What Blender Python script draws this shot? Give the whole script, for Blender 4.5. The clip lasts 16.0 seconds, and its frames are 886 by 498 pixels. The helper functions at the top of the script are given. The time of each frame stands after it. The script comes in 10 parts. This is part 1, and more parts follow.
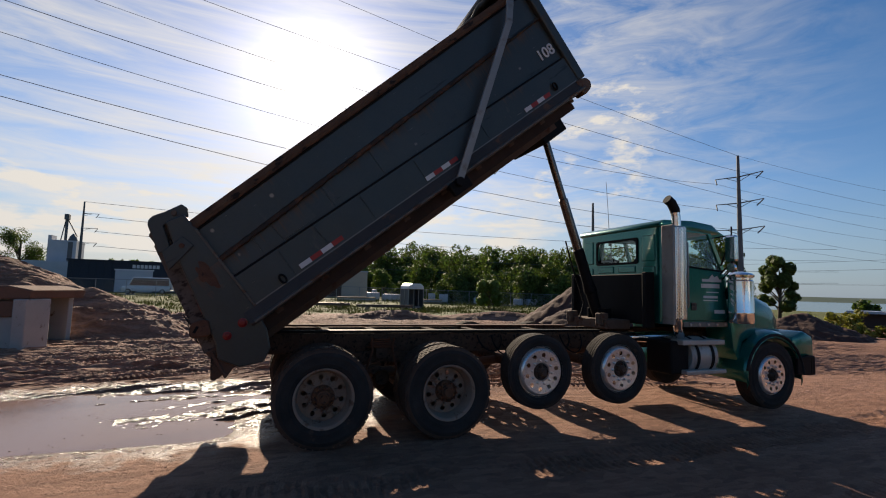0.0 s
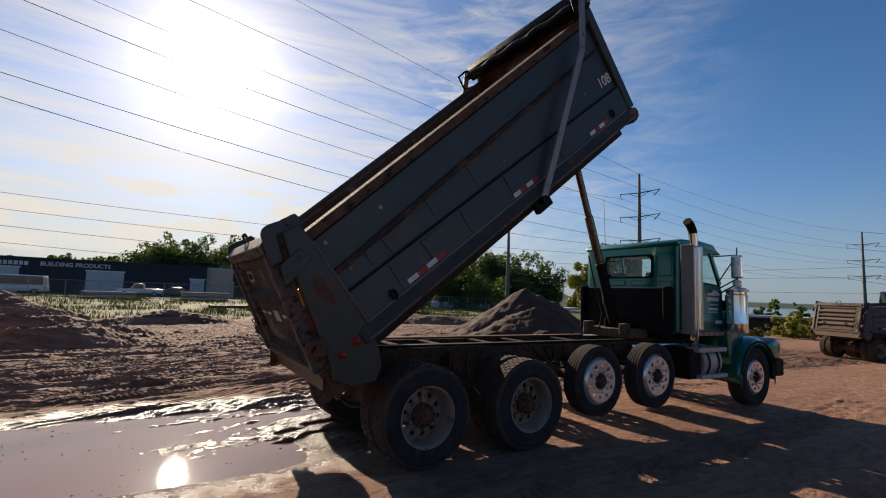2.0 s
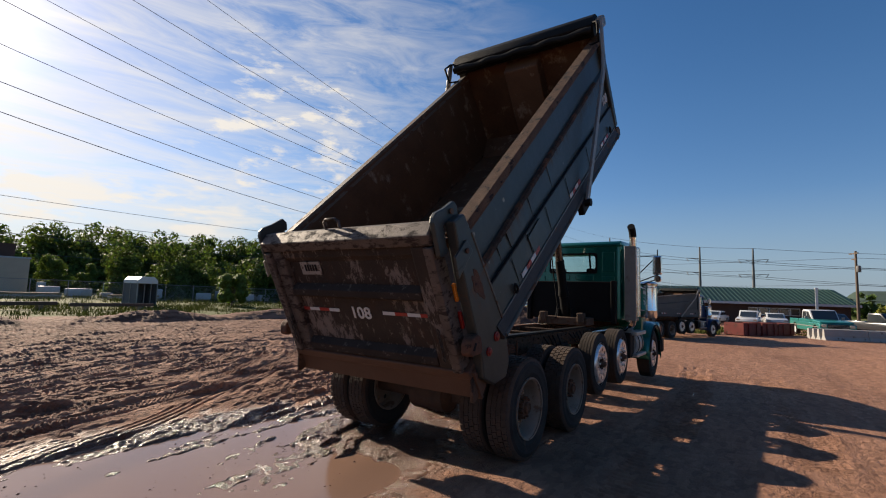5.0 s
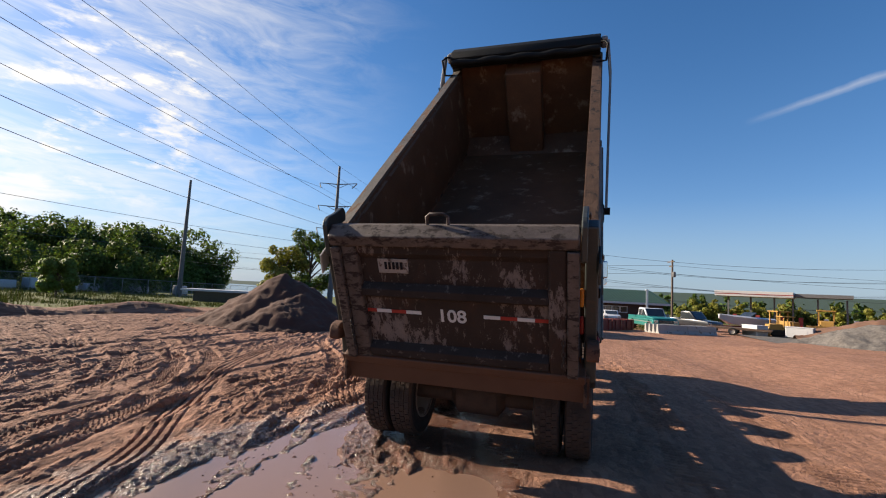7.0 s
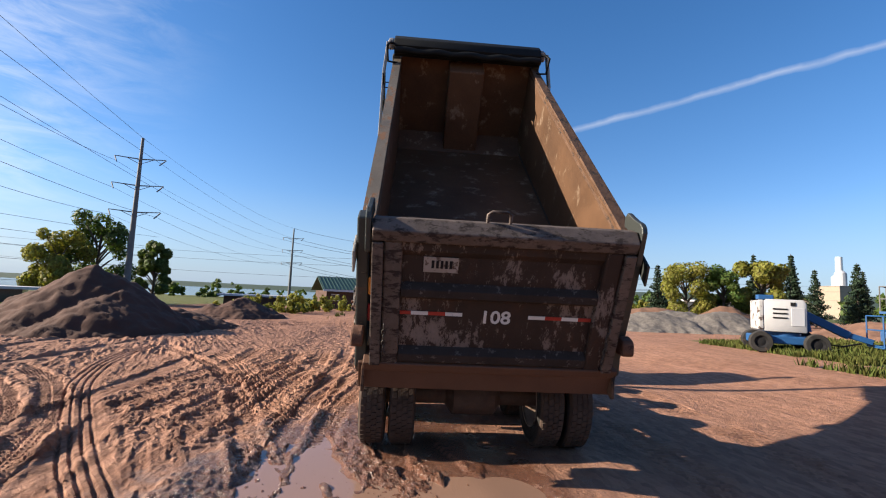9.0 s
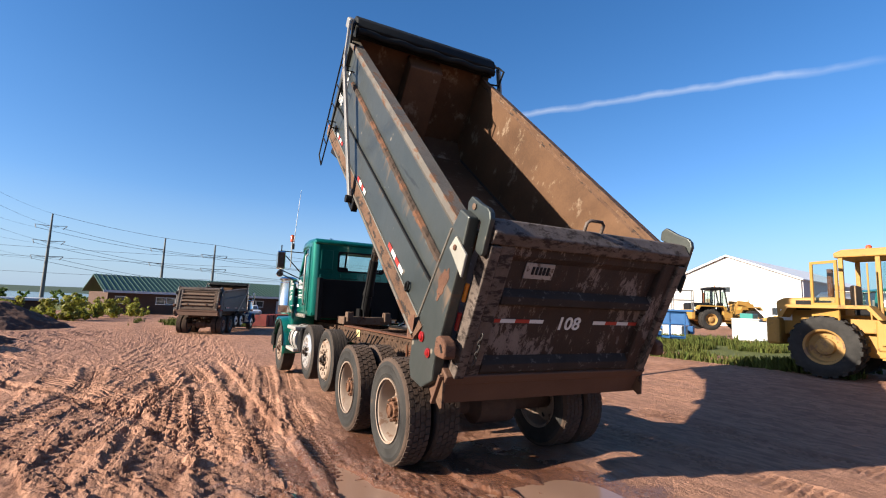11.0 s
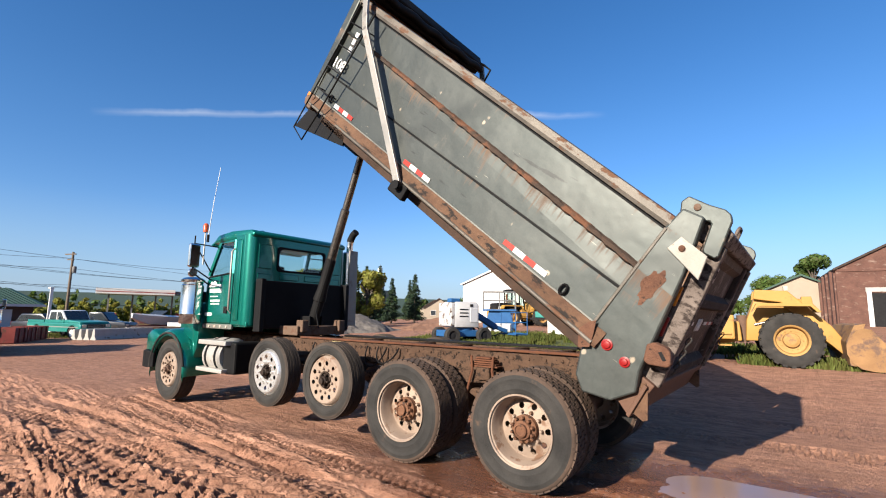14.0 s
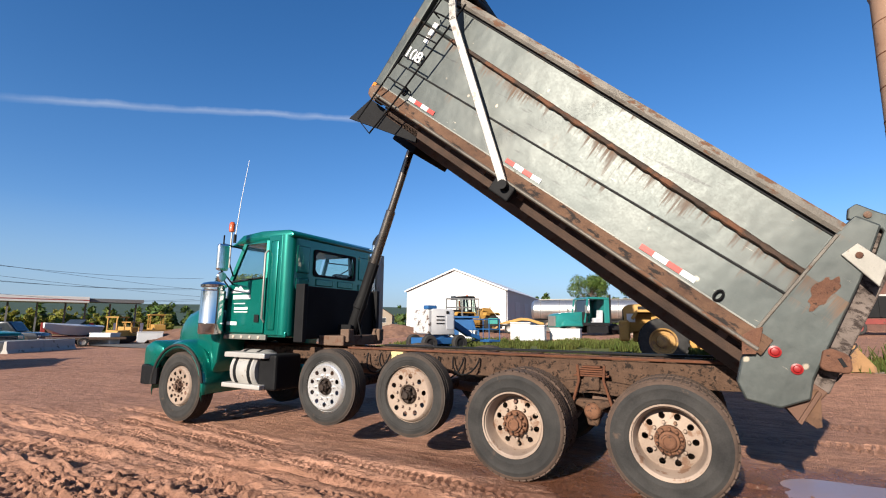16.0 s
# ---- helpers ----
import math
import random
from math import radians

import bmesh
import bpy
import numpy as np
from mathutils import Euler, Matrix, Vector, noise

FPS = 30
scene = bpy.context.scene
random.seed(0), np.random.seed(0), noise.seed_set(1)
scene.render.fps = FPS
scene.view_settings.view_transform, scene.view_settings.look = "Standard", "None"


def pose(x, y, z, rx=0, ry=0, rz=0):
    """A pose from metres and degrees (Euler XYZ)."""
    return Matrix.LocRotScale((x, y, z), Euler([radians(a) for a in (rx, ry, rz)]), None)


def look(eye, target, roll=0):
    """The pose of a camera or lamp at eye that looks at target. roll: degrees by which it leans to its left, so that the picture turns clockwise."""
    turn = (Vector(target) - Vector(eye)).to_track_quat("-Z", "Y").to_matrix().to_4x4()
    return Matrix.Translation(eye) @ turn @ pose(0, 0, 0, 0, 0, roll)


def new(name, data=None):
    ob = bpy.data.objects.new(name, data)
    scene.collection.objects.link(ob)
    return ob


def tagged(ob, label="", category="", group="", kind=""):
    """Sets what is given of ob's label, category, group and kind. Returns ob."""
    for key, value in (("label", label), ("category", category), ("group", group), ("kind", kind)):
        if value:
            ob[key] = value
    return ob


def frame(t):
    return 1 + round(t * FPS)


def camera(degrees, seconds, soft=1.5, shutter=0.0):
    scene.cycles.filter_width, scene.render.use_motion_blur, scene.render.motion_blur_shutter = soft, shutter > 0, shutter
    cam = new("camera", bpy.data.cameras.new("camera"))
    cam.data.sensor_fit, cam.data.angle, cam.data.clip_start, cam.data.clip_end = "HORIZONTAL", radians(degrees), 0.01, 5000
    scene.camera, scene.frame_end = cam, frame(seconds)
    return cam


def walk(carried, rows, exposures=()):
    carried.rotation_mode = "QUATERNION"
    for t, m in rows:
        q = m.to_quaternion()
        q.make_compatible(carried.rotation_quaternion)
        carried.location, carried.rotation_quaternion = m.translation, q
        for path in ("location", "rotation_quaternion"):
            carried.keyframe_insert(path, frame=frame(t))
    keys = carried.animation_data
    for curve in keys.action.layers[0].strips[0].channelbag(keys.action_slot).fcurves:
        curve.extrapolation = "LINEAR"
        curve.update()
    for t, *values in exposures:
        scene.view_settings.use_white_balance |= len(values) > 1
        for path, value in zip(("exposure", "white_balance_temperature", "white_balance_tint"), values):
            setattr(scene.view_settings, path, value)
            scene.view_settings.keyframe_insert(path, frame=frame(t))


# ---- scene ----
cam = camera(86.4, 16.0, 1.1)
PATH = [
    (0, (-0.623, -6.133, 1.629), (0.064, -4.263, 1.803), 1.6),
    (0.5, (-1.094, -5.944, 1.647), (-0.282, -4.126, 1.835), 1.8),
    (1, (-1.566, -5.741, 1.68), (-0.642, -3.977, 1.873), 1.9),
    (1.5, (-2.002, -5.493, 1.699), (-1.029, -3.757, 1.896), 2.0),
    (2, (-2.462, -5.292, 1.71), (-1.419, -3.597, 1.903), 2.1),
    (2.5, (-2.889, -5.025, 1.689), (-1.733, -3.403, 1.876), 2.1),
    (3, (-3.3, -4.739, 1.683), (-2.018, -3.214, 1.853), 2.0),
    (3.5, (-3.643, -4.407, 1.638), (-2.249, -2.985, 1.819), 2.2),
    (4, (-3.94, -3.992, 1.641), (-2.491, -2.625, 1.822), 2.1),
    (4.5, (-4.293, -3.633, 1.629), (-2.75, -2.375, 1.813), 1.9),
    (5, (-4.567, -3.201, 1.624), (-2.931, -2.067, 1.813), 1.9),
    (5.2, (-4.677, -3.036, 1.613), (-3.004, -1.957, 1.805), 1.9),
    (7.3, (-5.405, -0.821, 1.609), (-3.479, -0.318, 1.805), 3.2),
    (7.5, (-5.458, -0.617, 1.604), (-3.516, -0.182, 1.805), 3.2),
    (8, (-5.550, -0.149, 1.639), (-3.576, 0.109, 1.831), 2.8),
    (8.5, (-5.429, 0.340, 1.596), (-3.439, 0.392, 1.791), 2.7),
    (9, (-5.323, 0.833, 1.574), (-3.340, 0.669, 1.776), 2.7),
    (9.2, (-5.277, 1.017, 1.574), (-3.304, 0.766, 1.783), 2.7),
    (11.3, (-4.268, 3.246, 1.501), (-2.568, 2.221, 1.751), 2.0),
    (11.5, (-4.15, 3.399, 1.477), (-2.489, 2.316, 1.734), 1.8),
    (12, (-3.745, 3.832, 1.495), (-2.195, 2.595, 1.754), 1.3),
    (12.5, (-3.33, 4.181, 1.504), (-1.888, 2.821, 1.767), 0.8),
    (13, (-2.845, 4.46, 1.487), (-1.51, 2.996, 1.756), 0.8),
    (13.5, (-2.429, 4.742, 1.487), (-1.183, 3.201, 1.76), 0.8),
    (14, (-1.962, 4.951, 1.477), (-0.79, 3.354, 1.752), 0.9),
    (14.5, (-1.511, 5.151, 1.483), (-0.408, 3.507, 1.768), 0.9),
    (15, (-1.095, 5.353, 1.49), (-0.075, 3.659, 1.793), 1.0),
    (15.5, (-0.647, 5.472, 1.498), (0.328, 3.752, 1.804), 0.7),
    (16, (-0.293, 5.641, 1.465), (0.636, 3.897, 1.772), 0.5),
]
EXPOSURES = [(0, 0.68, 7050, 12), (3, 0.62, 7000, 12), (5.2, 0.86, 7000, 12), (7.3, 1.22, 6800, 12), (9, 1.44, 6650, 12), (11.5, 1.48, 6480, 11), (14, 1.34, 6350, 11), (16, 1.14, 6250, 11)]
walk(cam, [(t, look(eye, target, roll)) for t, eye, target, roll in PATH], EXPOSURES)

# ---- world, sun ----
SUN_AZ, SUN_EL = 86.2, 23.4
sun_dir = Vector((math.cos(radians(SUN_AZ)) * math.cos(radians(SUN_EL)), math.sin(radians(SUN_AZ)) * math.cos(radians(SUN_EL)), math.sin(radians(SUN_EL))))


def node(tree, kind, **values):
    n = tree.nodes.new(kind)
    for key, v in values.items():
        if key in n.inputs:
            n.inputs[key].default_value = v
    return n


def ramp(tree, stops):
    r = tree.nodes.new("ShaderNodeValToRGB")
    while len(r.color_ramp.elements) < len(stops):
        r.color_ramp.elements.new(0.5)
    for e, (p, c) in zip(r.color_ramp.elements, stops):
        e.position = p
        e.color = (c, c, c, 1) if isinstance(c, (int, float)) else (*c, 1)
    return r


def calc(tree, op, a, b=None, c=None):
    n = tree.nodes.new("ShaderNodeMath")
    n.operation = op
    for i, v in enumerate((a, b, c)):
        if v is None:
            continue
        if isinstance(v, (int, float)):
            n.inputs[i].default_value = v
        else:
            tree.links.new(v, n.inputs[i])
    return n.outputs[0]


def vdot(tree, a, vec):
    n = tree.nodes.new("ShaderNodeVectorMath")
    n.operation = "DOT_PRODUCT"
    tree.links.new(a, n.inputs[0])
    n.inputs[1].default_value = vec
    return n.outputs["Value"]


def mixc(tree, fac, a, b, mode="MIX"):
    n = tree.nodes.new("ShaderNodeMix")
    n.data_type, n.blend_type = "RGBA", mode
    for sock, v in ((n.inputs[0], fac), (n.inputs[6], a), (n.inputs[7], b)):
        if isinstance(v, (int, float)):
            sock.default_value = v
        elif isinstance(v, tuple):
            sock.default_value = (*v, 1)
        else:
            tree.links.new(v, sock)
    return n.outputs[2]


def build_world():
    w = bpy.data.worlds.new("sky")
    scene.world = w
    w.use_nodes = True
    t = w.node_tree
    t.nodes.clear()
    sky = t.nodes.new("ShaderNodeTexSky")
    sky.sky_type, sky.sun_disc = "NISHITA", False
    sky.sun_elevation, sky.sun_rotation = radians(SUN_EL), radians(90 - SUN_AZ)
    sky.air_density, sky.dust_density, sky.ozone_density = 1.0, 0.2, 2.6
    co = t.nodes.new("ShaderNodeTexCoord").outputs["Generated"]
    toward = vdot(t, co, tuple(sun_dir))
    up = vdot(t, co, (0, 0, 1))
    # high cirrus, drawn out along the wind, and low puffs near the horizon
    mp = node(t, "ShaderNodeMapping", Rotation=(0.0, 0.42, radians(-14)), Scale=(0.9, 4.0, 13.0))
    t.links.new(co, mp.inputs[0])
    n1 = node(t, "ShaderNodeTexNoise", Scale=2.2, Detail=9.0, Roughness=0.62, Distortion=0.6)
    t.links.new(mp.outputs[0], n1.inputs["Vector"])
    cirrus = ramp(t, [(0.38, 0.0), (0.74, 1.0)])
    t.links.new(n1.outputs[0], cirrus.inputs[0])
    gate = ramp(t, [(0.50, 0.0), (0.95, 1.0)])
    gate.color_ramp.interpolation = "EASE"
    t.links.new(toward, gate.inputs[0])
    thin = calc(t, "MULTIPLY", cirrus.outputs[0], gate.outputs[0])
    mp2 = node(t, "ShaderNodeMapping", Scale=(2.6, 2.6, 9.0))
    t.links.new(co, mp2.inputs[0])
    n2 = node(t, "ShaderNodeTexNoise", Scale=3.0, Detail=8.0, Roughness=0.55)
    t.links.new(mp2.outputs[0], n2.inputs["Vector"])
    puff = ramp(t, [(0.52, 0.0), (0.62, 1.0)])
    t.links.new(n2.outputs[0], puff.inputs[0])
    low = ramp(t, [(0.02, 0.0), (0.06, 1.0), (0.16, 1.0), (0.24, 0.0)])
    t.links.new(up, low.inputs[0])
    left = ramp(t, [(0.55, 0.0), (0.85, 1.0)])
    t.links.new(vdot(t, co, (math.cos(radians(104)), math.sin(radians(104)), 0)), left.inputs[0])
    puffs = calc(t, "MULTIPLY", calc(t, "MULTIPLY", puff.outputs[0], low.outputs[0]), left.outputs[0])
    # one thin, frayed condensation trail
    a, b = [Vector((math.cos(radians(q)) * math.cos(radians(e)), math.sin(radians(q)) * math.cos(radians(e)), math.sin(radians(e)))) for q, e in ((-22.5, 20.4), (-66.0, 23.4))]
    n3 = node(t, "ShaderNodeTexNoise", Scale=14.0, Detail=6.0)
    t.links.new(co, n3.inputs["Vector"])
    off = calc(t, "ADD", vdot(t, co, tuple(a.cross(b).normalized())), calc(t, "MULTIPLY_ADD", n3.outputs[0], 0.016, -0.008))
    trail = calc(t, "SUBTRACT", 1.0, calc(t, "MULTIPLY", calc(t, "ABSOLUTE", off), 125.0))
    ends = ramp(t, [(0.89, 0.0), (0.94, 1.0)])
    t.links.new(vdot(t, co, tuple((a + b).normalized())), ends.inputs[0])
    trail = calc(t, "MULTIPLY", calc(t, "MAXIMUM", trail, 0.0), calc(t, "MULTIPLY", ends.outputs[0], calc(t, "MULTIPLY", n3.outputs[0], 0.45)))
    # a small flock of high puffs beside the sun's side of the sky
    flock = ramp(t, [(0.978, 0.0), (0.992, 1.0)])
    aim = Vector((math.cos(radians(53.5)) * math.cos(radians(17.6)), math.sin(radians(53.5)) * math.cos(radians(17.6)), math.sin(radians(17.6))))
    t.links.new(vdot(t, co, tuple(aim)), flock.inputs[0])
    mp4 = node(t, "ShaderNodeMapping", Rotation=(0.0, 0.0, radians(30)), Scale=(1.0, 1.0, 2.6))
    t.links.new(co, mp4.inputs[0])
    n4 = node(t, "ShaderNodeTexNoise", Scale=13.0, Detail=7.0, Roughness=0.6)
    t.links.new(mp4.outputs[0], n4.inputs["Vector"])
    tuft = ramp(t, [(0.53, 0.0), (0.66, 0.9)])
    t.links.new(n4.outputs[0], tuft.inputs[0])
    puffs = calc(t, "MAXIMUM", puffs, calc(t, "MULTIPLY", tuft.outputs[0], flock.outputs[0]))
    haze = ramp(t, [(0.0, 0.42), (0.45, 0.0)])
    t.links.new(up, haze.inputs[0])
    thin = calc(t, "ADD", thin, calc(t, "MULTIPLY", haze.outputs[0], calc(t, "MULTIPLY", gate.outputs[0], gate.outputs[0])))
    cloud = calc(t, "MINIMUM", calc(t, "ADD", calc(t, "MULTIPLY", thin, 0.8), calc(t, "MULTIPLY", puffs, 0.75)), 1.0)
    sat = t.nodes.new("ShaderNodeHueSaturation")
    sat.inputs["Saturation"].default_value = SKY_SAT
    t.links.new(sky.outputs[0], sat.inputs["Color"])
    air = ramp(t, [(0.0, (0.76, 0.80, 1.02)), (0.12, (0.92, 0.91, 1.06)), (0.35, (1.08, 1.01, 1.10))])
    t.links.new(up, air.inputs[0])
    clear = mixc(t, 1.0, sat.outputs[0], air.outputs[0], "MULTIPLY")
    low_air = ramp(t, [(0.0, 0.78), (0.07, 0.5), (0.2, 0.0)])
    t.links.new(up, low_air.inputs[0])
    clear = mixc(t, low_air.outputs[0], clear, HORIZON)
    lit = mixc(t, cloud, clear, (CLOUD, CLOUD, CLOUD * 0.98))
    lit = mixc(t, trail, lit, (CLOUD, CLOUD, CLOUD))
    # the bright air round the sun
    glow = calc(t, "ADD", calc(t, "POWER", calc(t, "MAXIMUM", toward, 0.0), 900.0), calc(t, "MULTIPLY", calc(t, "POWER", calc(t, "MAXIMUM", toward, 0.0), 130.0), 0.12))
    wide = calc(t, "POWER", calc(t, "MAXIMUM", toward, 0.0), 9.0)
    halo = calc(t, "ADD", calc(t, "MULTIPLY", glow, GLOW), calc(t, "MULTIPLY", wide, GLOW_WIDE))
    comb = t.nodes.new("ShaderNodeCombineColor")
    for i, k in enumerate((1.0, 0.97, 0.9)):
        t.links.new(calc(t, "MULTIPLY", halo, k), comb.inputs[i])
    total = mixc(t, 1.0, lit, comb.outputs[0], "ADD")
    bg = t.nodes.new("ShaderNodeBackground")
    bg.inputs["Strength"].default_value = SKY
    t.links.new(total, bg.inputs["Color"])
    out = t.nodes.new("ShaderNodeOutputWorld")
    t.links.new(bg.outputs[0], out.inputs[0])


HORIZON = (2.1, 3.2, 4.7)
SKY, CLOUD, GLOW, GLOW_WIDE, SKY_SAT = 0.062, 7.2, 60.0, 1.6, 1.28
build_world()
lamp = bpy.data.lights.new("sun", "SUN")
lamp.energy, lamp.angle, lamp.color = 5.0, radians(0.55), (1.0, 0.88, 0.72)
new("sun", lamp).matrix_world = look(sun_dir * 50, (0, 0, 0))


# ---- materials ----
TONE = 0.64  # all paints and earths are scaled by this: deepens shade under the raised exposure


def surf(name, base, vary, rough=0.6, metal=0.0, scale=3.0, fine=40.0, bump=0.15, coat=0.0, stretch=(1, 1, 1), stain=None, stain_at=0.58, stain_scale=2.5, stain_stretch=(1, 1, 1), stain_rough=0.9, edge=0.06, glow=None, island=0.0, spec=0.35, through_light=0.0):
    tone_scale = 1.0 if through_light or metal > 0.7 else TONE
    base, vary = [tuple(v * tone_scale for v in c) for c in (base, vary)]
    stain = tuple(v * tone_scale for v in stain) if stain else None
    m = bpy.data.materials.new(name)
    m.use_nodes = True
    t = m.node_tree
    p = t.nodes["Principled BSDF"]
    co = t.nodes.new("ShaderNodeTexCoord").outputs["Object"]
    rnd = t.nodes.new("ShaderNodeObjectInfo").outputs["Random"]
    shift = t.nodes.new("ShaderNodeVectorMath")
    shift.operation = "ADD"
    t.links.new(co, shift.inputs[0])
    cc = t.nodes.new("ShaderNodeCombineXYZ")
    t.links.new(calc(t, "MULTIPLY", rnd, 37.0), cc.inputs[0])
    t.links.new(calc(t, "MULTIPLY", rnd, 11.0), cc.inputs[1])
    t.links.new(cc.outputs[0], shift.inputs[1])
    mp = node(t, "ShaderNodeMapping", Scale=stretch)
    t.links.new(shift.outputs[0], mp.inputs[0])
    big = node(t, "ShaderNodeTexNoise", Scale=scale, Detail=6.0, Roughness=0.6)
    t.links.new(mp.outputs[0], big.inputs["Vector"])
    small = node(t, "ShaderNodeTexNoise", Scale=fine, Detail=5.0, Roughness=0.65)
    t.links.new(mp.outputs[0], small.inputs["Vector"])
    f = ramp(t, [(0.3, 0.0), (0.7, 1.0)])
    t.links.new(calc(t, "MULTIPLY_ADD", small.outputs[0], 0.35, calc(t, "MULTIPLY", big.outputs[0], 0.65)), f.inputs[0])
    col = mixc(t, f.outputs[0], tuple(base), tuple(vary))
    if island:
        g = t.nodes.new("ShaderNodeNewGeometry").outputs["Random Per Island"]
        hs = t.nodes.new("ShaderNodeHueSaturation")
        t.links.new(calc(t, "MULTIPLY_ADD", g, island, 1 - island * 0.5), hs.inputs["Value"])
        t.links.new(calc(t, "MULTIPLY_ADD", g, 0.05, 0.475), hs.inputs["Hue"])
        t.links.new(col, hs.inputs["Color"])
        col = hs.outputs[0]
    r = calc(t, "MULTIPLY_ADD", small.outputs[0], 0.24, rough - 0.12)
    met = metal
    if stain:
        mp3 = node(t, "ShaderNodeMapping", Scale=stain_stretch)
        t.links.new(shift.outputs[0], mp3.inputs[0])
        sn = node(t, "ShaderNodeTexNoise", Scale=stain_scale, Detail=10.0, Roughness=0.68)
        t.links.new(mp3.outputs[0], sn.inputs["Vector"])
        sr = ramp(t, [(stain_at, 0.0), (stain_at + edge, 1.0)])
        t.links.new(sn.outputs[0], sr.inputs[0])
        col = mixc(t, sr.outputs[0], col, tuple(stain))
        r = calc(t, "ADD", calc(t, "MULTIPLY", r, calc(t, "SUBTRACT", 1.0, sr.outputs[0])), calc(t, "MULTIPLY", sr.outputs[0], stain_rough))
        met = calc(t, "MULTIPLY", calc(t, "SUBTRACT", 1.0, sr.outputs[0]), metal)
    t.links.new(col, p.inputs["Base Color"])
    t.links.new(r, p.inputs["Roughness"])
    if isinstance(met, float):
        p.inputs["Metallic"].default_value = met
    else:
        t.links.new(met, p.inputs["Metallic"])
    p.inputs["Coat Weight"].default_value = coat
    p.inputs["Coat Roughness"].default_value = 0.08
    p.inputs["Specular IOR Level"].default_value = spec
    if bump:
        b = node(t, "ShaderNodeBump", Strength=bump, Distance=0.02)
        t.links.new(calc(t, "MULTIPLY_ADD", small.outputs[0], 0.6, big.outputs[0]), b.inputs["Height"])
        t.links.new(b.outputs[0], p.inputs["Normal"])
    if glow:
        p.inputs["Emission Color"].default_value = (*glow[0], 1)
        p.inputs["Emission Strength"].default_value = glow[1]
    if through_light:
        tr = t.nodes.new("ShaderNodeBsdfTranslucent")
        t.links.new(mixc(t, 1.0, col, (1.0, 1.0, 0.55), "MULTIPLY"), tr.inputs["Color"])
        mx = t.nodes.new("ShaderNodeMixShader")
        mx.inputs[0].default_value = through_light
        t.links.new(p.outputs[0], mx.inputs[1])
        t.links.new(tr.outputs[0], mx.inputs[2])
        t.links.new(mx.outputs[0], t.nodes["Material Output"].inputs[0])
    return m


def glass(name, tint=(0.86, 0.93, 0.91), rough=0.02):
    m = bpy.data.materials.new(name)
    m.use_nodes = True
    t = m.node_tree
    t.nodes.remove(t.nodes["Principled BSDF"])
    p = node(t, "ShaderNodeBsdfTransparent", Color=(*tint, 1))
    gl = node(t, "ShaderNodeBsdfGlossy", Roughness=rough)
    lw = node(t, "ShaderNodeLayerWeight", Blend=0.5)
    fac = calc(t, "MULTIPLY_ADD", calc(t, "POWER", lw.outputs["Facing"], 4.0), 0.55, 0.04)
    mx = t.nodes.new("ShaderNodeMixShader")
    t.links.new(fac, mx.inputs[0])
    t.links.new(p.outputs[0], mx.inputs[1])
    t.links.new(gl.outputs[0], mx.inputs[2])
    t.links.new(mx.outputs[0], t.nodes["Material Output"].inputs[0])
    return m


RUST, MUD = (0.16, 0.055, 0.022), (0.22, 0.115, 0.075)
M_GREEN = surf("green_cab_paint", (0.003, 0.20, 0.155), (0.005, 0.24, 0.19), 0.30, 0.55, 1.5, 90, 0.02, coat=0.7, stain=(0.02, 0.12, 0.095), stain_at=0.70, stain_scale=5)


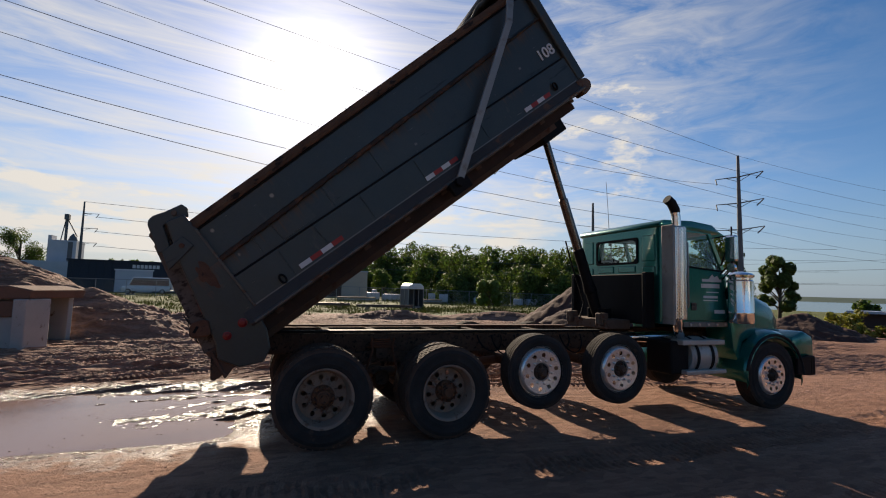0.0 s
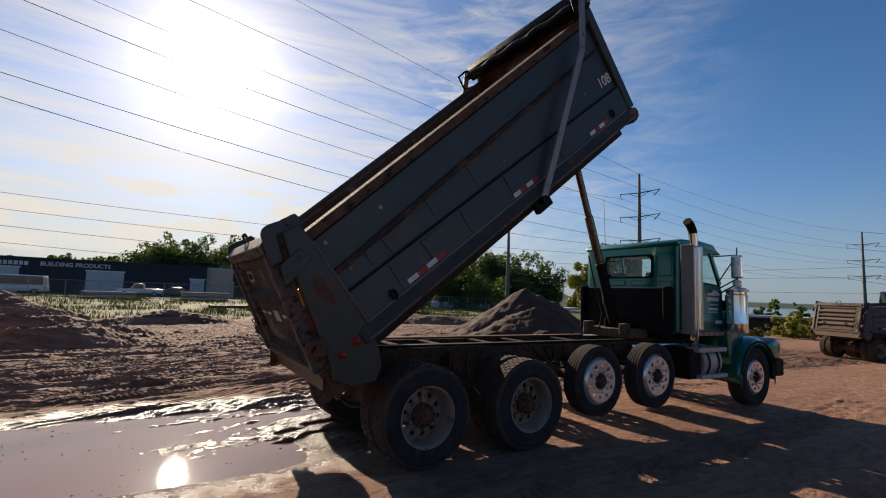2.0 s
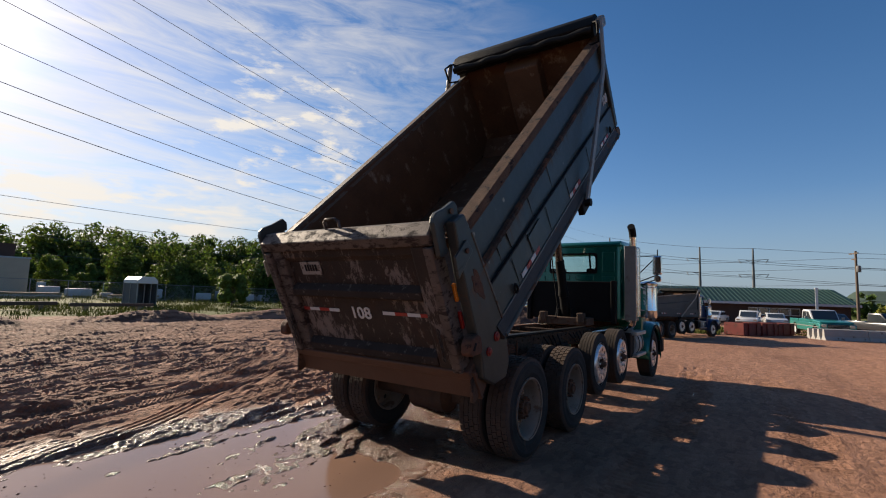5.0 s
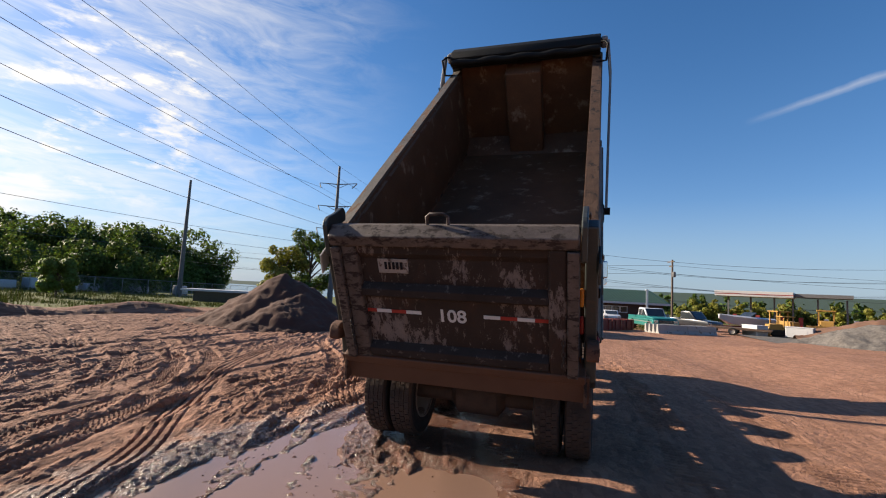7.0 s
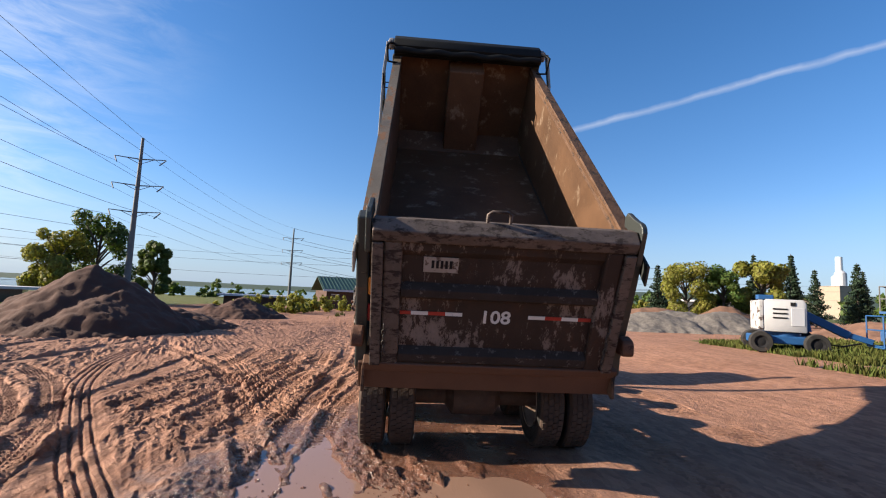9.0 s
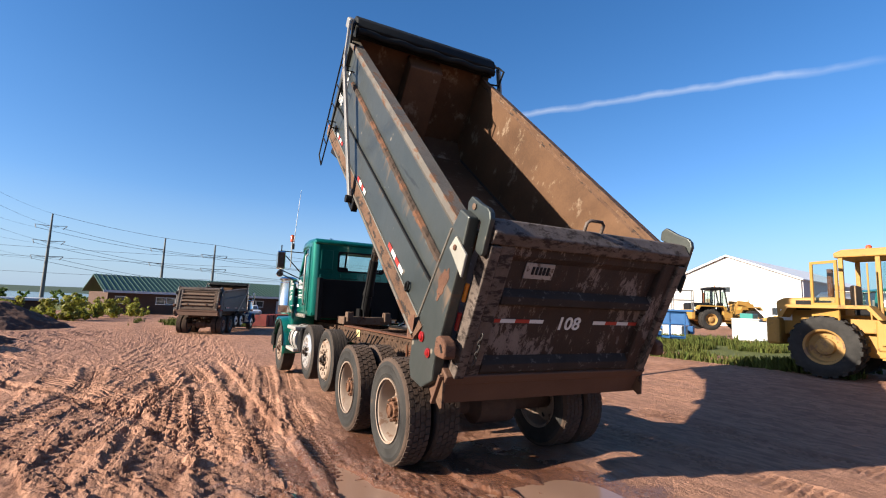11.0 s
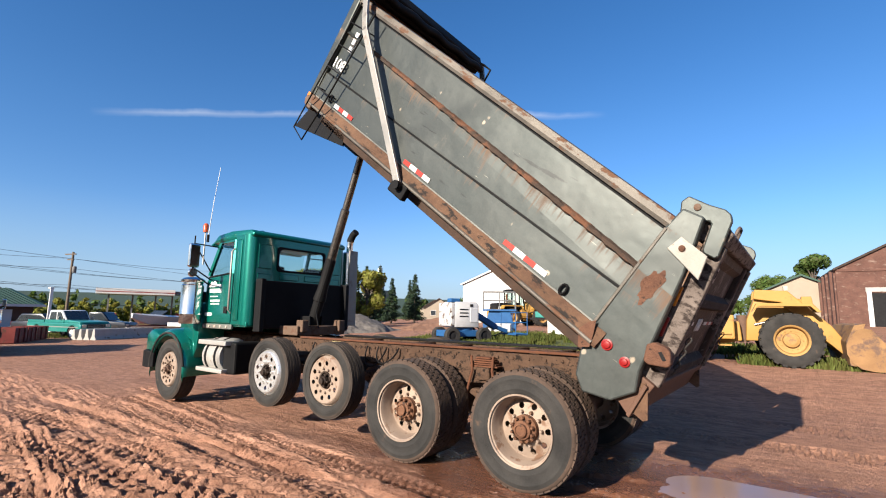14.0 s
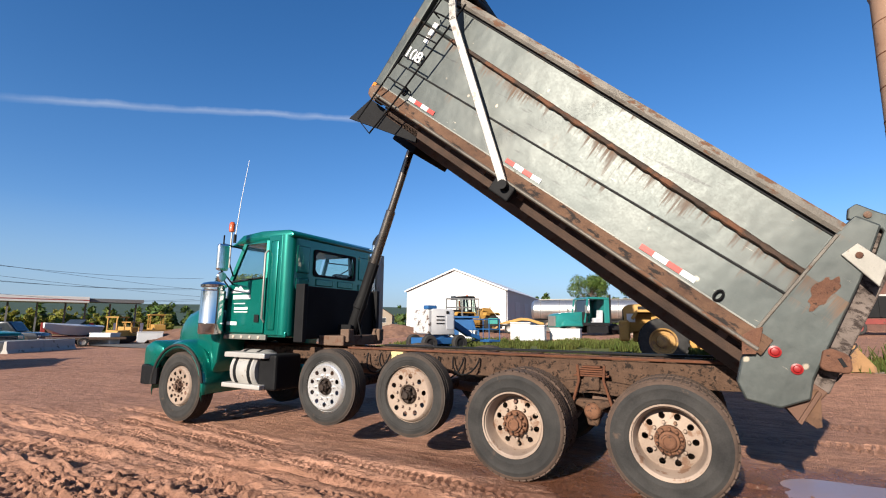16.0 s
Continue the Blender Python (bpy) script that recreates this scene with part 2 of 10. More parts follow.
def body_paint():
    """Weathered grey-green paint with rust running down from the ledges, scuffs and chips."""
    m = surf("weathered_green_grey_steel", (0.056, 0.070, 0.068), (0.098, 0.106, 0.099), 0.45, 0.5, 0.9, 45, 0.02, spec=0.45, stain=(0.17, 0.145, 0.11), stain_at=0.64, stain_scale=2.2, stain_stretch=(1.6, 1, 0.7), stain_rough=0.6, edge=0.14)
    t = m.node_tree
    p = t.nodes["Principled BSDF"]
    col, rough, metal = [p.inputs[k].links[0].from_socket for k in ("Base Color", "Roughness", "Metallic")]
    co = t.nodes.new("ShaderNodeTexCoord").outputs["Object"]
    sep = t.nodes.new("ShaderNodeSeparateXYZ")
    t.links.new(co, sep.inputs[0])
    u, v = sep.outputs[0], sep.outputs[2]
    runs = node(t, "ShaderNodeTexNoise", Scale=1.0, Detail=6.0, Roughness=0.7)
    mp = node(t, "ShaderNodeMapping", Scale=(30.0, 3.0, 1.4))
    t.links.new(co, mp.inputs[0])
    t.links.new(mp.outputs[0], runs.inputs["Vector"])
    wide = node(t, "ShaderNodeTexNoise", Scale=1.7, Detail=3.0)
    t.links.new(co, wide.inputs["Vector"])
    total = None
    for base, slope, reach, more in ((0.90, 0.078, 0.27, 0.03), (0.715, 0.0, 0.18, -0.05), (1.27, 0.079, 0.14, -0.06)):
        d = calc(t, "SUBTRACT", calc(t, "MULTIPLY_ADD", u, slope, base), v)
        fall = calc(t, "SUBTRACT", 1.0, calc(t, "DIVIDE", d, reach))
        above = calc(t, "GREATER_THAN", d, 0.0)
        k = calc(t, "ADD", calc(t, "MULTIPLY", runs.outputs[0], 0.75), calc(t, "MULTIPLY_ADD", wide.outputs[0], 0.45, more))
        k = calc(t, "MULTIPLY_ADD", calc(t, "SUBTRACT", 1.0, fall), -0.22, k)
        r = ramp(t, [(0.555, 0.0), (0.70, 0.8)])
        t.links.new(k, r.inputs[0])
        k = calc(t, "MULTIPLY", calc(t, "MULTIPLY", r.outputs[0], above), calc(t, "GREATER_THAN", fall, 0.0))
        total = k if total is None else calc(t, "MAXIMUM", total, k)
    chip = node(t, "ShaderNodeTexVoronoi", Scale=3.2)
    t.links.new(co, chip.inputs["Vector"])
    spot = ramp(t, [(0.045, 1.0), (0.085, 0.0)])
    t.links.new(calc(t, "MULTIPLY_ADD", runs.outputs[0], 0.12, calc(t, "SUBTRACT", chip.outputs["Distance"], 0.06)), spot.inputs[0])
    col = mixc(t, spot.outputs[0], col, (0.26, 0.22, 0.17))
    # long scuffs scraped down to pale primer, and dark grease smears
    for turn, scale, at, tone in ((62, (2.0, 2.0, 26.0), 0.695, (0.27, 0.26, 0.22)), (-20, (3.0, 3.0, 18.0), 0.70, (0.22, 0.20, 0.16)), (85, (1.2, 1.2, 9.0), 0.64, (0.028, 0.03, 0.03))):
        sm = node(t, "ShaderNodeMapping", Rotation=(0, radians(turn), 0), Scale=scale)
        t.links.new(co, sm.inputs[0])
        sn = node(t, "ShaderNodeTexNoise", Scale=1.3, Detail=7.0, Roughness=0.6)
        t.links.new(sm.outputs[0], sn.inputs["Vector"])
        sr = ramp(t, [(at, 0.0), (at + 0.03, 0.8)])
        t.links.new(sn.outputs[0], sr.inputs[0])
        col = mixc(t, sr.outputs[0], col, tone)
    col = mixc(t, total, col, mixc(t, wide.outputs[0], (0.055, 0.027, 0.015), (0.145, 0.088, 0.052)))
    t.links.new(col, p.inputs["Base Color"])
    t.links.new(calc(t, "MULTIPLY_ADD", total, 0.4, rough), p.inputs["Roughness"])
    t.links.new(calc(t, "MULTIPLY", metal, calc(t, "SUBTRACT", 1.0, total)), p.inputs["Metallic"])
    # shallow dents
    dent = node(t, "ShaderNodeBump", Strength=0.35, Distance=0.05)
    t.links.new(wide.outputs[0], dent.inputs["Height"])
    t.links.new(p.inputs["Normal"].links[0].from_socket, dent.inputs["Normal"])
    t.links.new(dent.outputs[0], p.inputs["Normal"])
    return m


M_BODY = body_paint()
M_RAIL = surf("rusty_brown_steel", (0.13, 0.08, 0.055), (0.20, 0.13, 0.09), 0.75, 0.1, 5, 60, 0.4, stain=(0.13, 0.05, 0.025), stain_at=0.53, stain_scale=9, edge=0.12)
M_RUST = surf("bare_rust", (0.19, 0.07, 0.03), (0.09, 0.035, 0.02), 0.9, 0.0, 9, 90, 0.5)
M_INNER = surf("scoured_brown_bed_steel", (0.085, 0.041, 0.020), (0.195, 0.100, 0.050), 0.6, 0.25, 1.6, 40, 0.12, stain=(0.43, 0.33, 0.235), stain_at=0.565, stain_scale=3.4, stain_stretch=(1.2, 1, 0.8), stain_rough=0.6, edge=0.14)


def gate_paint():
    """Near-black brown steel; the last pale paint hangs on in flakes, thicker in some places, over smears of rust."""
    m = surf("flaking_brown_gate_steel", (0.018, 0.013, 0.012), (0.055, 0.034, 0.026), 0.62, 0.0, 3, 60, 0.3, stain=(0.095, 0.045, 0.028), stain_at=0.54, stain_scale=2.2, stain_stretch=(1, 1.6, 0.8), stain_rough=0.8, edge=0.2, spec=0.3)
    t = m.node_tree
    p = t.nodes["Principled BSDF"]
    col = p.inputs["Base Color"].links[0].from_socket
    co = t.nodes.new("ShaderNodeTexCoord").outputs["Object"]
    mp = node(t, "ShaderNodeMapping", Scale=(1.0, 1.7, 0.75))
    t.links.new(co, mp.inputs[0])
    fine = node(t, "ShaderNodeTexNoise", Scale=8.5, Detail=14.0, Roughness=0.80, Distortion=0.2)
    t.links.new(mp.outputs[0], fine.inputs["Vector"])
    wide = node(t, "ShaderNodeTexNoise", Scale=2.3, Detail=3.0)
    t.links.new(co, wide.inputs["Vector"])
    k = calc(t, "ADD", fine.outputs[0], calc(t, "MULTIPLY_ADD", wide.outputs[0], 0.55, -0.275))
    r = ramp(t, [(0.535, 0.0), (0.562, 0.8), (0.68, 1.0)])
    t.links.new(k, r.inputs[0])
    pale = mixc(t, wide.outputs[0], (0.085, 0.066, 0.058), (0.22, 0.18, 0.16))
    t.links.new(mixc(t, r.outputs[0], col, pale), p.inputs["Base Color"])
    return m


M_GATE = gate_paint()
M_GATERIB = surf("dark_grey_gate_rib", (0.036, 0.029, 0.026), (0.068, 0.053, 0.046), 0.82, 0.0, 4, 60, 0.2, stain=(0.18, 0.145, 0.13), stain_at=0.57, stain_scale=9, stain_stretch=(1, 1.2, 1.4), edge=0.08, spec=0.12)
M_WORN = surf("worn_grey_steel", (0.10, 0.075, 0.062), (0.215, 0.170, 0.145), 0.6, 0.2, 7, 70, 0.3, stain=(0.04, 0.028, 0.023), stain_at=0.50, stain_scale=11, stain_stretch=(1, 0.7, 1.6), edge=0.09)
M_APRON = surf("mud_brown_steel", (0.119, 0.058, 0.036), (0.168, 0.088, 0.056), 0.7, 0.1, 2.5, 60, 0.2)
M_LITE = surf("pale_scratched_steel", (0.20, 0.205, 0.185), (0.27, 0.27, 0.245), 0.5, 0.3, 5, 70, 0.15, stain=(0.14, 0.12, 0.08), stain_at=0.62, stain_scale=7)
M_GALV = surf("grey_aluminium", (0.33, 0.32, 0.30), (0.43, 0.41, 0.38), 0.5, 0.5, 5, 70, 0.1, stain=(0.24, 0.18, 0.14), stain_at=0.55, stain_scale=5, edge=0.15, stain_rough=0.7)
M_CHROME = surf("chrome", (0.78, 0.77, 0.74), (0.84, 0.83, 0.81), 0.16, 1.0, 6, 60, 0.02, stain=(0.4, 0.33, 0.26), stain_at=0.66, stain_scale=7, stain_rough=0.5)
M_BLACK = surf("black_paint", (0.010, 0.010, 0.011), (0.018, 0.018, 0.019), 0.6, 0.0, 4, 80, 0.08, spec=0.1)
M_VINYL = surf("black_tarp_vinyl", (0.010, 0.011, 0.011), (0.018, 0.02, 0.02), 0.6, 0.0, 5, 70, 0.25, spec=0.15)
M_FRAME = surf("mud_caked_frame", (0.075, 0.046, 0.032), (0.15, 0.090, 0.060), 0.9, 0.0, 9, 45, 0.9, stain=(0.030, 0.022, 0.018), stain_at=0.54, stain_scale=21, edge=0.05, spec=0.1)
M_RUBBER = surf("dusty_rubber", (0.024, 0.024, 0.024), (0.068, 0.064, 0.060), 0.85, 0.0, 4, 90, 0.25, stain=(0.11, 0.078, 0.06), stain_at=0.62, stain_scale=5, spec=0.15)
M_TREAD = surf("muddy_tread_rubber", (0.055, 0.039, 0.030), (0.135, 0.086, 0.062), 0.92, 0.0, 6, 60, 0.5)
M_TREADGREY = surf("worn_grey_tread_rubber", (0.045, 0.040, 0.037), (0.10, 0.078, 0.064), 0.92, 0.0, 6, 60, 0.4, spec=0.15)
M_PALEALU = surf("pale_dull_aluminium", (0.52, 0.50, 0.46), (0.64, 0.62, 0.58), 0.45, 0.3, 4, 60, 0.08, stain=(0.34, 0.27, 0.21), stain_at=0.62, stain_scale=5)
M_RIM = surf("dusty_cream_wheel_steel", (0.32, 0.235, 0.18), (0.45, 0.35, 0.275), 0.65, 0.1, 6, 60, 0.15, stain=(0.24, 0.14, 0.09), stain_at=0.55, stain_scale=7)
M_ALU = surf("polished_wheel_alloy", (0.66, 0.65, 0.63), (0.75, 0.74, 0.72), 0.3, 0.75, 6, 60, 0.05)
M_HUB = surf("dirty_axle_hub", (0.10, 0.06, 0.045), (0.20, 0.12, 0.08), 0.8, 0.1, 8, 70, 0.4)
M_HUBRUST = surf("rusty_axle_hub", (0.13, 0.055, 0.03), (0.27, 0.13, 0.07), 0.85, 0.1, 12, 70, 0.5, stain=(0.03, 0.022, 0.018), stain_at=0.55, stain_scale=20)
M_HUBDARK = surf("greasy_dark_hub", (0.022, 0.017, 0.014), (0.06, 0.035, 0.024), 0.6, 0.2, 12, 70, 0.4)
M_WHITE = surf("white_decal", (0.802, 0.802, 0.779), (0.920, 0.920, 0.897), 0.6, 0.0, 9, 90, 0.05, stain=(0.35, 0.30, 0.26), stain_at=0.63, stain_scale=16)
M_RED = surf("red_reflector", (0.42, 0.035, 0.025), (0.52, 0.05, 0.035), 0.45, 0.0, 8, 90, 0.05)
M_REDLENS = surf("red_lamp_lens", (0.26, 0.008, 0.01), (0.34, 0.014, 0.014), 0.35, 0.0, 8, 90, 0.0, coat=0.2)
M_AMBER = surf("amber_lamp_lens", (0.75, 0.22, 0.02), (0.85, 0.3, 0.03), 0.25, 0.0, 8, 90, 0.0, coat=0.5)
M_CLEAR = surf("clear_lamp_lens", (0.62, 0.5, 0.4), (0.72, 0.6, 0.5), 0.25, 0.0, 8, 90, 0.0, coat=0.5)
M_YTAG = surf("yellow_tag", (0.62, 0.50, 0.22), (0.70, 0.58, 0.28), 0.6, 0.0, 8, 90, 0.05)
M_GLASS = glass("cab_glass")
M_DARK = surf("dark_interior", (0.016, 0.016, 0.018), (0.03, 0.03, 0.032), 0.8, 0.0, 6, 60, 0.1, spec=0.1)


# ---- mesh helpers ----
def part(name, bm, material, parent, label="", smooth=0):
    if not isinstance(bm, bpy.types.Mesh):
        me = bpy.data.meshes.new(name)
        bmesh.ops.recalc_face_normals(bm, faces=bm.faces)
        if smooth:
            for f in bm.faces:
                f.smooth = True
            for e in bm.edges:
                e.smooth = e.calc_face_angle(0.0) < radians(smooth)
        bm.to_mesh(me)
        bm.free()
        for m in material if isinstance(material, (list, tuple)) else (material,):
            me.materials.append(m)
    else:
        me = bm
    ob = new(name, me)
    if parent:
        ob.parent = parent
    if label:
        ob["label"] = label
    return ob


def thing(name, m, label, category, group="", kind=""):
    ob = new(name)
    ob.empty_display_size = 0.2
    ob.matrix_world = m
    return tagged(ob, label, category, group, kind)


def box(x0, x1, y0, y1, z0, z1, bevel=0.0, bm=None, seg=2):
    own = bmesh.new()
    bmesh.ops.create_cube(own, size=1.0, matrix=Matrix.Translation(((x0 + x1) / 2, (y0 + y1) / 2, (z0 + z1) / 2)) @ Matrix.Diagonal((abs(x1 - x0), abs(y1 - y0), abs(z1 - z0), 1)))
    if bevel:
        bmesh.ops.bevel(own, geom=own.edges[:], offset=bevel, segments=seg, affect="EDGES", profile=0.5)
    return join(own, bm)


def join(own, bm):
    if bm is None:
        return own
    me = bpy.data.meshes.new("t")
    own.to_mesh(me)
    own.free()
    bm.from_mesh(me)
    bpy.data.meshes.remove(me)
    return bm


def prism(pts, y0, y1, bevel=0.0, bm=None, axis="y"):
    """A flat outline of (a, b) pulled out along an axis: y: a=x, b=z; x: a=y, b=z; z: a=x, b=y."""
    own = bmesh.new()
    place = {"y": lambda a, b, c: (a, c, b), "x": lambda a, b, c: (c, a, b), "z": lambda a, b, c: (a, b, c)}[axis]
    lo = [own.verts.new(place(a, b, y0)) for a, b in pts]
    hi = [own.verts.new(place(a, b, y1)) for a, b in pts]
    own.faces.new(lo)
    own.faces.new(hi[::-1])
    n = len(pts)
    for i in range(n):
        own.faces.new((lo[i], hi[i], hi[(i + 1) % n], lo[(i + 1) % n]))
    bmesh.ops.recalc_face_normals(own, faces=own.faces)
    if bevel:
        bmesh.ops.bevel(own, geom=own.edges[:], offset=bevel, segments=2, affect="EDGES", profile=0.5)
    return join(own, bm)


def tube(pts, r, seg=10, bm=None, caps=True):
    """A round bar through points; r one radius or one a point."""
    own = bm if bm is not None else bmesh.new()
    pts = [Vector(p) for p in pts]
    rs = r if isinstance(r, (list, tuple)) else [r] * len(pts)
    rings, side = [], None
    for i, p in enumerate(pts):
        d = (pts[min(i + 1, len(pts) - 1)] - pts[max(i - 1, 0)]).normalized()
        if side is None:
            side = d.cross(Vector((0, 0, 1)) if abs(d.z) < 0.9 else Vector((1, 0, 0))).normalized()
        side = (side - d * side.dot(d)).normalized()
        up = d.cross(side)
        rings.append([own.verts.new(p + (side * math.cos(a) + up * math.sin(a)) * rs[i]) for a in [2 * math.pi * k / seg for k in range(seg)]])
    for a, b in zip(rings, rings[1:]):
        for k in range(seg):
            own.faces.new((a[k], a[(k + 1) % seg], b[(k + 1) % seg], b[k]))
    if caps:
        own.faces.new(rings[0][::-1])
        own.faces.new(rings[-1])
    return own


def lathe(profile, seg=32, axis="y", at=(0, 0, 0), bm=None, closed=False):
    """Turns a profile of (radius, along) about an axis through at."""
    own = bm if bm is not None else bmesh.new()
    place = {"y": lambda c, s, h: (c, h, s), "z": lambda c, s, h: (c, s, h), "x": lambda c, s, h: (h, c, s)}[axis]
    rings = []
    for r, h in profile:
        if r < 1e-6:
            v = own.verts.new(Vector(place(0, 0, h)) + Vector(at))
            rings.append([v] * seg)
        else:
            rings.append([own.verts.new(Vector(place(r * math.cos(a), r * math.sin(a), h)) + Vector(at)) for a in [2 * math.pi * k / seg for k in range(seg)]])
    pairs = list(zip(rings, rings[1:])) + ([(rings[-1], rings[0])] if closed else [])
    for a, b in pairs:
        for k in range(seg):
            q = []
            for v in (a[k], a[(k + 1) % seg], b[(k + 1) % seg], b[k]):
                if v not in q:
                    q.append(v)
            if len(q) > 2:
                own.faces.new(q)
    return own


def bar(p0, p1, w, h, bm=None, bevel=0.0):
    """A square bar from p0 to p1, w wide and h high."""
    p0, p1 = Vector(p0), Vector(p1)
    d = p1 - p0
    own = box(-d.length / 2, d.length / 2, -w / 2, w / 2, -h / 2, h / 2, bevel)
    q = d.to_track_quat("X", "Z").to_matrix().to_4x4()
    bmesh.ops.transform(own, matrix=Matrix.Translation((p0 + p1) / 2) @ q, verts=own.verts)
    return join(own, bm)


def moved(bm, m):
    bmesh.ops.transform(bm, matrix=m, verts=bm.verts)
    return bm


def lettering(text, size, thick=0.004, squeeze=1.0):
    """A mesh of raised letters, centred, lying in x (along) and y (up), with z outwards."""
    c = bpy.data.curves.new("letters", "FONT")
    c.body, c.size, c.extrude, c.align_x, c.align_y, c.offset = text, size, thick, "CENTER", "CENTER", size * 0.018
    ob = bpy.data.objects.new("letters", c)
    scene.collection.objects.link(ob)
    dg = bpy.context.evaluated_depsgraph_get()
    me = bpy.data.meshes.new_from_object(ob.evaluated_get(dg))
    me.transform(Matrix.Diagonal((squeeze, 1, 1, 1)))
    bpy.data.objects.remove(ob)
    me.materials.clear()
    return me


# ---- ground ----
def smooth01(x):
    x = np.clip(x, 0, 1)
    return x * x * (3 - 2 * x)


def value_noise(x, y, cell, seed):
    xi, yi = x / cell, y / cell
    x0, y0 = np.floor(xi).astype(np.int64), np.floor(yi).astype(np.int64)
    fx, fy = smooth01(xi - x0), smooth01(yi - y0)

    def rnd(a, b):
        h = (a * 374761393 + b * 668265263 + seed * 982451653) & 0xFFFFFFFF
        h = ((h ^ (h >> 13)) * 1274126177) & 0xFFFFFFFF
        return ((h ^ (h >> 16)) & 0xFFFF) / 65535.0

    top = rnd(x0, y0) * (1 - fx) + rnd(x0 + 1, y0) * fx
    bot = rnd(x0, y0 + 1) * (1 - fx) + rnd(x0 + 1, y0 + 1) * fx
    return top * (1 - fy) + bot * fy - 0.5


def lie(x, y):
    """The large lie of the land: level yard, falling to the lake, hills beyond."""
    x, y = np.asarray(x, float), np.asarray(y, float)
    z = -0.012 * np.clip(x - 2, 0, 110) + 0.018 * np.clip(-y - 10, 0, 60) + 0.38 * smooth01((-y - 4.5) / 4.5) * smooth01((24 - x) / 8)
    lake = smooth01((x - 130) / 170) * smooth01((y + 0.10 * x + 30) / 60) * smooth01((0.95 * x + 60 - y) / 120)
    z = z * (1 - lake) - 9.0 * lake
    far = np.hypot(x, y)
    shore = smooth01((x - 3300) / 250) * lake
    z = z + shore * (9.0 + 30 * smooth01((x - 3400) / 600) * (1 + 0.5 * value_noise(x, y, 500, 3)))
    town = (1 - lake) * smooth01((far - 500) / 1500)
    z = z + town * (52 + 24 * value_noise(x, y, 600, 4)) * smooth01((x - 100) / 900)
    return z


def cone(x, y, cx, cy, rx, ry, h, turn=0.0, flat=0.0, seed=0):
    c, s = math.cos(radians(turn)), math.sin(radians(turn))
    a, b = ((x - cx) * c + (y - cy) * s) / rx, (-(x - cx) * s + (y - cy) * c) / ry
    r = np.hypot(a, b) * (1 + 0.28 * value_noise(x, y, 1.1, seed + 5) + 0.1 * value_noise(x, y, 0.35, seed + 6))
    return h * np.clip((1 - r) / (1 - flat), 0, 1) ** 0.92


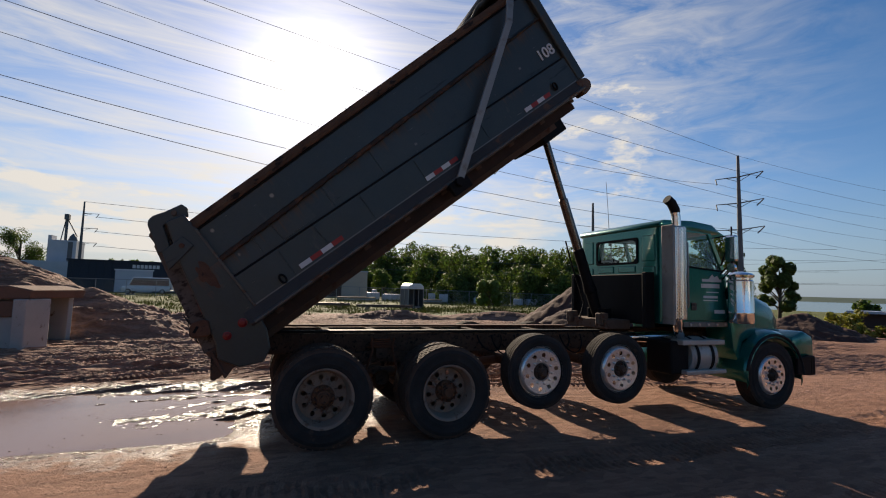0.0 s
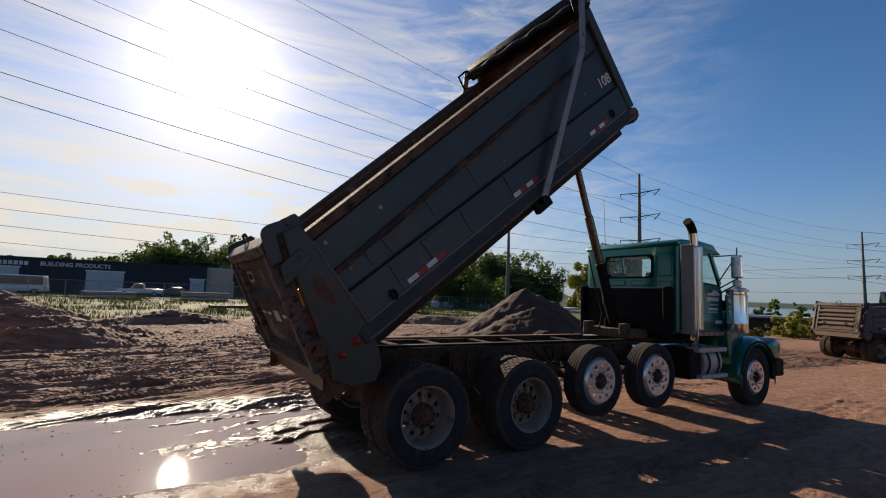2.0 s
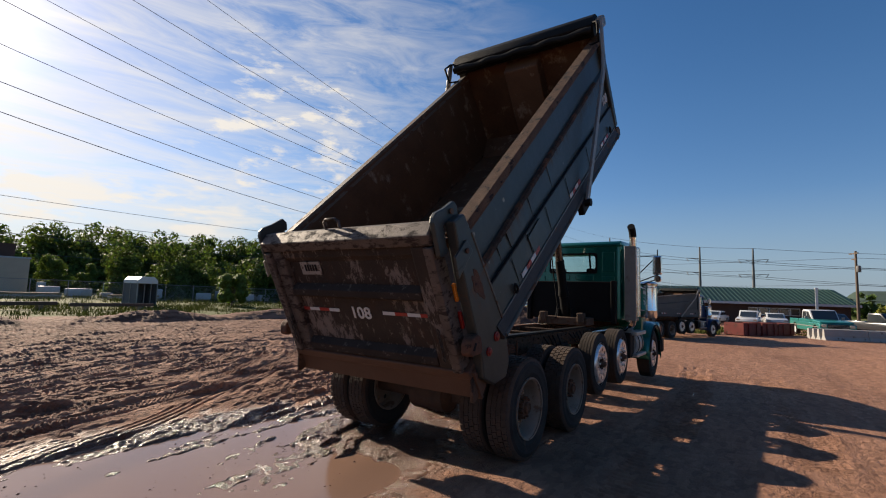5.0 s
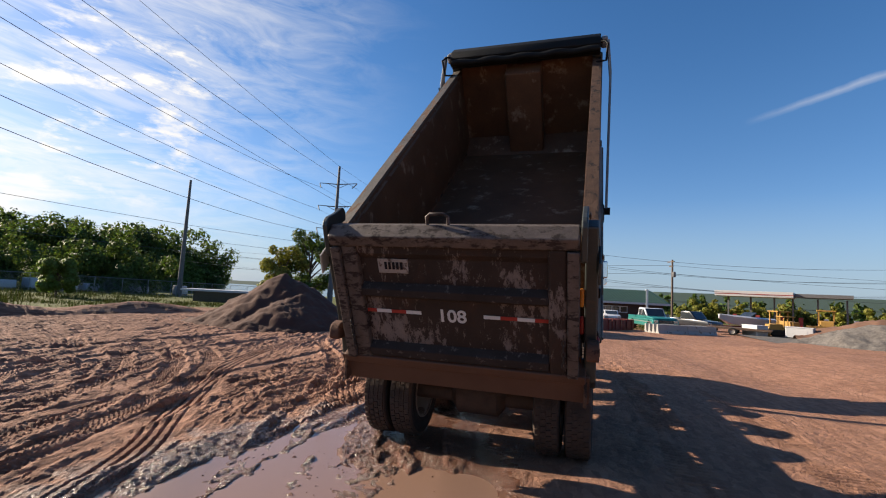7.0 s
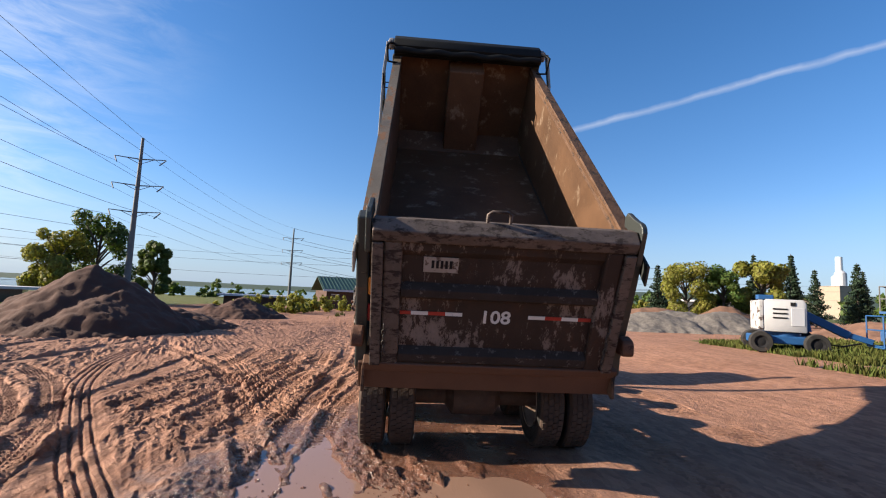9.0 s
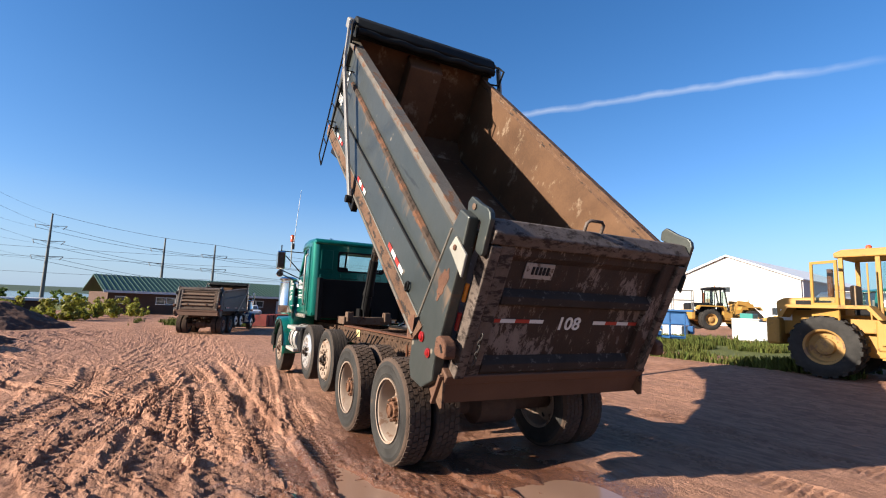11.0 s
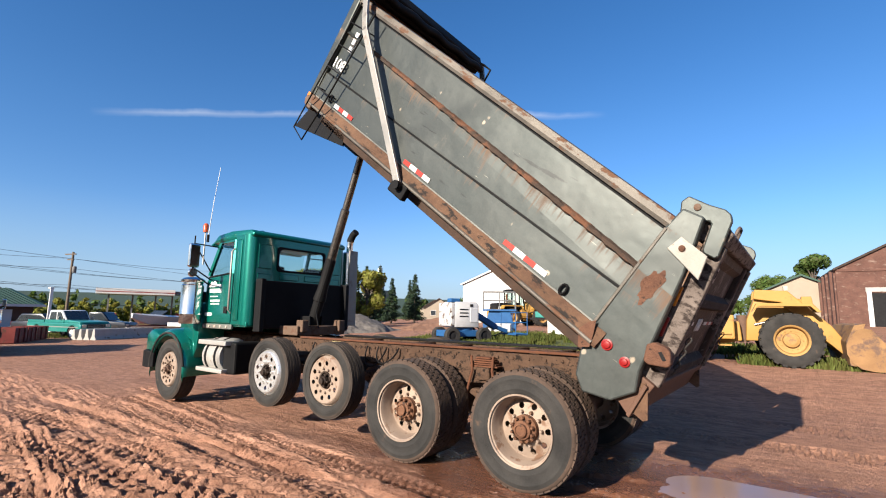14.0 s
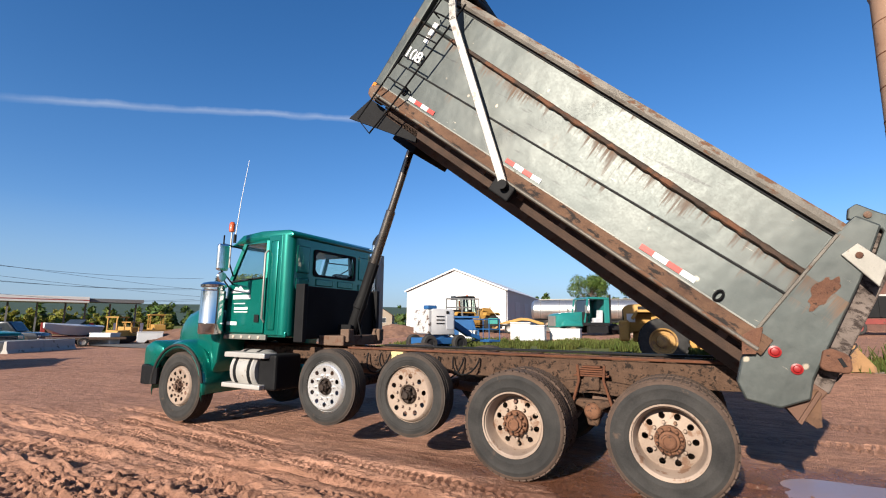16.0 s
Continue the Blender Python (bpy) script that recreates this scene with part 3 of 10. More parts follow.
# wheel tracks: points of the middle line, half width, depth, and what the tyre printed
RUTS = [
    ([(-3.9, 1.9), (-3.2, 2.2), (-1.7, 2.85), (-0.9, 3.5), (0.8, 4.6), (2.7, 5.8), (5.4, 6.9), (8.5, 7.4)], 0.235, 0.02, "rib"),
    ([(0.75, 2.0), (1.9, 2.7), (3.5, 3.4), (5.6, 4.4), (7.0, 5.4)], 0.23, 0.02, "rib"),
    ([(-3.4, 3.2), (-1.5, 3.9), (-0.6, 4.25), (0.9, 4.95), (3.0, 6.4), (4.5, 8.2)], 0.17, 0.05, "lug"),
    ([(-3.6, 3.9), (-0.9, 4.65), (0.7, 5.3), (2.5, 6.8), (3.6, 8.6)], 0.17, 0.05, "lug"),
    ([(-1.6, 1.75), (-0.5, 2.2), (2.0, 3.1), (4.6, 4.4), (8.0, 7.0)], 0.15, 0.06, "lug"),
    ([(-1.9, 1.85), (-0.5, 1.98), (2.0, 2.05), (4.5, 2.1), (9.0, 2.3)], 0.15, 0.055, "plain"),
    ([(-0.6, 2.55), (2.1, 2.6), (3.3, 2.62), (5.2, 2.6), (8.5, 2.9)], 0.2, 0.05, "chevron"),
    ([(-0.8, 2.35), (1.4, 2.1), (3.0, 1.8), (5.0, 1.5), (8.0, 1.2)], 0.13, 0.03, "lug"),
    ([(-1.0, 1.55), (1.0, 1.62), (3.0, 1.45), (6.0, 1.0), (9.0, 0.6)], 0.14, 0.03, "lug"),
    ([(1.6, 3.75), (2.6, 3.55), (3.8, 3.35), (6.0, 3.0)], 0.2, 0.012, "rib"),
    ([(0.2, 3.2), (2.2, 3.05), (4.5, 3.05), (8.0, 3.5)], 0.17, 0.05, "chevron"),
    ([(-3.0, 5.4), (0.0, 5.9), (3.0, 7.4), (5.0, 9.8)], 0.18, 0.05, "lug"),
    ([(-4.5, 5.2), (-1.5, 6.6), (2.0, 9.0), (4.0, 12.0)], 0.2, 0.05, "lug"),
    ([(-5.2, 6.2), (-2.5, 7.4), (0.5, 10.0), (2.5, 13.0)], 0.2, 0.05, "lug"),
    ([(-7.0, 4.0), (-3.0, 4.7), (2.0, 5.0), (8.0, 5.6)], 0.2, 0.04, "plain"),
    ([(-7.0, 8.2), (-2.0, 8.6), (4.0, 8.0), (10.0, 8.4)], 0.24, 0.05, "plain"),
    ([(-7.0, 9.6), (-2.0, 10.2), (4.0, 9.8), (10.0, 10.4)], 0.24, 0.05, "plain"),
    ([(-6.5, -1.2), (-3.0, -2.0), (1.0, -2.2), (6.0, -2.0), (11.0, -1.4)], 0.24, 0.03, "lug"),
    ([(-6.0, -3.0), (-1.0, -3.5), (4.0, -3.6), (10.0, -3.0)], 0.24, 0.025, "lug"),
    ([(0.3, 3.0), (2.5, 2.75), (4.5, 2.35), (6.8, 2.0)], 0.11, 0.025, "lug"),
    ([(0.9, 4.4), (3.0, 4.1), (5.0, 3.8), (7.5, 3.6)], 0.12, 0.03, "lug"),
    ([(0.6, 3.45), (2.4, 3.3), (4.0, 3.25), (6.0, 3.4)], 0.1, 0.025, "lug"),
    ([(0.2, 2.25), (2.4, 2.3), (4.4, 2.05), (7.0, 1.6)], 0.11, 0.025, "lug"),
    ([(-3.0, 1.02), (-0.3, 1.05), (0.6, 1.05)], 0.3, 0.03, "plain"),
    ([(-3.6, 4.5), (-1.4, 5.1), (0.6, 6.2), (2.4, 8.2), (3.4, 10.4)], 0.19, 0.05, "chevron"),
    ([(-4.4, 2.6), (-2.6, 3.35), (-0.8, 3.75), (1.2, 4.4)], 0.18, 0.05, "plain"),
    ([(0.6, 3.9), (2.2, 3.75), (4.0, 3.65), (6.4, 3.2)], 0.2, 0.045, "chevron"),
    ([(2.0, 4.8), (3.8, 4.45), (5.6, 4.3), (8.4, 4.6)], 0.2, 0.045, "chevron"),
    ([(1.0, 2.75), (3.0, 2.85), (5.4, 2.7), (7.4, 2.4)], 0.2, 0.04, "chevron"),
]


def rut_depth(x, y):
    """Height change by the wheel tracks, and how much each place was pressed flat."""
    total, pressed = np.zeros_like(x), np.zeros_like(x)
    for pts, half, depth, tread in RUTS:
        p = np.array(pts)
        n = 30
        tt = np.linspace(0, len(p) - 1, n)
        cx = np.interp(tt, range(len(p)), p[:, 0])
        cy = np.interp(tt, range(len(p)), p[:, 1])
        for _ in range(3):
            cx[1:-1] = (cx[:-2] + 2 * cx[1:-1] + cx[2:]) / 4
            cy[1:-1] = (cy[:-2] + 2 * cy[1:-1] + cy[2:]) / 4
        here = (x > cx.min() - 1) & (x < cx.max() + 1) & (y > cy.min() - 1) & (y < cy.max() + 1)
        if not here.any():
            continue
        hx, hy = x[here], y[here]
        best, along, side, run = np.full_like(hx, 9.0), np.zeros_like(hx), np.zeros_like(hx), 0.0
        for i in range(n - 1):
            dx, dy = cx[i + 1] - cx[i], cy[i + 1] - cy[i]
            ln = math.hypot(dx, dy)
            s = np.clip(((hx - cx[i]) * dx + (hy - cy[i]) * dy) / ln ** 2, 0, 1)
            d = np.hypot(hx - cx[i] - s * dx, hy - cy[i] - s * dy)
            near = d < best
            best = np.where(near, d, best)
            along = np.where(near, run + s * ln, along)
            side = np.where(near, np.sign((hx - cx[i]) * dy - (hy - cy[i]) * dx) * d, side)
            run += ln
        ragged = best + 0.05 * value_noise(hx, hy, 0.11, 33)
        fade = smooth01(along / 0.6) * smooth01((run - along) / 0.6) * smooth01((value_noise(hx, hy, 1.3, 31) + 0.42) / 0.2)
        wob = 0.5 + value_noise(hx, hy, 0.5, 32)
        inside = smooth01((half - ragged) / 0.025)
        berm = np.exp(-((ragged - half - 0.06) / 0.05) ** 2) * (0.3 + 1.4 * wob)
        u = side / half
        mark = np.zeros_like(hx)
        if tread == "rib":
            saw = 0.07 * np.abs((along / 0.07) % 1 - 0.5)
            mark += 0.012
            for c in (-0.6, -0.2, 0.2, 0.6):
                mark -= 0.036 * smooth01((0.10 - np.abs(u - c + saw)) / 0.06)
        elif tread == "lug":
            row = np.where(u > 0, 0.0, 0.5)
            mark = 0.024 * ((along / 0.095 + row) % 1 < 0.5) * (np.abs(np.abs(u) - 0.5) < 0.42)
        elif tread == "chevron":
            row = np.where(u > 0, 0.0, 0.5)
            mark = 0.034 * smooth01((0.28 - np.abs((along / 0.21 + 0.5 * np.abs(u) + row) % 1 - 0.5)) / 0.08) * (np.abs(u) > 0.06)
        mark = mark * inside * (0.35 + 0.9 * wob)
        total[here] += fade * (-0.7 * depth * inside * (0.7 + 0.5 * wob) + 0.45 * depth * berm + mark)
        pressed[here] = np.maximum(pressed[here], fade * inside)
    return total, pressed


def chips(x, y, cell, seed, stretch):
    """Broken crust: flat tilted flakes with sharp edges, longer along the wheel tracks."""
    c, s = math.cos(radians(22)), math.sin(radians(22))
    a, b = (x * c + y * s) / (cell * stretch), (-x * s + y * c) / cell
    a, b = a + 0.5 * value_noise(x, y, cell * 1.5, seed + 1), b + 0.7 * value_noise(x, y, cell * 1.5, seed + 2)
    ai, bi = np.floor(a), np.floor(b)
    best, out = np.full_like(x, 9.0), np.zeros_like(x)
    for i in (-1, 0, 1):
        for j in (-1, 0, 1):
            ca, cb = ai + i, bi + j
            h = np.abs(np.sin(ca * 127.1 + cb * 311.7 + seed) * 43758.5453) % 1
            g = np.abs(np.sin(ca * 269.5 + cb * 183.3 + seed) * 24634.6345) % 1
            da, db = a - ca - 0.15 - 0.7 * h, b - cb - 0.15 - 0.7 * g
            d = da * da + db * db
            near = d < best
            best = np.where(near, d, best)
            out = np.where(near, (h * 7.3) % 1 - 0.5 + 0.9 * (((g * 5.1) % 1) - 0.5) * db * 2 - 0.25 * d, out)
    return out


def detail(x, y):
    """Mud, clods, ruts and the puddle's hollow in the yard."""
    near = smooth01((30 - np.hypot(x - 1, y)) / 12)
    rough = 0.3 + 0.7 * smooth01((y - 1.2) / 1.4)
    dry = 1 - 0.4 * smooth01((x - 2.5) / 2.0) * smooth01((5.5 - y) / 1.5)
    z = (0.035 * value_noise(x, y, 1.7, 11) + 0.022 * value_noise(x + 0.4 * y, 2.2 * y, 0.8, 12) * rough) * near
    press, flat = rut_depth(x, y)
    a, b = (x + 2.6) / 2.7, (y - 0.35) / 1.95
    r = np.hypot(a, b) + 0.25 * value_noise(x, y, 0.8, 21) + 0.12 * value_noise(x, y, 0.25, 22)
    rough = rough * (1 - 0.75 * smooth01((1.55 - r) / 0.4))
    patch = np.clip(0.48 + 1.9 * value_noise(x, y, 1.5, 15) - 0.15 * smooth01((x - 1.5) / 2), 0.05, 1.15) * (1 - 0.85 * flat) * dry
    lump = np.abs(value_noise(x * 0.9 + 0.4 * y, 1.5 * y - 0.5 * x, 0.33, 13)) * 2
    small = value_noise(x, y * 1.4, 0.11, 16) + 0.6 * value_noise(x, y, 0.05, 17)
    wild = np.maximum(smooth01((y - 5.2) / 2), smooth01((-0.6 - x) / 1.6) * smooth01((y - 2.2) / 0.8))
    patch = patch * (1 - 0.35 * wild) * (1 - 0.5 * smooth01((x - 0.6) / 1.6))
    z += (0.030 * chips(x, y, 0.14, 3, 3.4) + 0.008 * lump) * patch * rough * near + 0.030 * chips(x, y, 0.075, 8, 3.4) * (0.35 + 0.65 * patch) * (1 - 0.85 * flat) * dry * rough * near + (0.014 * small + 0.012 * np.clip(1 - 5 * np.abs(value_noise(x + 0.35 * y, 1.6 * y, 0.16, 19)), 0, 1)) * rough * near * (1 - 0.75 * flat) * (0.4 + 0.6 * patch)
    # scrape lines along the way the wheels went
    c, s = math.cos(radians(24)), math.sin(radians(24))
    q, w = x * c + y * s, -x * s + y * c
    line = np.abs(value_noise(q * 0.13, w, 0.13, 27)) + 0.6 * np.abs(value_noise(q * 0.2, w, 0.06, 28))
    broad = np.abs(value_noise(q * 0.12, w, 0.34, 37))
    z += wild * near * (0.025 - 0.10 * broad - 0.065 * line) * (1 - 0.8 * flat)
    z += (0.014 - 0.045 * line) * rough * near * (1 - 0.8 * flat) * (0.35 + 0.65 * smooth01(value_noise(x, y, 1.2, 29) * 2 + 0.5))
    # finer ridges along the truck's own way on its sunny side
    c, s = math.cos(radians(-8)), math.sin(radians(-8))
    q, w = x * c + y * s, -x * s + y * c
    own = smooth01((x + 0.5) / 1.5) * smooth01((5.2 - y) / 1.2) * smooth01((y - 1.1) / 0.5)
    fine = np.abs(value_noise(q * 0.1, w, 0.1, 34)) + 0.7 * np.abs(value_noise(q * 0.35, w, 0.055, 35))
    z += (0.015 - 0.06 * fine) * own * near * (1 - 0.7 * flat)
    z += press * near
    calm = smooth01((1.2 - r) / 0.3)
    z = z * (1 - 0.75 * calm) - 0.070 * smooth01((1.16 - r) / 0.28) * (1 - 0.85 * smooth01((-0.15 - y) / 0.5))
    under = smooth01((1.5 - np.abs(x - 0.2)) / 0.5) * smooth01((1.6 - np.abs(y)) / 0.4)
    z = z * (1 - 0.6 * under)
    # half-drowned streaks of churned mud towards the truck's tail
    churn = smooth01((1.25 - r) / 0.15) * smooth01((x + 3.3 + value_noise(x, y, 0.9, 23)) / 1.2) * smooth01((y + 0.3) / 0.6) * smooth01((0.5 - x) / 0.5)
    c, s = math.cos(radians(17)), math.sin(radians(17))
    q, w = x * c + y * s, -x * s + y * c
    bank = value_noise(q * 0.11, w, 0.15, 24) + 0.45 * value_noise(q * 0.3, w, 0.07, 25)
    lumps = value_noise(x * 0.75, y, 0.05, 26) + 0.6 * value_noise(x, y, 0.026, 30)
    shoal = smooth01((bank + 0.20 * smooth01((x + 2.4) / 0.9) + 0.16 * smooth01((y - 1.0) / 0.6) - 0.07) / 0.16)
    z += churn * (0.002 + 0.036 * shoal + 0.020 * lumps * (0.2 + shoal))
    # water stands in the puddle's hollow alone
    return np.where((r > 1.15) & (y < 3.2) & (x < 0.9), np.maximum(z, -0.03), z)


def mounds(x, y):
    red = np.maximum.reduce([
        cone(x, y, -10.0, 14.0, 6.5, 4.2, 2.6, -14, 0.06, 40),
        cone(x, y, -6.0, 12.4, 3.4, 2.2, 1.45, -20, 0.0, 41),
        cone(x, y, -3.6, 13.6, 1.6, 1.2, 0.55, 0, 0.0, 42),
        cone(x, y, -14, 10.5, 6.0, 3.0, 2.6, 20, 0.05, 45),
        cone(x, y, -1.5, 19.5, 3.2, 1.2, 0.6, 4, 0.1, 43),
        cone(x, y, 6.5, 20.5, 4.0, 1.1, 0.5, -3, 0.1, 44),
        cone(x, y, 13.5, 21.0, 5.0, 1.2, 0.55, 0, 0.1, 47),
    ])
    return red


def ground_height(x, y):
    x, y = np.asarray(x, float), np.asarray(y, float)
    return lie(x, y) + detail(x, y) + mounds(x, y)


def gz(x, y):
    return float(lie(x, y))


def spaced(lo, hi, step, reach, before, after):
    """Even steps from lo to hi, then growing ones out to the horizon."""
    def run(grow):
        out, d, s = [], 0.0, step
        while d < reach:
            s = min(s * (grow if d < 14 else 1.07), 220.0)
            d += s
            out.append(d)
        return out

    inner = list(np.arange(lo, hi + step / 2, step))
    return np.array([lo - d for d in run(before)[::-1]] + inner + [hi + d for d in run(after)])


def sheet(name, xs, ys, z, material, crisp=0.0):
    nx, ny = len(xs), len(ys)
    co = np.empty((nx * ny, 3))
    gx, gy = np.meshgrid(xs, ys, indexing="ij")
    co[:, 0], co[:, 1], co[:, 2] = gx.ravel(), gy.ravel(), z(gx, gy).ravel()
    i, j = np.meshgrid(np.arange(nx - 1), np.arange(ny - 1), indexing="ij")
    a = (i * ny + j).ravel()
    quads = np.stack([a, a + ny, a + ny + 1, a + 1], 1)
    me = bpy.data.meshes.new(name)
    me.vertices.add(len(co))
    me.vertices.foreach_set("co", co.ravel())
    me.loops.add(quads.size)
    me.loops.foreach_set("vertex_index", quads.ravel())
    me.polygons.add(len(quads))
    me.polygons.foreach_set("loop_start", np.arange(0, quads.size, 4))
    me.polygons.foreach_set("use_smooth", np.hypot(co[quads[:, 0], 0], co[quads[:, 0], 1]) >= crisp)
    me.update(calc_edges=True)
    me.materials.append(material)
    return new(name, me)


def ground_material():
    m = bpy.data.materials.new("red_clay_ground")
    m.use_nodes = True
    t = m.node_tree
    p = t.nodes["Principled BSDF"]
    co = t.nodes.new("ShaderNodeTexCoord").outputs["Object"]
    big = node(t, "ShaderNodeTexNoise", Scale=0.35, Detail=7.0, Roughness=0.6)
    mid = node(t, "ShaderNodeTexNoise", Scale=3.2, Detail=8.0, Roughness=0.65)
    fin = node(t, "ShaderNodeTexNoise", Scale=45.0, Detail=6.0, Roughness=0.7)
    for n in (big, mid, fin):
        t.links.new(co, n.inputs["Vector"])
    f = ramp(t, [(0.36, 0.0), (0.64, 1.0)])
    t.links.new(calc(t, "ADD", calc(t, "MULTIPLY", big.outputs[0], 0.4), calc(t, "MULTIPLY_ADD", mid.outputs[0], 0.4, calc(t, "MULTIPLY", fin.outputs[0], 0.2))), f.inputs[0])
    lay = node(t, "ShaderNodeMapping", Rotation=(0, 0, radians(-24)), Scale=(0.30, 2.6, 1.0))
    t.links.new(co, lay.inputs[0])
    swept = node(t, "ShaderNodeTexNoise", Scale=1.6, Detail=10.0, Roughness=0.72)
    t.links.new(lay.outputs[0], swept.inputs["Vector"])
    sw = ramp(t, [(0.42, 0.0), (0.57, 1.0)])
    t.links.new(swept.outputs[0], sw.inputs[0])
    where = t.nodes.new("ShaderNodeSeparateXYZ")
    t.links.new(co, where.inputs[0])
    churned = ramp(t, [(0.0, 0.3), (1.0, 1.0)])
    t.links.new(calc(t, "MINIMUM", calc(t, "MULTIPLY_ADD", where.outputs[1], 0.7, 0.3), calc(t, "MULTIPLY_ADD", where.outputs[0], -0.25, 1.6)), churned.inputs[0])
    tone = calc(t, "MULTIPLY_ADD", sw.outputs[0], 0.6, calc(t, "MULTIPLY", f.outputs[0], 0.4))
    tone = calc(t, "MULTIPLY_ADD", calc(t, "SUBTRACT", tone, 0.58), churned.outputs[0], 0.58)
    col = mixc(t, tone, CLAY_DARK, CLAY_LIGHT)
    # broken flakes of crust, each its own shade
    fm = node(t, "ShaderNodeMapping", Rotation=(0, 0, radians(-22)), Scale=(0.45, 1.0, 1.0))
    warp = t.nodes.new("ShaderNodeVectorMath")
    warp.operation = "MULTIPLY_ADD"
    t.links.new(mid.outputs["Color"], warp.inputs[0])
    warp.inputs[1].default_value = (0.16, 0.16, 0.0)
    t.links.new(co, warp.inputs[2])
    t.links.new(warp.outputs[0], fm.inputs[0])
    cells = node(t, "ShaderNodeTexVoronoi", Scale=15.0)
    t.links.new(fm.outputs[0], cells.inputs["Vector"])
    cs = t.nodes.new("ShaderNodeSeparateColor")
    t.links.new(cells.outputs["Color"], cs.inputs[0])
    shade = t.nodes.new("ShaderNodeHueSaturation")
    t.links.new(calc(t, "MULTIPLY_ADD", cs.outputs[0], 0.40, 0.80), shade.inputs["Value"])
    t.links.new(col, shade.inputs["Color"])
    col = shade.outputs[0]
    # darker, streaked soil colour blended in beyond y = 9, towards the grass
    sp = t.nodes.new("ShaderNodeSeparateXYZ")
    t.links.new(co, sp.inputs[0])
    old = ramp(t, [(0.0, 0.0), (1.0, 1.0)])
    t.links.new(calc(t, "ADD", calc(t, "DIVIDE", calc(t, "SUBTRACT", sp.outputs[1], 9.0), 7.0), calc(t, "MULTIPLY_ADD", swept.outputs[0], 1.6, -0.8)), old.inputs[0])
    col = mixc(t, calc(t, "MULTIPLY", old.outputs[0], 0.85), col, mixc(t, sw.outputs[0], (0.085, 0.038, 0.025), (0.27, 0.142, 0.095)))
    # damp patches, and wet mud round the puddle
    sep = t.nodes.new("ShaderNodeSeparateXYZ")
    t.links.new(co, sep.inputs[0])
    px = calc(t, "DIVIDE", calc(t, "ADD", sep.outputs[0], 2.0), 3.6)
    py = calc(t, "DIVIDE", calc(t, "SUBTRACT", sep.outputs[1], 0.95), 1.85)
    rr = calc(t, "SQRT", calc(t, "ADD", calc(t, "MULTIPLY", px, px), calc(t, "MULTIPLY", py, py)))
    wet = ramp(t, [(0.42, 1.0), (0.55, 0.0)])
    t.links.new(calc(t, "MULTIPLY_ADD", rr, 0.5, calc(t, "MULTIPLY_ADD", mid.outputs[0], 0.5, -0.25)), wet.inputs[0])
    damp = ramp(t, [(0.52, 0.0), (0.68, 0.75)])
    t.links.new(calc(t, "MULTIPLY_ADD", big.outputs[0], 0.6, calc(t, "MULTIPLY", mid.outputs[0], 0.4)), damp.inputs[0])
    w = calc(t, "MAXIMUM", wet.outputs[0], calc(t, "MULTIPLY", damp.outputs[0], 0.8))
    col = mixc(t, w, col, CLAY_WET)
    # grass beyond the yard, in ragged strips
    grass = ramp(t, [(0.47, 0.0), (0.55, 1.0)])
    edge = calc(t, "MAXIMUM", calc(t, "SUBTRACT", sep.outputs[1], 23.0), calc(t, "SUBTRACT", calc(t, "MULTIPLY", sep.outputs[0], 0.9), 62.0))
    strip = calc(t, "MINIMUM", calc(t, "MINIMUM", calc(t, "SUBTRACT", -10.6, sep.outputs[1]), calc(t, "ADD", sep.outputs[1], 20.5)), calc(t, "MINIMUM", calc(t, "SUBTRACT", sep.outputs[0], 0.5), calc(t, "SUBTRACT", 14.0, sep.outputs[0])))
    edge = calc(t, "MAXIMUM", edge, calc(t, "MULTIPLY", strip, 4.0))
    t.links.new(calc(t, "ADD", calc(t, "MULTIPLY_ADD", mid.outputs[0], 0.5, calc(t, "MULTIPLY", big.outputs[0], 0.4)), calc(t, "MINIMUM", calc(t, "MULTIPLY", edge, 0.05), 0.3)), grass.inputs[0])
    yard_edge = ramp(t, [(0.0, 0.0), (1.0, 1.0)])
    t.links.new(calc(t, "MULTIPLY", edge, 0.5), yard_edge.inputs[0])
    gcol = mixc(t, fin.outputs[0], (0.045, 0.065, 0.018), (0.15, 0.15, 0.05))
    col = mixc(t, calc(t, "MULTIPLY", grass.outputs[0], yard_edge.outputs[0]), col, gcol)
    far = ramp(t, [(0.0, 0.0), (1.0, 1.0)])
    dist = calc(t, "SQRT", calc(t, "ADD", calc(t, "MULTIPLY", sep.outputs[0], sep.outputs[0]), calc(t, "MULTIPLY", sep.outputs[1], sep.outputs[1])))
    t.links.new(calc(t, "DIVIDE", calc(t, "SUBTRACT", dist, 140.0), 250.0), far.inputs[0])
    col = mixc(t, far.outputs[0], col, mixc(t, mid.outputs[0], (0.03, 0.05, 0.04), (0.06, 0.085, 0.06)))
    t.links.new(col, p.inputs["Base Color"])
    rough = calc(t, "SUBTRACT", calc(t, "MULTIPLY_ADD", mid.outputs[0], -0.28, 1.0), calc(t, "MULTIPLY", wet.outputs[0], 0.62))
    t.links.new(rough, p.inputs["Roughness"])
    t.links.new(calc(t, "MULTIPLY_ADD", wet.outputs[0], 0.4, 0.14), p.inputs["Specular IOR Level"])
    grit = node(t, "ShaderNodeTexNoise", Scale=16.0, Detail=9.0, Roughness=0.75)
    t.links.new(co, grit.inputs["Vector"])
    flake = node(t, "ShaderNodeTexVoronoi", Scale=26.0)
    t.links.new(co, flake.inputs["Vector"])
    step = node(t, "ShaderNodeBump", Strength=0.8, Distance=0.022)
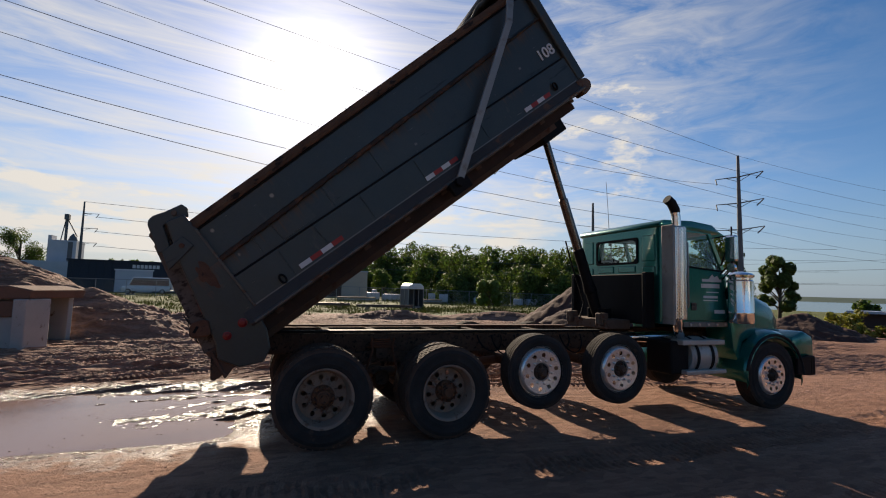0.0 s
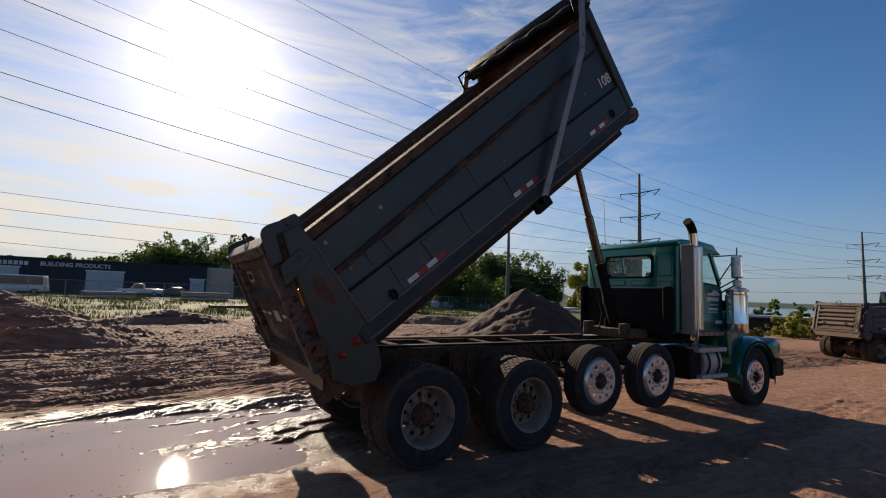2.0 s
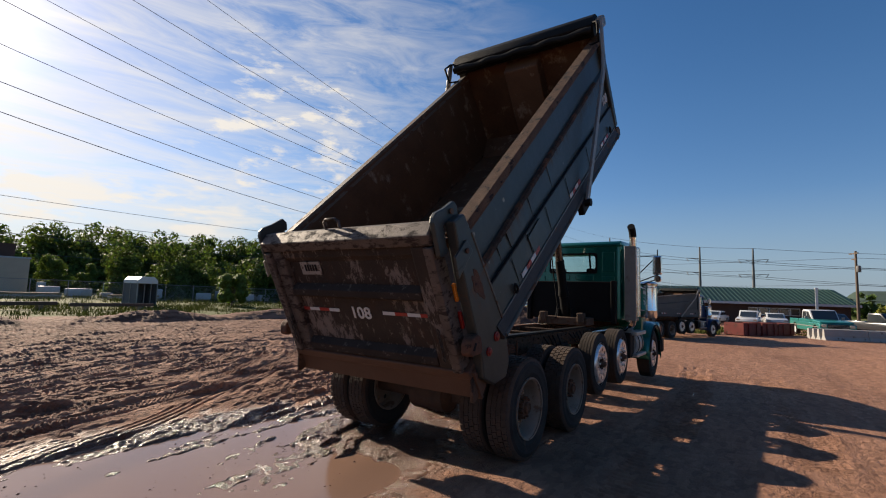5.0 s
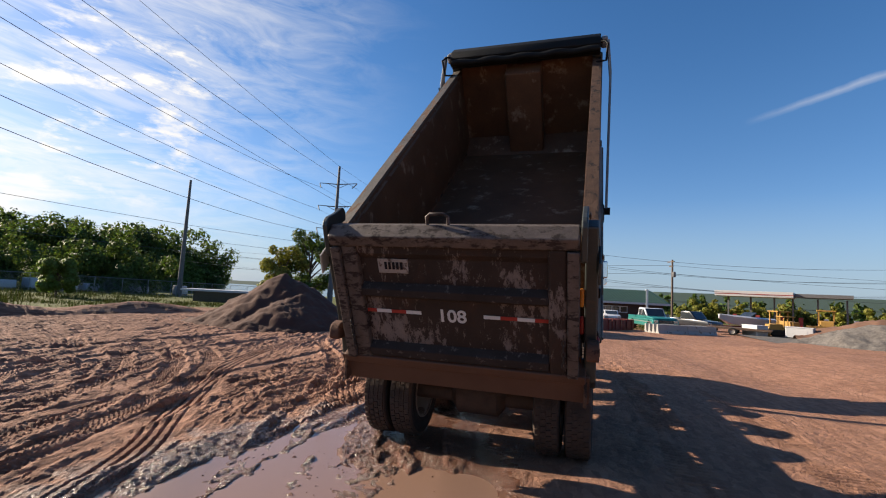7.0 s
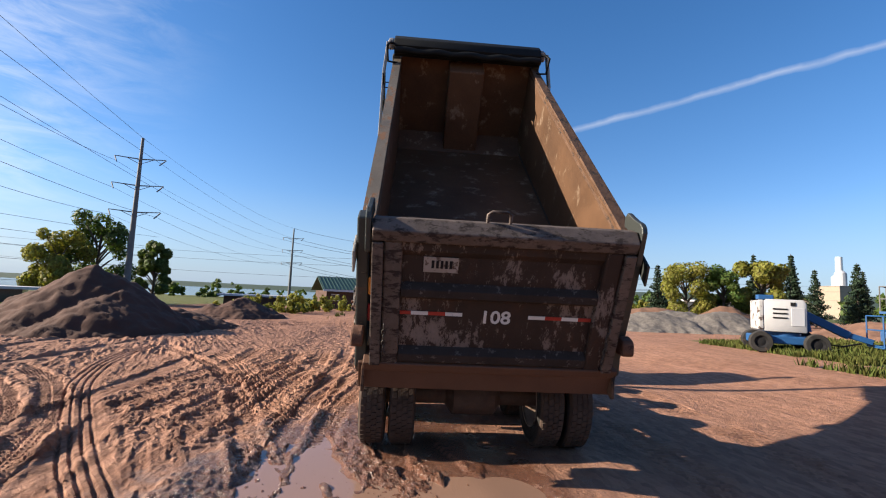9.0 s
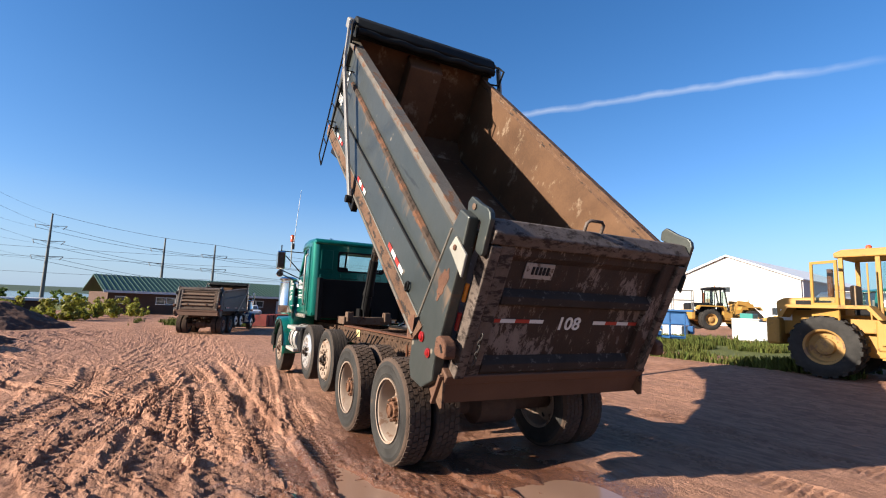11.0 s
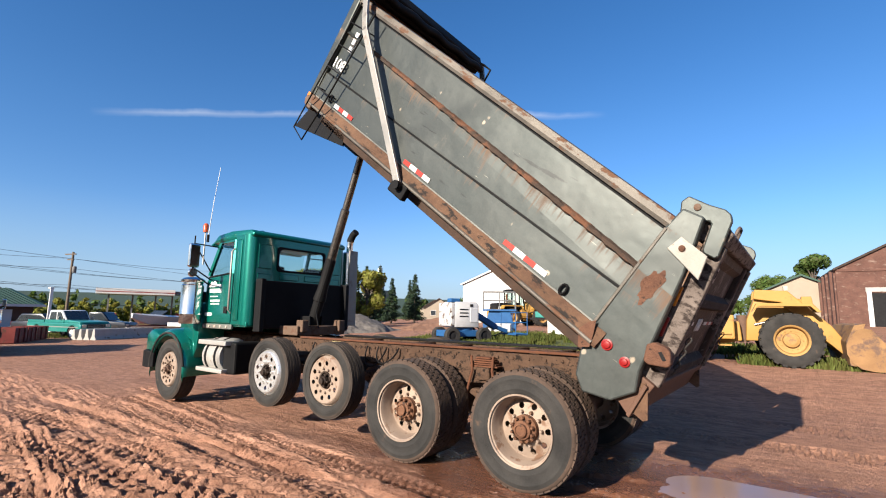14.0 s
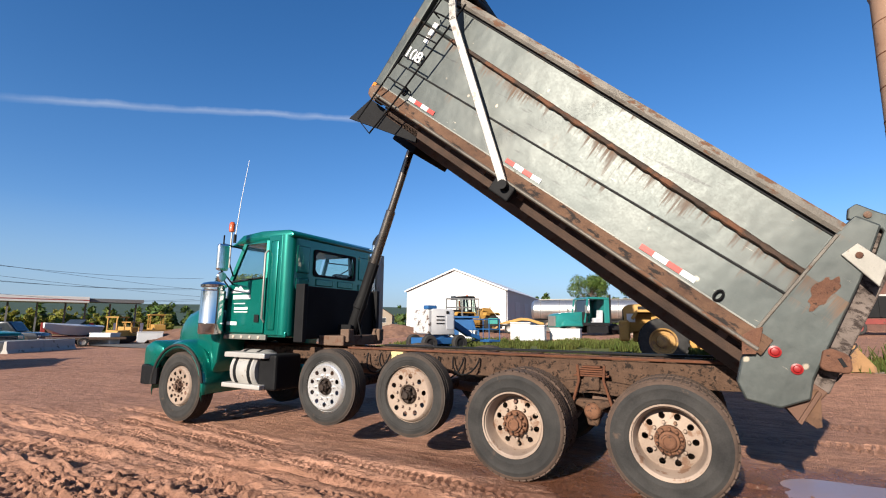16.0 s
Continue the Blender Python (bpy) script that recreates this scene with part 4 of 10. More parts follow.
    t.links.new(calc(t, "MULTIPLY_ADD", cs.outputs[1], 0.9, calc(t, "MULTIPLY", cells.outputs["Distance"], -0.5)), step.inputs["Height"])
    b = node(t, "ShaderNodeBump", Strength=0.9, Distance=0.04)
    t.links.new(step.outputs[0], b.inputs["Normal"])
    t.links.new(calc(t, "MULTIPLY_ADD", fin.outputs[0], 0.4, calc(t, "MULTIPLY_ADD", grit.outputs[0], 0.9, calc(t, "MULTIPLY_ADD", flake.outputs[0], 0.25, calc(t, "MULTIPLY_ADD", calc(t, "MULTIPLY", swept.outputs[0], churned.outputs[0]), 1.6, calc(t, "MULTIPLY", mid.outputs[0], 0.4))))), b.inputs["Height"])
    t.links.new(b.outputs[0], p.inputs["Normal"])
    return m


CLAY_DARK, CLAY_LIGHT, CLAY_WET = (0.135, 0.061, 0.038), (0.405, 0.226, 0.152), (0.125, 0.053, 0.029)
M_GROUND = ground_material()
xs = spaced(-3.4, 6.2, 0.022, 4300, 1.02, 1.025)
ys = spaced(0.7, 5.4, 0.018, 4300, 1.03, 1.009)
tagged(sheet("ground", xs, ys, ground_height, M_GROUND, 25.0), "red clay yard, rutted and muddy, with grass beyond it", "ground", kind="structure")


def scatter_clods():
    """Loose crumbs of clay thrown up beside the wheel tracks."""
    g = np.random.default_rng(17)
    n = 5200
    x, y = g.uniform(-4.5, 8.0, n), 1.4 + 6.5 * g.random(n) ** 1.3
    keep = value_noise(x, y, 0.5, 51) + 0.7 * value_noise(x, y, 0.17, 52) > 0.02
    keep &= np.hypot((x + 2.6) / 2.7, (y - 0.35) / 1.95) > 1.55
    x, y = x[keep], y[keep]
    r = 0.006 + 0.022 * g.random(len(x)) ** 3
    z = ground_height(x, y) + 0.25 * r
    base = np.array([(1, 0, 0), (-1, 0, 0), (0, 1, 0), (0, -1, 0), (0, 0, 0.8), (0, 0, -0.8)], float)
    v = base[None] * g.uniform(0.6, 1.5, (len(x), 6, 1)) + 0.25 * g.normal(size=(len(x), 6, 3))
    v = v * r[:, None, None] * np.array([1.0, 1.0, 0.6]) + np.stack([x, y, z], 1)[:, None]
    tri = np.array([(0, 2, 4), (2, 1, 4), (1, 3, 4), (3, 0, 4), (2, 0, 5), (1, 2, 5), (3, 1, 5), (0, 3, 5)])
    f = (tri[None] + 6 * np.arange(len(x))[:, None, None]).reshape(-1, 3)
    me = bpy.data.meshes.new("clay_clods")
    me.from_pydata(v.reshape(-1, 3).tolist(), [], f.tolist())
    me.materials.append(M_GROUND)
    tagged(new("clay_clods", me), "loose crumbs of red clay beside the wheel tracks", "clods", kind="stuff")


scatter_clods()


def scatter_specks():
    """Wet crumbs of mud standing just out of the puddle."""
    g = np.random.default_rng(23)
    n = 1400
    x, y = g.uniform(-5.0, 0.2, n), g.uniform(-1.3, 2.0, n)
    keep = value_noise(x * 0.4, y, 0.3, 61) + 0.5 * value_noise(x, y, 0.1, 62) > 0.0
    x, y = x[keep], y[keep]
    r = 0.004 + 0.008 * g.random(len(x)) ** 2
    z = np.maximum(ground_height(x, y), -0.036)
    base = np.array([(1.5, 0, 0), (-1.5, 0, 0), (0, 1, 0), (0, -1, 0), (0, 0, 0.8), (0, 0, -0.8)], float)
    v = base[None] * g.uniform(0.6, 1.4, (len(x), 6, 1)) * r[:, None, None] + np.stack([x, y, z], 1)[:, None]
    tri = np.array([(0, 2, 4), (2, 1, 4), (1, 3, 4), (3, 0, 4), (2, 0, 5), (1, 2, 5), (3, 1, 5), (0, 3, 5)])
    f = (tri[None] + 6 * np.arange(len(x))[:, None, None]).reshape(-1, 3)
    me = bpy.data.meshes.new("mud_crumbs")
    me.from_pydata(v.reshape(-1, 3).tolist(), [], f.tolist())
    me.materials.append(M_GROUND)
    tagged(new("mud_crumbs", me), "wet crumbs of mud standing out of the puddle", "mud", kind="stuff")


scatter_specks()


def water_material(name, deep, rough, scale, strength, stretch=(1, 1, 1)):
    m = bpy.data.materials.new(name)
    m.use_nodes = True
    t = m.node_tree
    p = t.nodes["Principled BSDF"]
    p.inputs["Base Color"].default_value = (*deep, 1)
    p.inputs["Roughness"].default_value = rough
    p.inputs["IOR"].default_value = 1.33
    p.inputs["Specular IOR Level"].default_value = 0.6
    co = t.nodes.new("ShaderNodeTexCoord").outputs["Object"]
    n = node(t, "ShaderNodeTexNoise", Scale=scale, Detail=4.0, Roughness=0.6)
    mp = node(t, "ShaderNodeMapping", Scale=stretch)
    t.links.new(co, mp.inputs[0])
    t.links.new(mp.outputs[0], n.inputs["Vector"])
    b = node(t, "ShaderNodeBump", Strength=strength, Distance=0.01)
    t.links.new(n.outputs[0], b.inputs["Height"])
    t.links.new(b.outputs[0], p.inputs["Normal"])
    return m


M_PUDDLE = water_material("muddy_water", (0.215, 0.132, 0.096), 0.03, 30.0, 0.10, (0.5, 1.6, 1))
M_LAKE = water_material("lake_water", (0.03, 0.06, 0.08), 0.12, 0.05, 0.3)
tagged(sheet("puddle_water", np.linspace(-5.6, 0.6, 14), np.linspace(-1.9, 2.9, 12), lambda x, y: x * 0 - 0.034, M_PUDDLE), "shallow muddy puddle reflecting the sky", "puddle", kind="structure")
tagged(sheet("lake_water", np.linspace(120, 4200, 12), np.linspace(-900, 4200, 12), lambda x, y: x * 0 - 6.5, M_LAKE), "wide pale lake with a low wooded far shore", "lake", kind="structure")


# ---- dump trucks ----
def tyre_mesh(r, width, lug, rim=0.29):
    w = width / 2
    half = [(rim, 0.72), (rim + 0.012, 0.86), (rim + 0.035, 0.93), (rim + 0.05, 0.95), (rim + 0.056, 0.985), (rim + 0.064, 0.985), (rim + 0.07, 0.965), ((rim + r) / 2, 1.0), (r - 0.085, 0.995), (r - 0.08, 1.015), (r - 0.072, 1.015), (r - 0.066, 0.985), (r - 0.042, 0.95), (r - 0.026, 0.90), (r - 0.016, 0.84), (r - 0.011, 0.76)]
    bm = lathe([(q, -w * h) for q, h in half] + [(q, w * h) for q, h in half[::-1]], 64)
    for f in bm.faces:
        f.material_index = 1 if all(math.hypot(v.co.x, v.co.z) > r - 0.045 for v in f.verts) else 0
    n = 46
    if lug:
        rows = [(-w * 0.80, -w * 0.44, 0.0), (-w * 0.38, -w * 0.03, 0.5), (w * 0.03, w * 0.38, 0.0), (w * 0.44, w * 0.80, 0.5)]
        for a0, a1, ph in rows:
            for k in range(n):
                c = 2 * math.pi * (k + ph) / n
                d = 2 * math.pi / n * 0.40
                vs = []
                for rr in (r - 0.02, r):
                    for q, hh in ((c - d, a0), (c + d, a0), (c + d * 1.3, a1), (c - d * 0.7, a1)):
                        vs.append(bm.verts.new((rr * math.cos(q), hh, rr * math.sin(q))))
                for idx in ((4, 5, 6, 7), (0, 1, 5, 4), (1, 2, 6, 5), (2, 3, 7, 6), (3, 0, 4, 7)):
                    bm.faces.new([vs[i] for i in idx]).material_index = 1
    else:
        for k in range(5):
            h = (k - 2) * w * 0.34
            lathe([(r - 0.02, h - w * 0.14), (r - 0.002 * abs(k - 2), h - w * 0.14), (r - 0.002 * abs(k - 2), h + w * 0.14), (r - 0.02, h + w * 0.14)], 48, bm=bm)
            for f in bm.faces[-144:]:
                f.material_index = 1
    me = bpy.data.meshes.new("tyre")
    bmesh.ops.recalc_face_normals(bm, faces=bm.faces)
    for f in bm.faces:
        f.smooth = True
    for e in bm.edges:
        e.smooth = e.calc_face_angle(0.0) < radians(40)
    bm.to_mesh(me)
    bm.free()
    me.materials.append(M_RUBBER)
    me.materials.append(M_TREAD if lug else M_TREADGREY)
    return me


def disc_with_holes(r_in, r_out, h_in, h_out, holes, hole_r, ring_r, bm, hole_shape=10):
    """A dished ring from (r_in, h_in) to (r_out, h_out) pierced by round holes on a circle of radius ring_r."""
    per = 8
    n = holes * per
    grid = [r_in, ring_r - hole_r * 1.35, ring_r - hole_r, ring_r, ring_r + hole_r, ring_r + hole_r * 1.35, r_out]
    rows = []
    for gi, g in enumerate(grid):
        row = []
        for k in range(n):
            a = 2 * math.pi * k / n
            j = k % per
            rr, aa = g, a
            c = 2 * math.pi * (k // per + 0.5) / holes
            # squeeze the vertices next to each hole on to its rim
            if gi in (2, 3, 4) and j in (2, 3, 4, 5, 6):
                th = {(2, 2): 225, (2, 3): 247, (2, 4): 270, (2, 5): 293, (2, 6): 315, (3, 2): 180, (3, 6): 0, (4, 2): 135, (4, 3): 113, (4, 4): 90, (4, 5): 67, (4, 6): 45}.get((gi, j))
                if th is not None:
                    rr = ring_r + hole_r * math.sin(radians(th))
                    aa = c + hole_r * math.cos(radians(th)) / ring_r
            h = h_in + (h_out - h_in) * (rr - r_in) / (r_out - r_in)
            row.append(bm.verts.new((rr * math.cos(aa), h, rr * math.sin(aa))))
        rows.append(row)
    for gi in range(len(grid) - 1):
        for k in range(n):
            j = k % per
            if gi in (2, 3) and 2 <= j <= 5:
                continue
            k2 = (k + 1) % n
            bm.faces.new((rows[gi][k], rows[gi][k2], rows[gi + 1][k2], rows[gi + 1][k]))
    return bm


def wheel_mesh(kind):
    """Rims: kind 'dish' (outer dual, deep), 'bulge' (single wheels, face outwards). Face towards +y."""
    bm = bmesh.new()
    if kind == "dish":
        lathe([(0.29, 0.125), (0.305, 0.128), (0.305, 0.112), (0.28, 0.10), (0.265, 0.06), (0.262, -0.02), (0.25, -0.05)], 48, bm=bm)
        lathe([(0.30, -0.128), (0.28, -0.10), (0.262, -0.02)], 48, bm=bm)
        disc_with_holes(0.12, 0.25, -0.02, -0.05, 10, 0.027, 0.195, bm)
        lathe([(0.12, -0.02), (0.0, -0.02)], 40, bm=bm)
    else:
        lathe([(0.30, 0.11), (0.305, 0.10), (0.285, 0.08), (0.272, 0.0), (0.285, -0.08), (0.305, -0.11)], 48, bm=bm)
        lathe([(0.285, 0.085), (0.27, 0.12), (0.255, 0.13)], 40, bm=bm)
        disc_with_holes(0.11, 0.255, 0.118, 0.13, 10, 0.027, 0.20, bm)
        lathe([(0.11, 0.118), (0.10, 0.10), (0.0, 0.10)], 40, bm=bm)
    me = bpy.data.meshes.new("rim")
    bmesh.ops.recalc_face_normals(bm, faces=bm.faces)
    for f in bm.faces:
        f.smooth = True
    for e in bm.edges:
        e.smooth = e.calc_face_angle(0.0) < radians(35)
    bm.to_mesh(me)
    bm.free()
    return me


def hub_mesh(kind):
    bm = bmesh.new()
    if kind == "drive":
        lathe([(0.118, -0.03), (0.118, 0.03), (0.108, 0.04), (0.085, 0.042), (0.078, 0.075), (0.058, 0.08), (0.056, 0.105), (0.046, 0.11), (0.042, 0.10), (0.0, 0.098)], 28, bm=bm)
    else:
        lathe([(0.10, 0.101), (0.088, 0.122), (0.082, 0.104), (0.052, 0.104), (0.05, 0.15), (0.042, 0.16), (0.036, 0.158), (0.034, 0.185), (0.0, 0.187)], 24, bm=bm)
    me = bpy.data.meshes.new("hub")
    bmesh.ops.recalc_face_normals(bm, faces=bm.faces)
    bm.to_mesh(me)
    bm.free()
    return me


TYRE_DRIVE, TYRE_PUSH, TYRE_STEER = tyre_mesh(0.505, 0.26, True), tyre_mesh(0.445, 0.24, False), tyre_mesh(0.50, 0.27, False)
RIM_MESH, HUB_MESH, NUT_MESH = {}, {}, {}
bolt = lathe([(0, 0.016), (0.014, 0.014), (0.016, 0.0)], 8)
FRAME_BOLT = bpy.data.meshes.new("frame_bolt")
bmesh.ops.recalc_face_normals(bolt, faces=bolt.faces)
bolt.to_mesh(FRAME_BOLT)
bolt.free()
FRAME_BOLT.materials.append(M_FRAME)


def wheel(parent, x, y, z, tyre, rim, rim_mat, hub="", hub_mat=None, hide=False):
    side = 1 if y > 0 else -1
    flip = Matrix.Identity(4) if side > 0 else Matrix.Rotation(math.pi, 4, "Z")
    turn = Matrix.Rotation(random.uniform(0, 6.28), 4, "Y")
    key = (rim, rim_mat.name)
    if key not in RIM_MESH:
        RIM_MESH[key] = wheel_mesh(rim)
        RIM_MESH[key].materials.append(rim_mat)
    w = part("wheel", RIM_MESH[key], None, parent)
    if rim == "dish" and hide:
        flip = flip @ Matrix.Rotation(math.pi, 4, "Z")
    w.matrix_local = Matrix.Translation((x, y, z)) @ flip @ turn
    part("tyre", tyre, None, w, "worn black rubber tyre")
    if hub:
        hk = (hub, hub_mat.name, rim_mat.name)
        if hk not in HUB_MESH:
            HUB_MESH[hk] = hub_mesh(hub)
            HUB_MESH[hk].materials.append(hub_mat)
        part("hub", HUB_MESH[hk], None, w, "axle hub with a ring of nuts")
        rings = ((10, 0.098, 0.036, 0.0, hub_mat, "hub_bolt"), (10, 0.145, -0.032, 0.5, rim_mat, "wheel_nut")) if hub == "drive" else ((5, 0.066, 0.10, 0.0, hub_mat, "hub_bolt"), (10, 0.137, 0.10, 0.0, rim_mat, "wheel_nut"))
        for n, radius, base, ph, mat, name in rings:
            nk = (name, mat.name)
            if nk not in NUT_MESH:
                nb = lathe([(0.015, 0.0), (0.015, 0.04), (0.012, 0.048), (0.0, 0.05)], 6)
                bmesh.ops.recalc_face_normals(nb, faces=nb.faces)
                NUT_MESH[nk] = bpy.data.meshes.new(name)
                nb.to_mesh(NUT_MESH[nk])
                nb.free()
                NUT_MESH[nk].materials.append(mat)
            for k in range(n):
                a = 2 * math.pi * (k + ph) / n
                part(name, NUT_MESH[nk], None, w).location = (radius * math.cos(a), base, radius * math.sin(a))
    return w


def striped_tape(parent, u0, u1, v, y, bands):
    """Red and white conspicuity tape on the body side."""
    n = len(bands)
    for i, c in enumerate(bands):
        a, b = u0 + (u1 - u0) * i / n, u0 + (u1 - u0) * (i + 1) / n
        part("reflector", box(a, b, y - 0.003, y + 0.003, v - 0.025, v + 0.025), M_RED if c == "r" else M_WHITE, parent)


def dump_truck(m, label, group, deg, cab, body, gate, near=True):
    t = thing("dump_truck", m, label, "dump truck", group)
    # chassis
    for s in (1, -1):
        part("frame_rail", prism([(-0.75, 0.86), (-0.75, 1.085), (4.4, 1.10), (7.1, 1.09), (7.1, 0.86), (4.4, 0.86)], s * 0.39, s * 0.47, 0.008), M_FRAME, t, "mud-caked steel frame rail")
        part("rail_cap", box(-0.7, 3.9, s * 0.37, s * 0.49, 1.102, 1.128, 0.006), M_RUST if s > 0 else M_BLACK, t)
    for x in (-0.66, 0.1, 0.68, 1.5, 2.1, 3.1, 4.2, 5.2, 6.8):
        part("crossmember", box(x - 0.05, x + 0.05, -0.39, 0.39, 0.92, 1.1, 0.01), M_FRAME, t)
    for x, z in ((-0.03, 0.505), (1.32, 0.505)):
        bm = tube([(x, -0.95, z), (x, -0.3, z), (x, -0.22, z), (x, 0.22, z), (x, 0.3, z), (x, 0.95, z)], [0.09, 0.09, 0.2, 0.2, 0.09, 0.09], 16)
        part("drive_axle", bm, M_HUB, t, "muddy drive axle housing", 40)
    part("drive_shaft", tube([(0.2, 0, 0.55), (1.2, 0, 0.56), (1.6, 0, 0.6), (4.6, 0, 0.85)], 0.06, 12), M_HUB, t, smooth=40)
    for s in (1, -1):
        bm = bmesh.new()
        for k in range(5):
            prism([(-0.15 + 0.09 * k, 0.72 + 0.028 * k), (-0.15 + 0.09 * k, 0.744 + 0.028 * k), (0.68, 0.80 + 0.028 * k), (1.52 - 0.09 * k, 0.744 + 0.028 * k), (1.52 - 0.09 * k, 0.72 + 0.028 * k), (0.68, 0.776 + 0.028 * k)], s * 0.50, s * 0.58, bm=bm)
        part("leaf_spring", bm, M_FRAME, t, "rusty mud-caked leaf spring")
        part("spring_saddle", box(0.60, 0.76, s * 0.47, s * 0.62, 0.80, 0.935, 0.02), M_FRAME, t)
        part("torque_arm", bar((0.1, s * 0.45, 0.6), (0.7, s * 0.45, 0.72), 0.06, 0.06), M_HUB, t)
        for x in (0.30, 1.06):
            part("brake_chamber", lathe([(0, 0), (0.07, 0.0), (0.085, 0.05), (0.07, 0.1), (0, 0.1)], 16, "x", (x, s * 0.56, 0.62)), M_HUB, t, smooth=40)
    for x in (2.5, 3.67):
        part("lift_axle", tube([(x, -1.0, 0.69), (x, 1.0, 0.69)], 0.065, 14), M_FRAME, t, "raised pusher axle beam", 40)
        for s in (1, -1):
            part("air_bag", lathe([(0.0, 0.74), (0.1, 0.75), (0.13, 0.79), (0.11, 0.83), (0.13, 0.88), (0.1, 0.92), (0, 0.92)], 18, "z", (x + 0.12, s * 0.52, 0)), M_RUBBER, t, smooth=40)
            part("trailing_arm", bar((x, s * 0.5, 0.69), (x + 0.5, s * 0.45, 0.88), 0.07, 0.09), M_FRAME, t)
    if near:
        for s in (1, -1):
            for x, dz in ((1.95, 0.0), (2.15, -0.05), (3.0, 0.02), (3.2, -0.04), (4.1, 0.0)):
                part("air_hose", tube([(x + 0.17 - 0.17 * math.cos(math.pi * q / 10), s * (0.5 + 0.12 * math.sin(math.pi * q / 10)), 1.06 - (0.19 - dz) * math.sin(math.pi * q / 10)) for q in range(11)], 0.010, 6), M_BLACK, t, "black looping air hose", 60)
            for k in range(26):
                x = -0.55 + 0.18 * k
                for z in (0.93, 1.04):
                    part("frame_bolt", FRAME_BOLT, None, t).matrix_local = pose(x + (0.05 if z > 1 else 0), s * 0.47, z, 0, 0, 0 if s > 0 else 180)
        part("yellow_tag", box(3.02, 3.2, 0.472, 0.478, 0.98, 1.09), M_YTAG, t, "faded yellow paper tag")
        for s in (1, -1):
            for k in range(5):
                h = 0.17 - 0.02 * k
                part("short_leaf", box(0.68 - h, 0.68 + h, s * 0.50, s * 0.61, 0.935 + 0.022 * k, 0.952 + 0.022 * k, 0.004), M_RUST, t)
            for x in (0.56, 0.80):
                part("spring_bolt", tube([(x + (x - 0.68) * 0.1, s * 0.625, 1.05), (x, s * 0.63, 0.9), (x + (x - 0.68) * 0.6, s * 0.63, 0.66)], 0.014, 8), M_RUST, t, "rusty spring bolt", 40)
            part("spring_plate", prism([(0.50, 0.66), (0.53, 0.71), (0.83, 0.71), (0.86, 0.66), (0.76, 0.61), (0.73, 0.46), (0.63, 0.46), (0.60, 0.61)], s * 0.50, s * 0.61, 0.02), M_FRAME, t)
            part("trunnion", lathe([(0, 0.0), (0.05, 0.0), (0.075, -0.02), (0.085, -0.06), (0.085, -0.1)], 18, "y", (0.68, s * 0.66 if s > 0 else -0.56, 0.60)), M_HUBRUST, t, smooth=40)
    # wheels
    for x in (-0.03, 1.32):
        for s in (1, -1):
            wheel(t, x, s * 1.065, 0.505, TYRE_DRIVE, "dish", M_RIM, "drive", M_HUBRUST)
            wheel(t, x, s * 0.765, 0.505, TYRE_DRIVE, "dish", M_RIM, hide=True)
    for x, mt in ((2.5, M_RIM if near else M_ALU), (3.67, M_ALU)):
        for s in (1, -1):
            wheel(t, x, s * 1.05, 0.69, TYRE_PUSH, "bulge", mt if s > 0 else M_ALU, "push", M_HUBDARK if s > 0 else M_HUB)
    for s in (1, -1):
        wheel(t, 6.53, s * 0.99, 0.50, TYRE_STEER, "bulge", M_RIM if s > 0 else M_ALU, "push", M_HUB)
    part("steer_axle", tube([(6.53, -0.9, 0.5), (6.53, 0.9, 0.5)], 0.06, 12), M_FRAME, t, smooth=40)
    build_cab(t, cab, near)
    build_bed(t, deg, body, gate, near)
    # hoist
    if deg > 5:
        base, top = Vector((4.27, 0, 1.22)), Vector((3.27, 0, 3.95))
        d = top - base
        part("hoist_cylinder", tube([base, base + d * 0.03, base + d * 0.16, base + d * 0.165, base + d * 0.175, base + d * 0.22, base + d * 0.225, base + d * 0.40, base + d * 0.405], [0.07, 0.085, 0.085, 0.1, 0.1, 0.085, 0.082, 0.082, 0.06], 18), M_BLACK, t, "black telescopic hoist ram", 30)
        part("hoist_stage", tube([base + d * 0.40, base + d * 0.68, base + d * 0.685], [0.07, 0.07, 0.055], 18), M_CHROME_DULL, t, "polished middle stage of the hoist ram", 30)
        part("hoist_rod", tube([base + d * 0.68, base + d * 1.0], 0.055, 18), M_CHROME_DULL, t, smooth=30)
        hose = [base + d * 0.45 + Vector((-0.12, 0.09, 0)), base + d * 0.3 + Vector((-0.13, 0.1, 0)), base + d * 0.1 + Vector((-0.12, 0.1, 0)), base + Vector((-0.3, 0.1, 0.02))]
        part("hose", tube(hose, 0.012, 6), M_BLACK, t, smooth=60)
    part("hoist_mount", box(4.0, 4.45, -0.47, 0.47, 1.13, 1.27, 0.015), M_RAIL, t, "rusty hoist mount across the frame")
    for s in (1, -1):
        part("hoist_bracket", box(4.15, 4.38, s * 0.10, s * 0.14, 1.25, 1.42, 0.01), M_BLACK, t)
        part("hoist_bracket", box(3.95, 4.1, s * 0.3, s * 0.42, 1.18, 1.36, 0.015), M_RAIL, t)
    return t


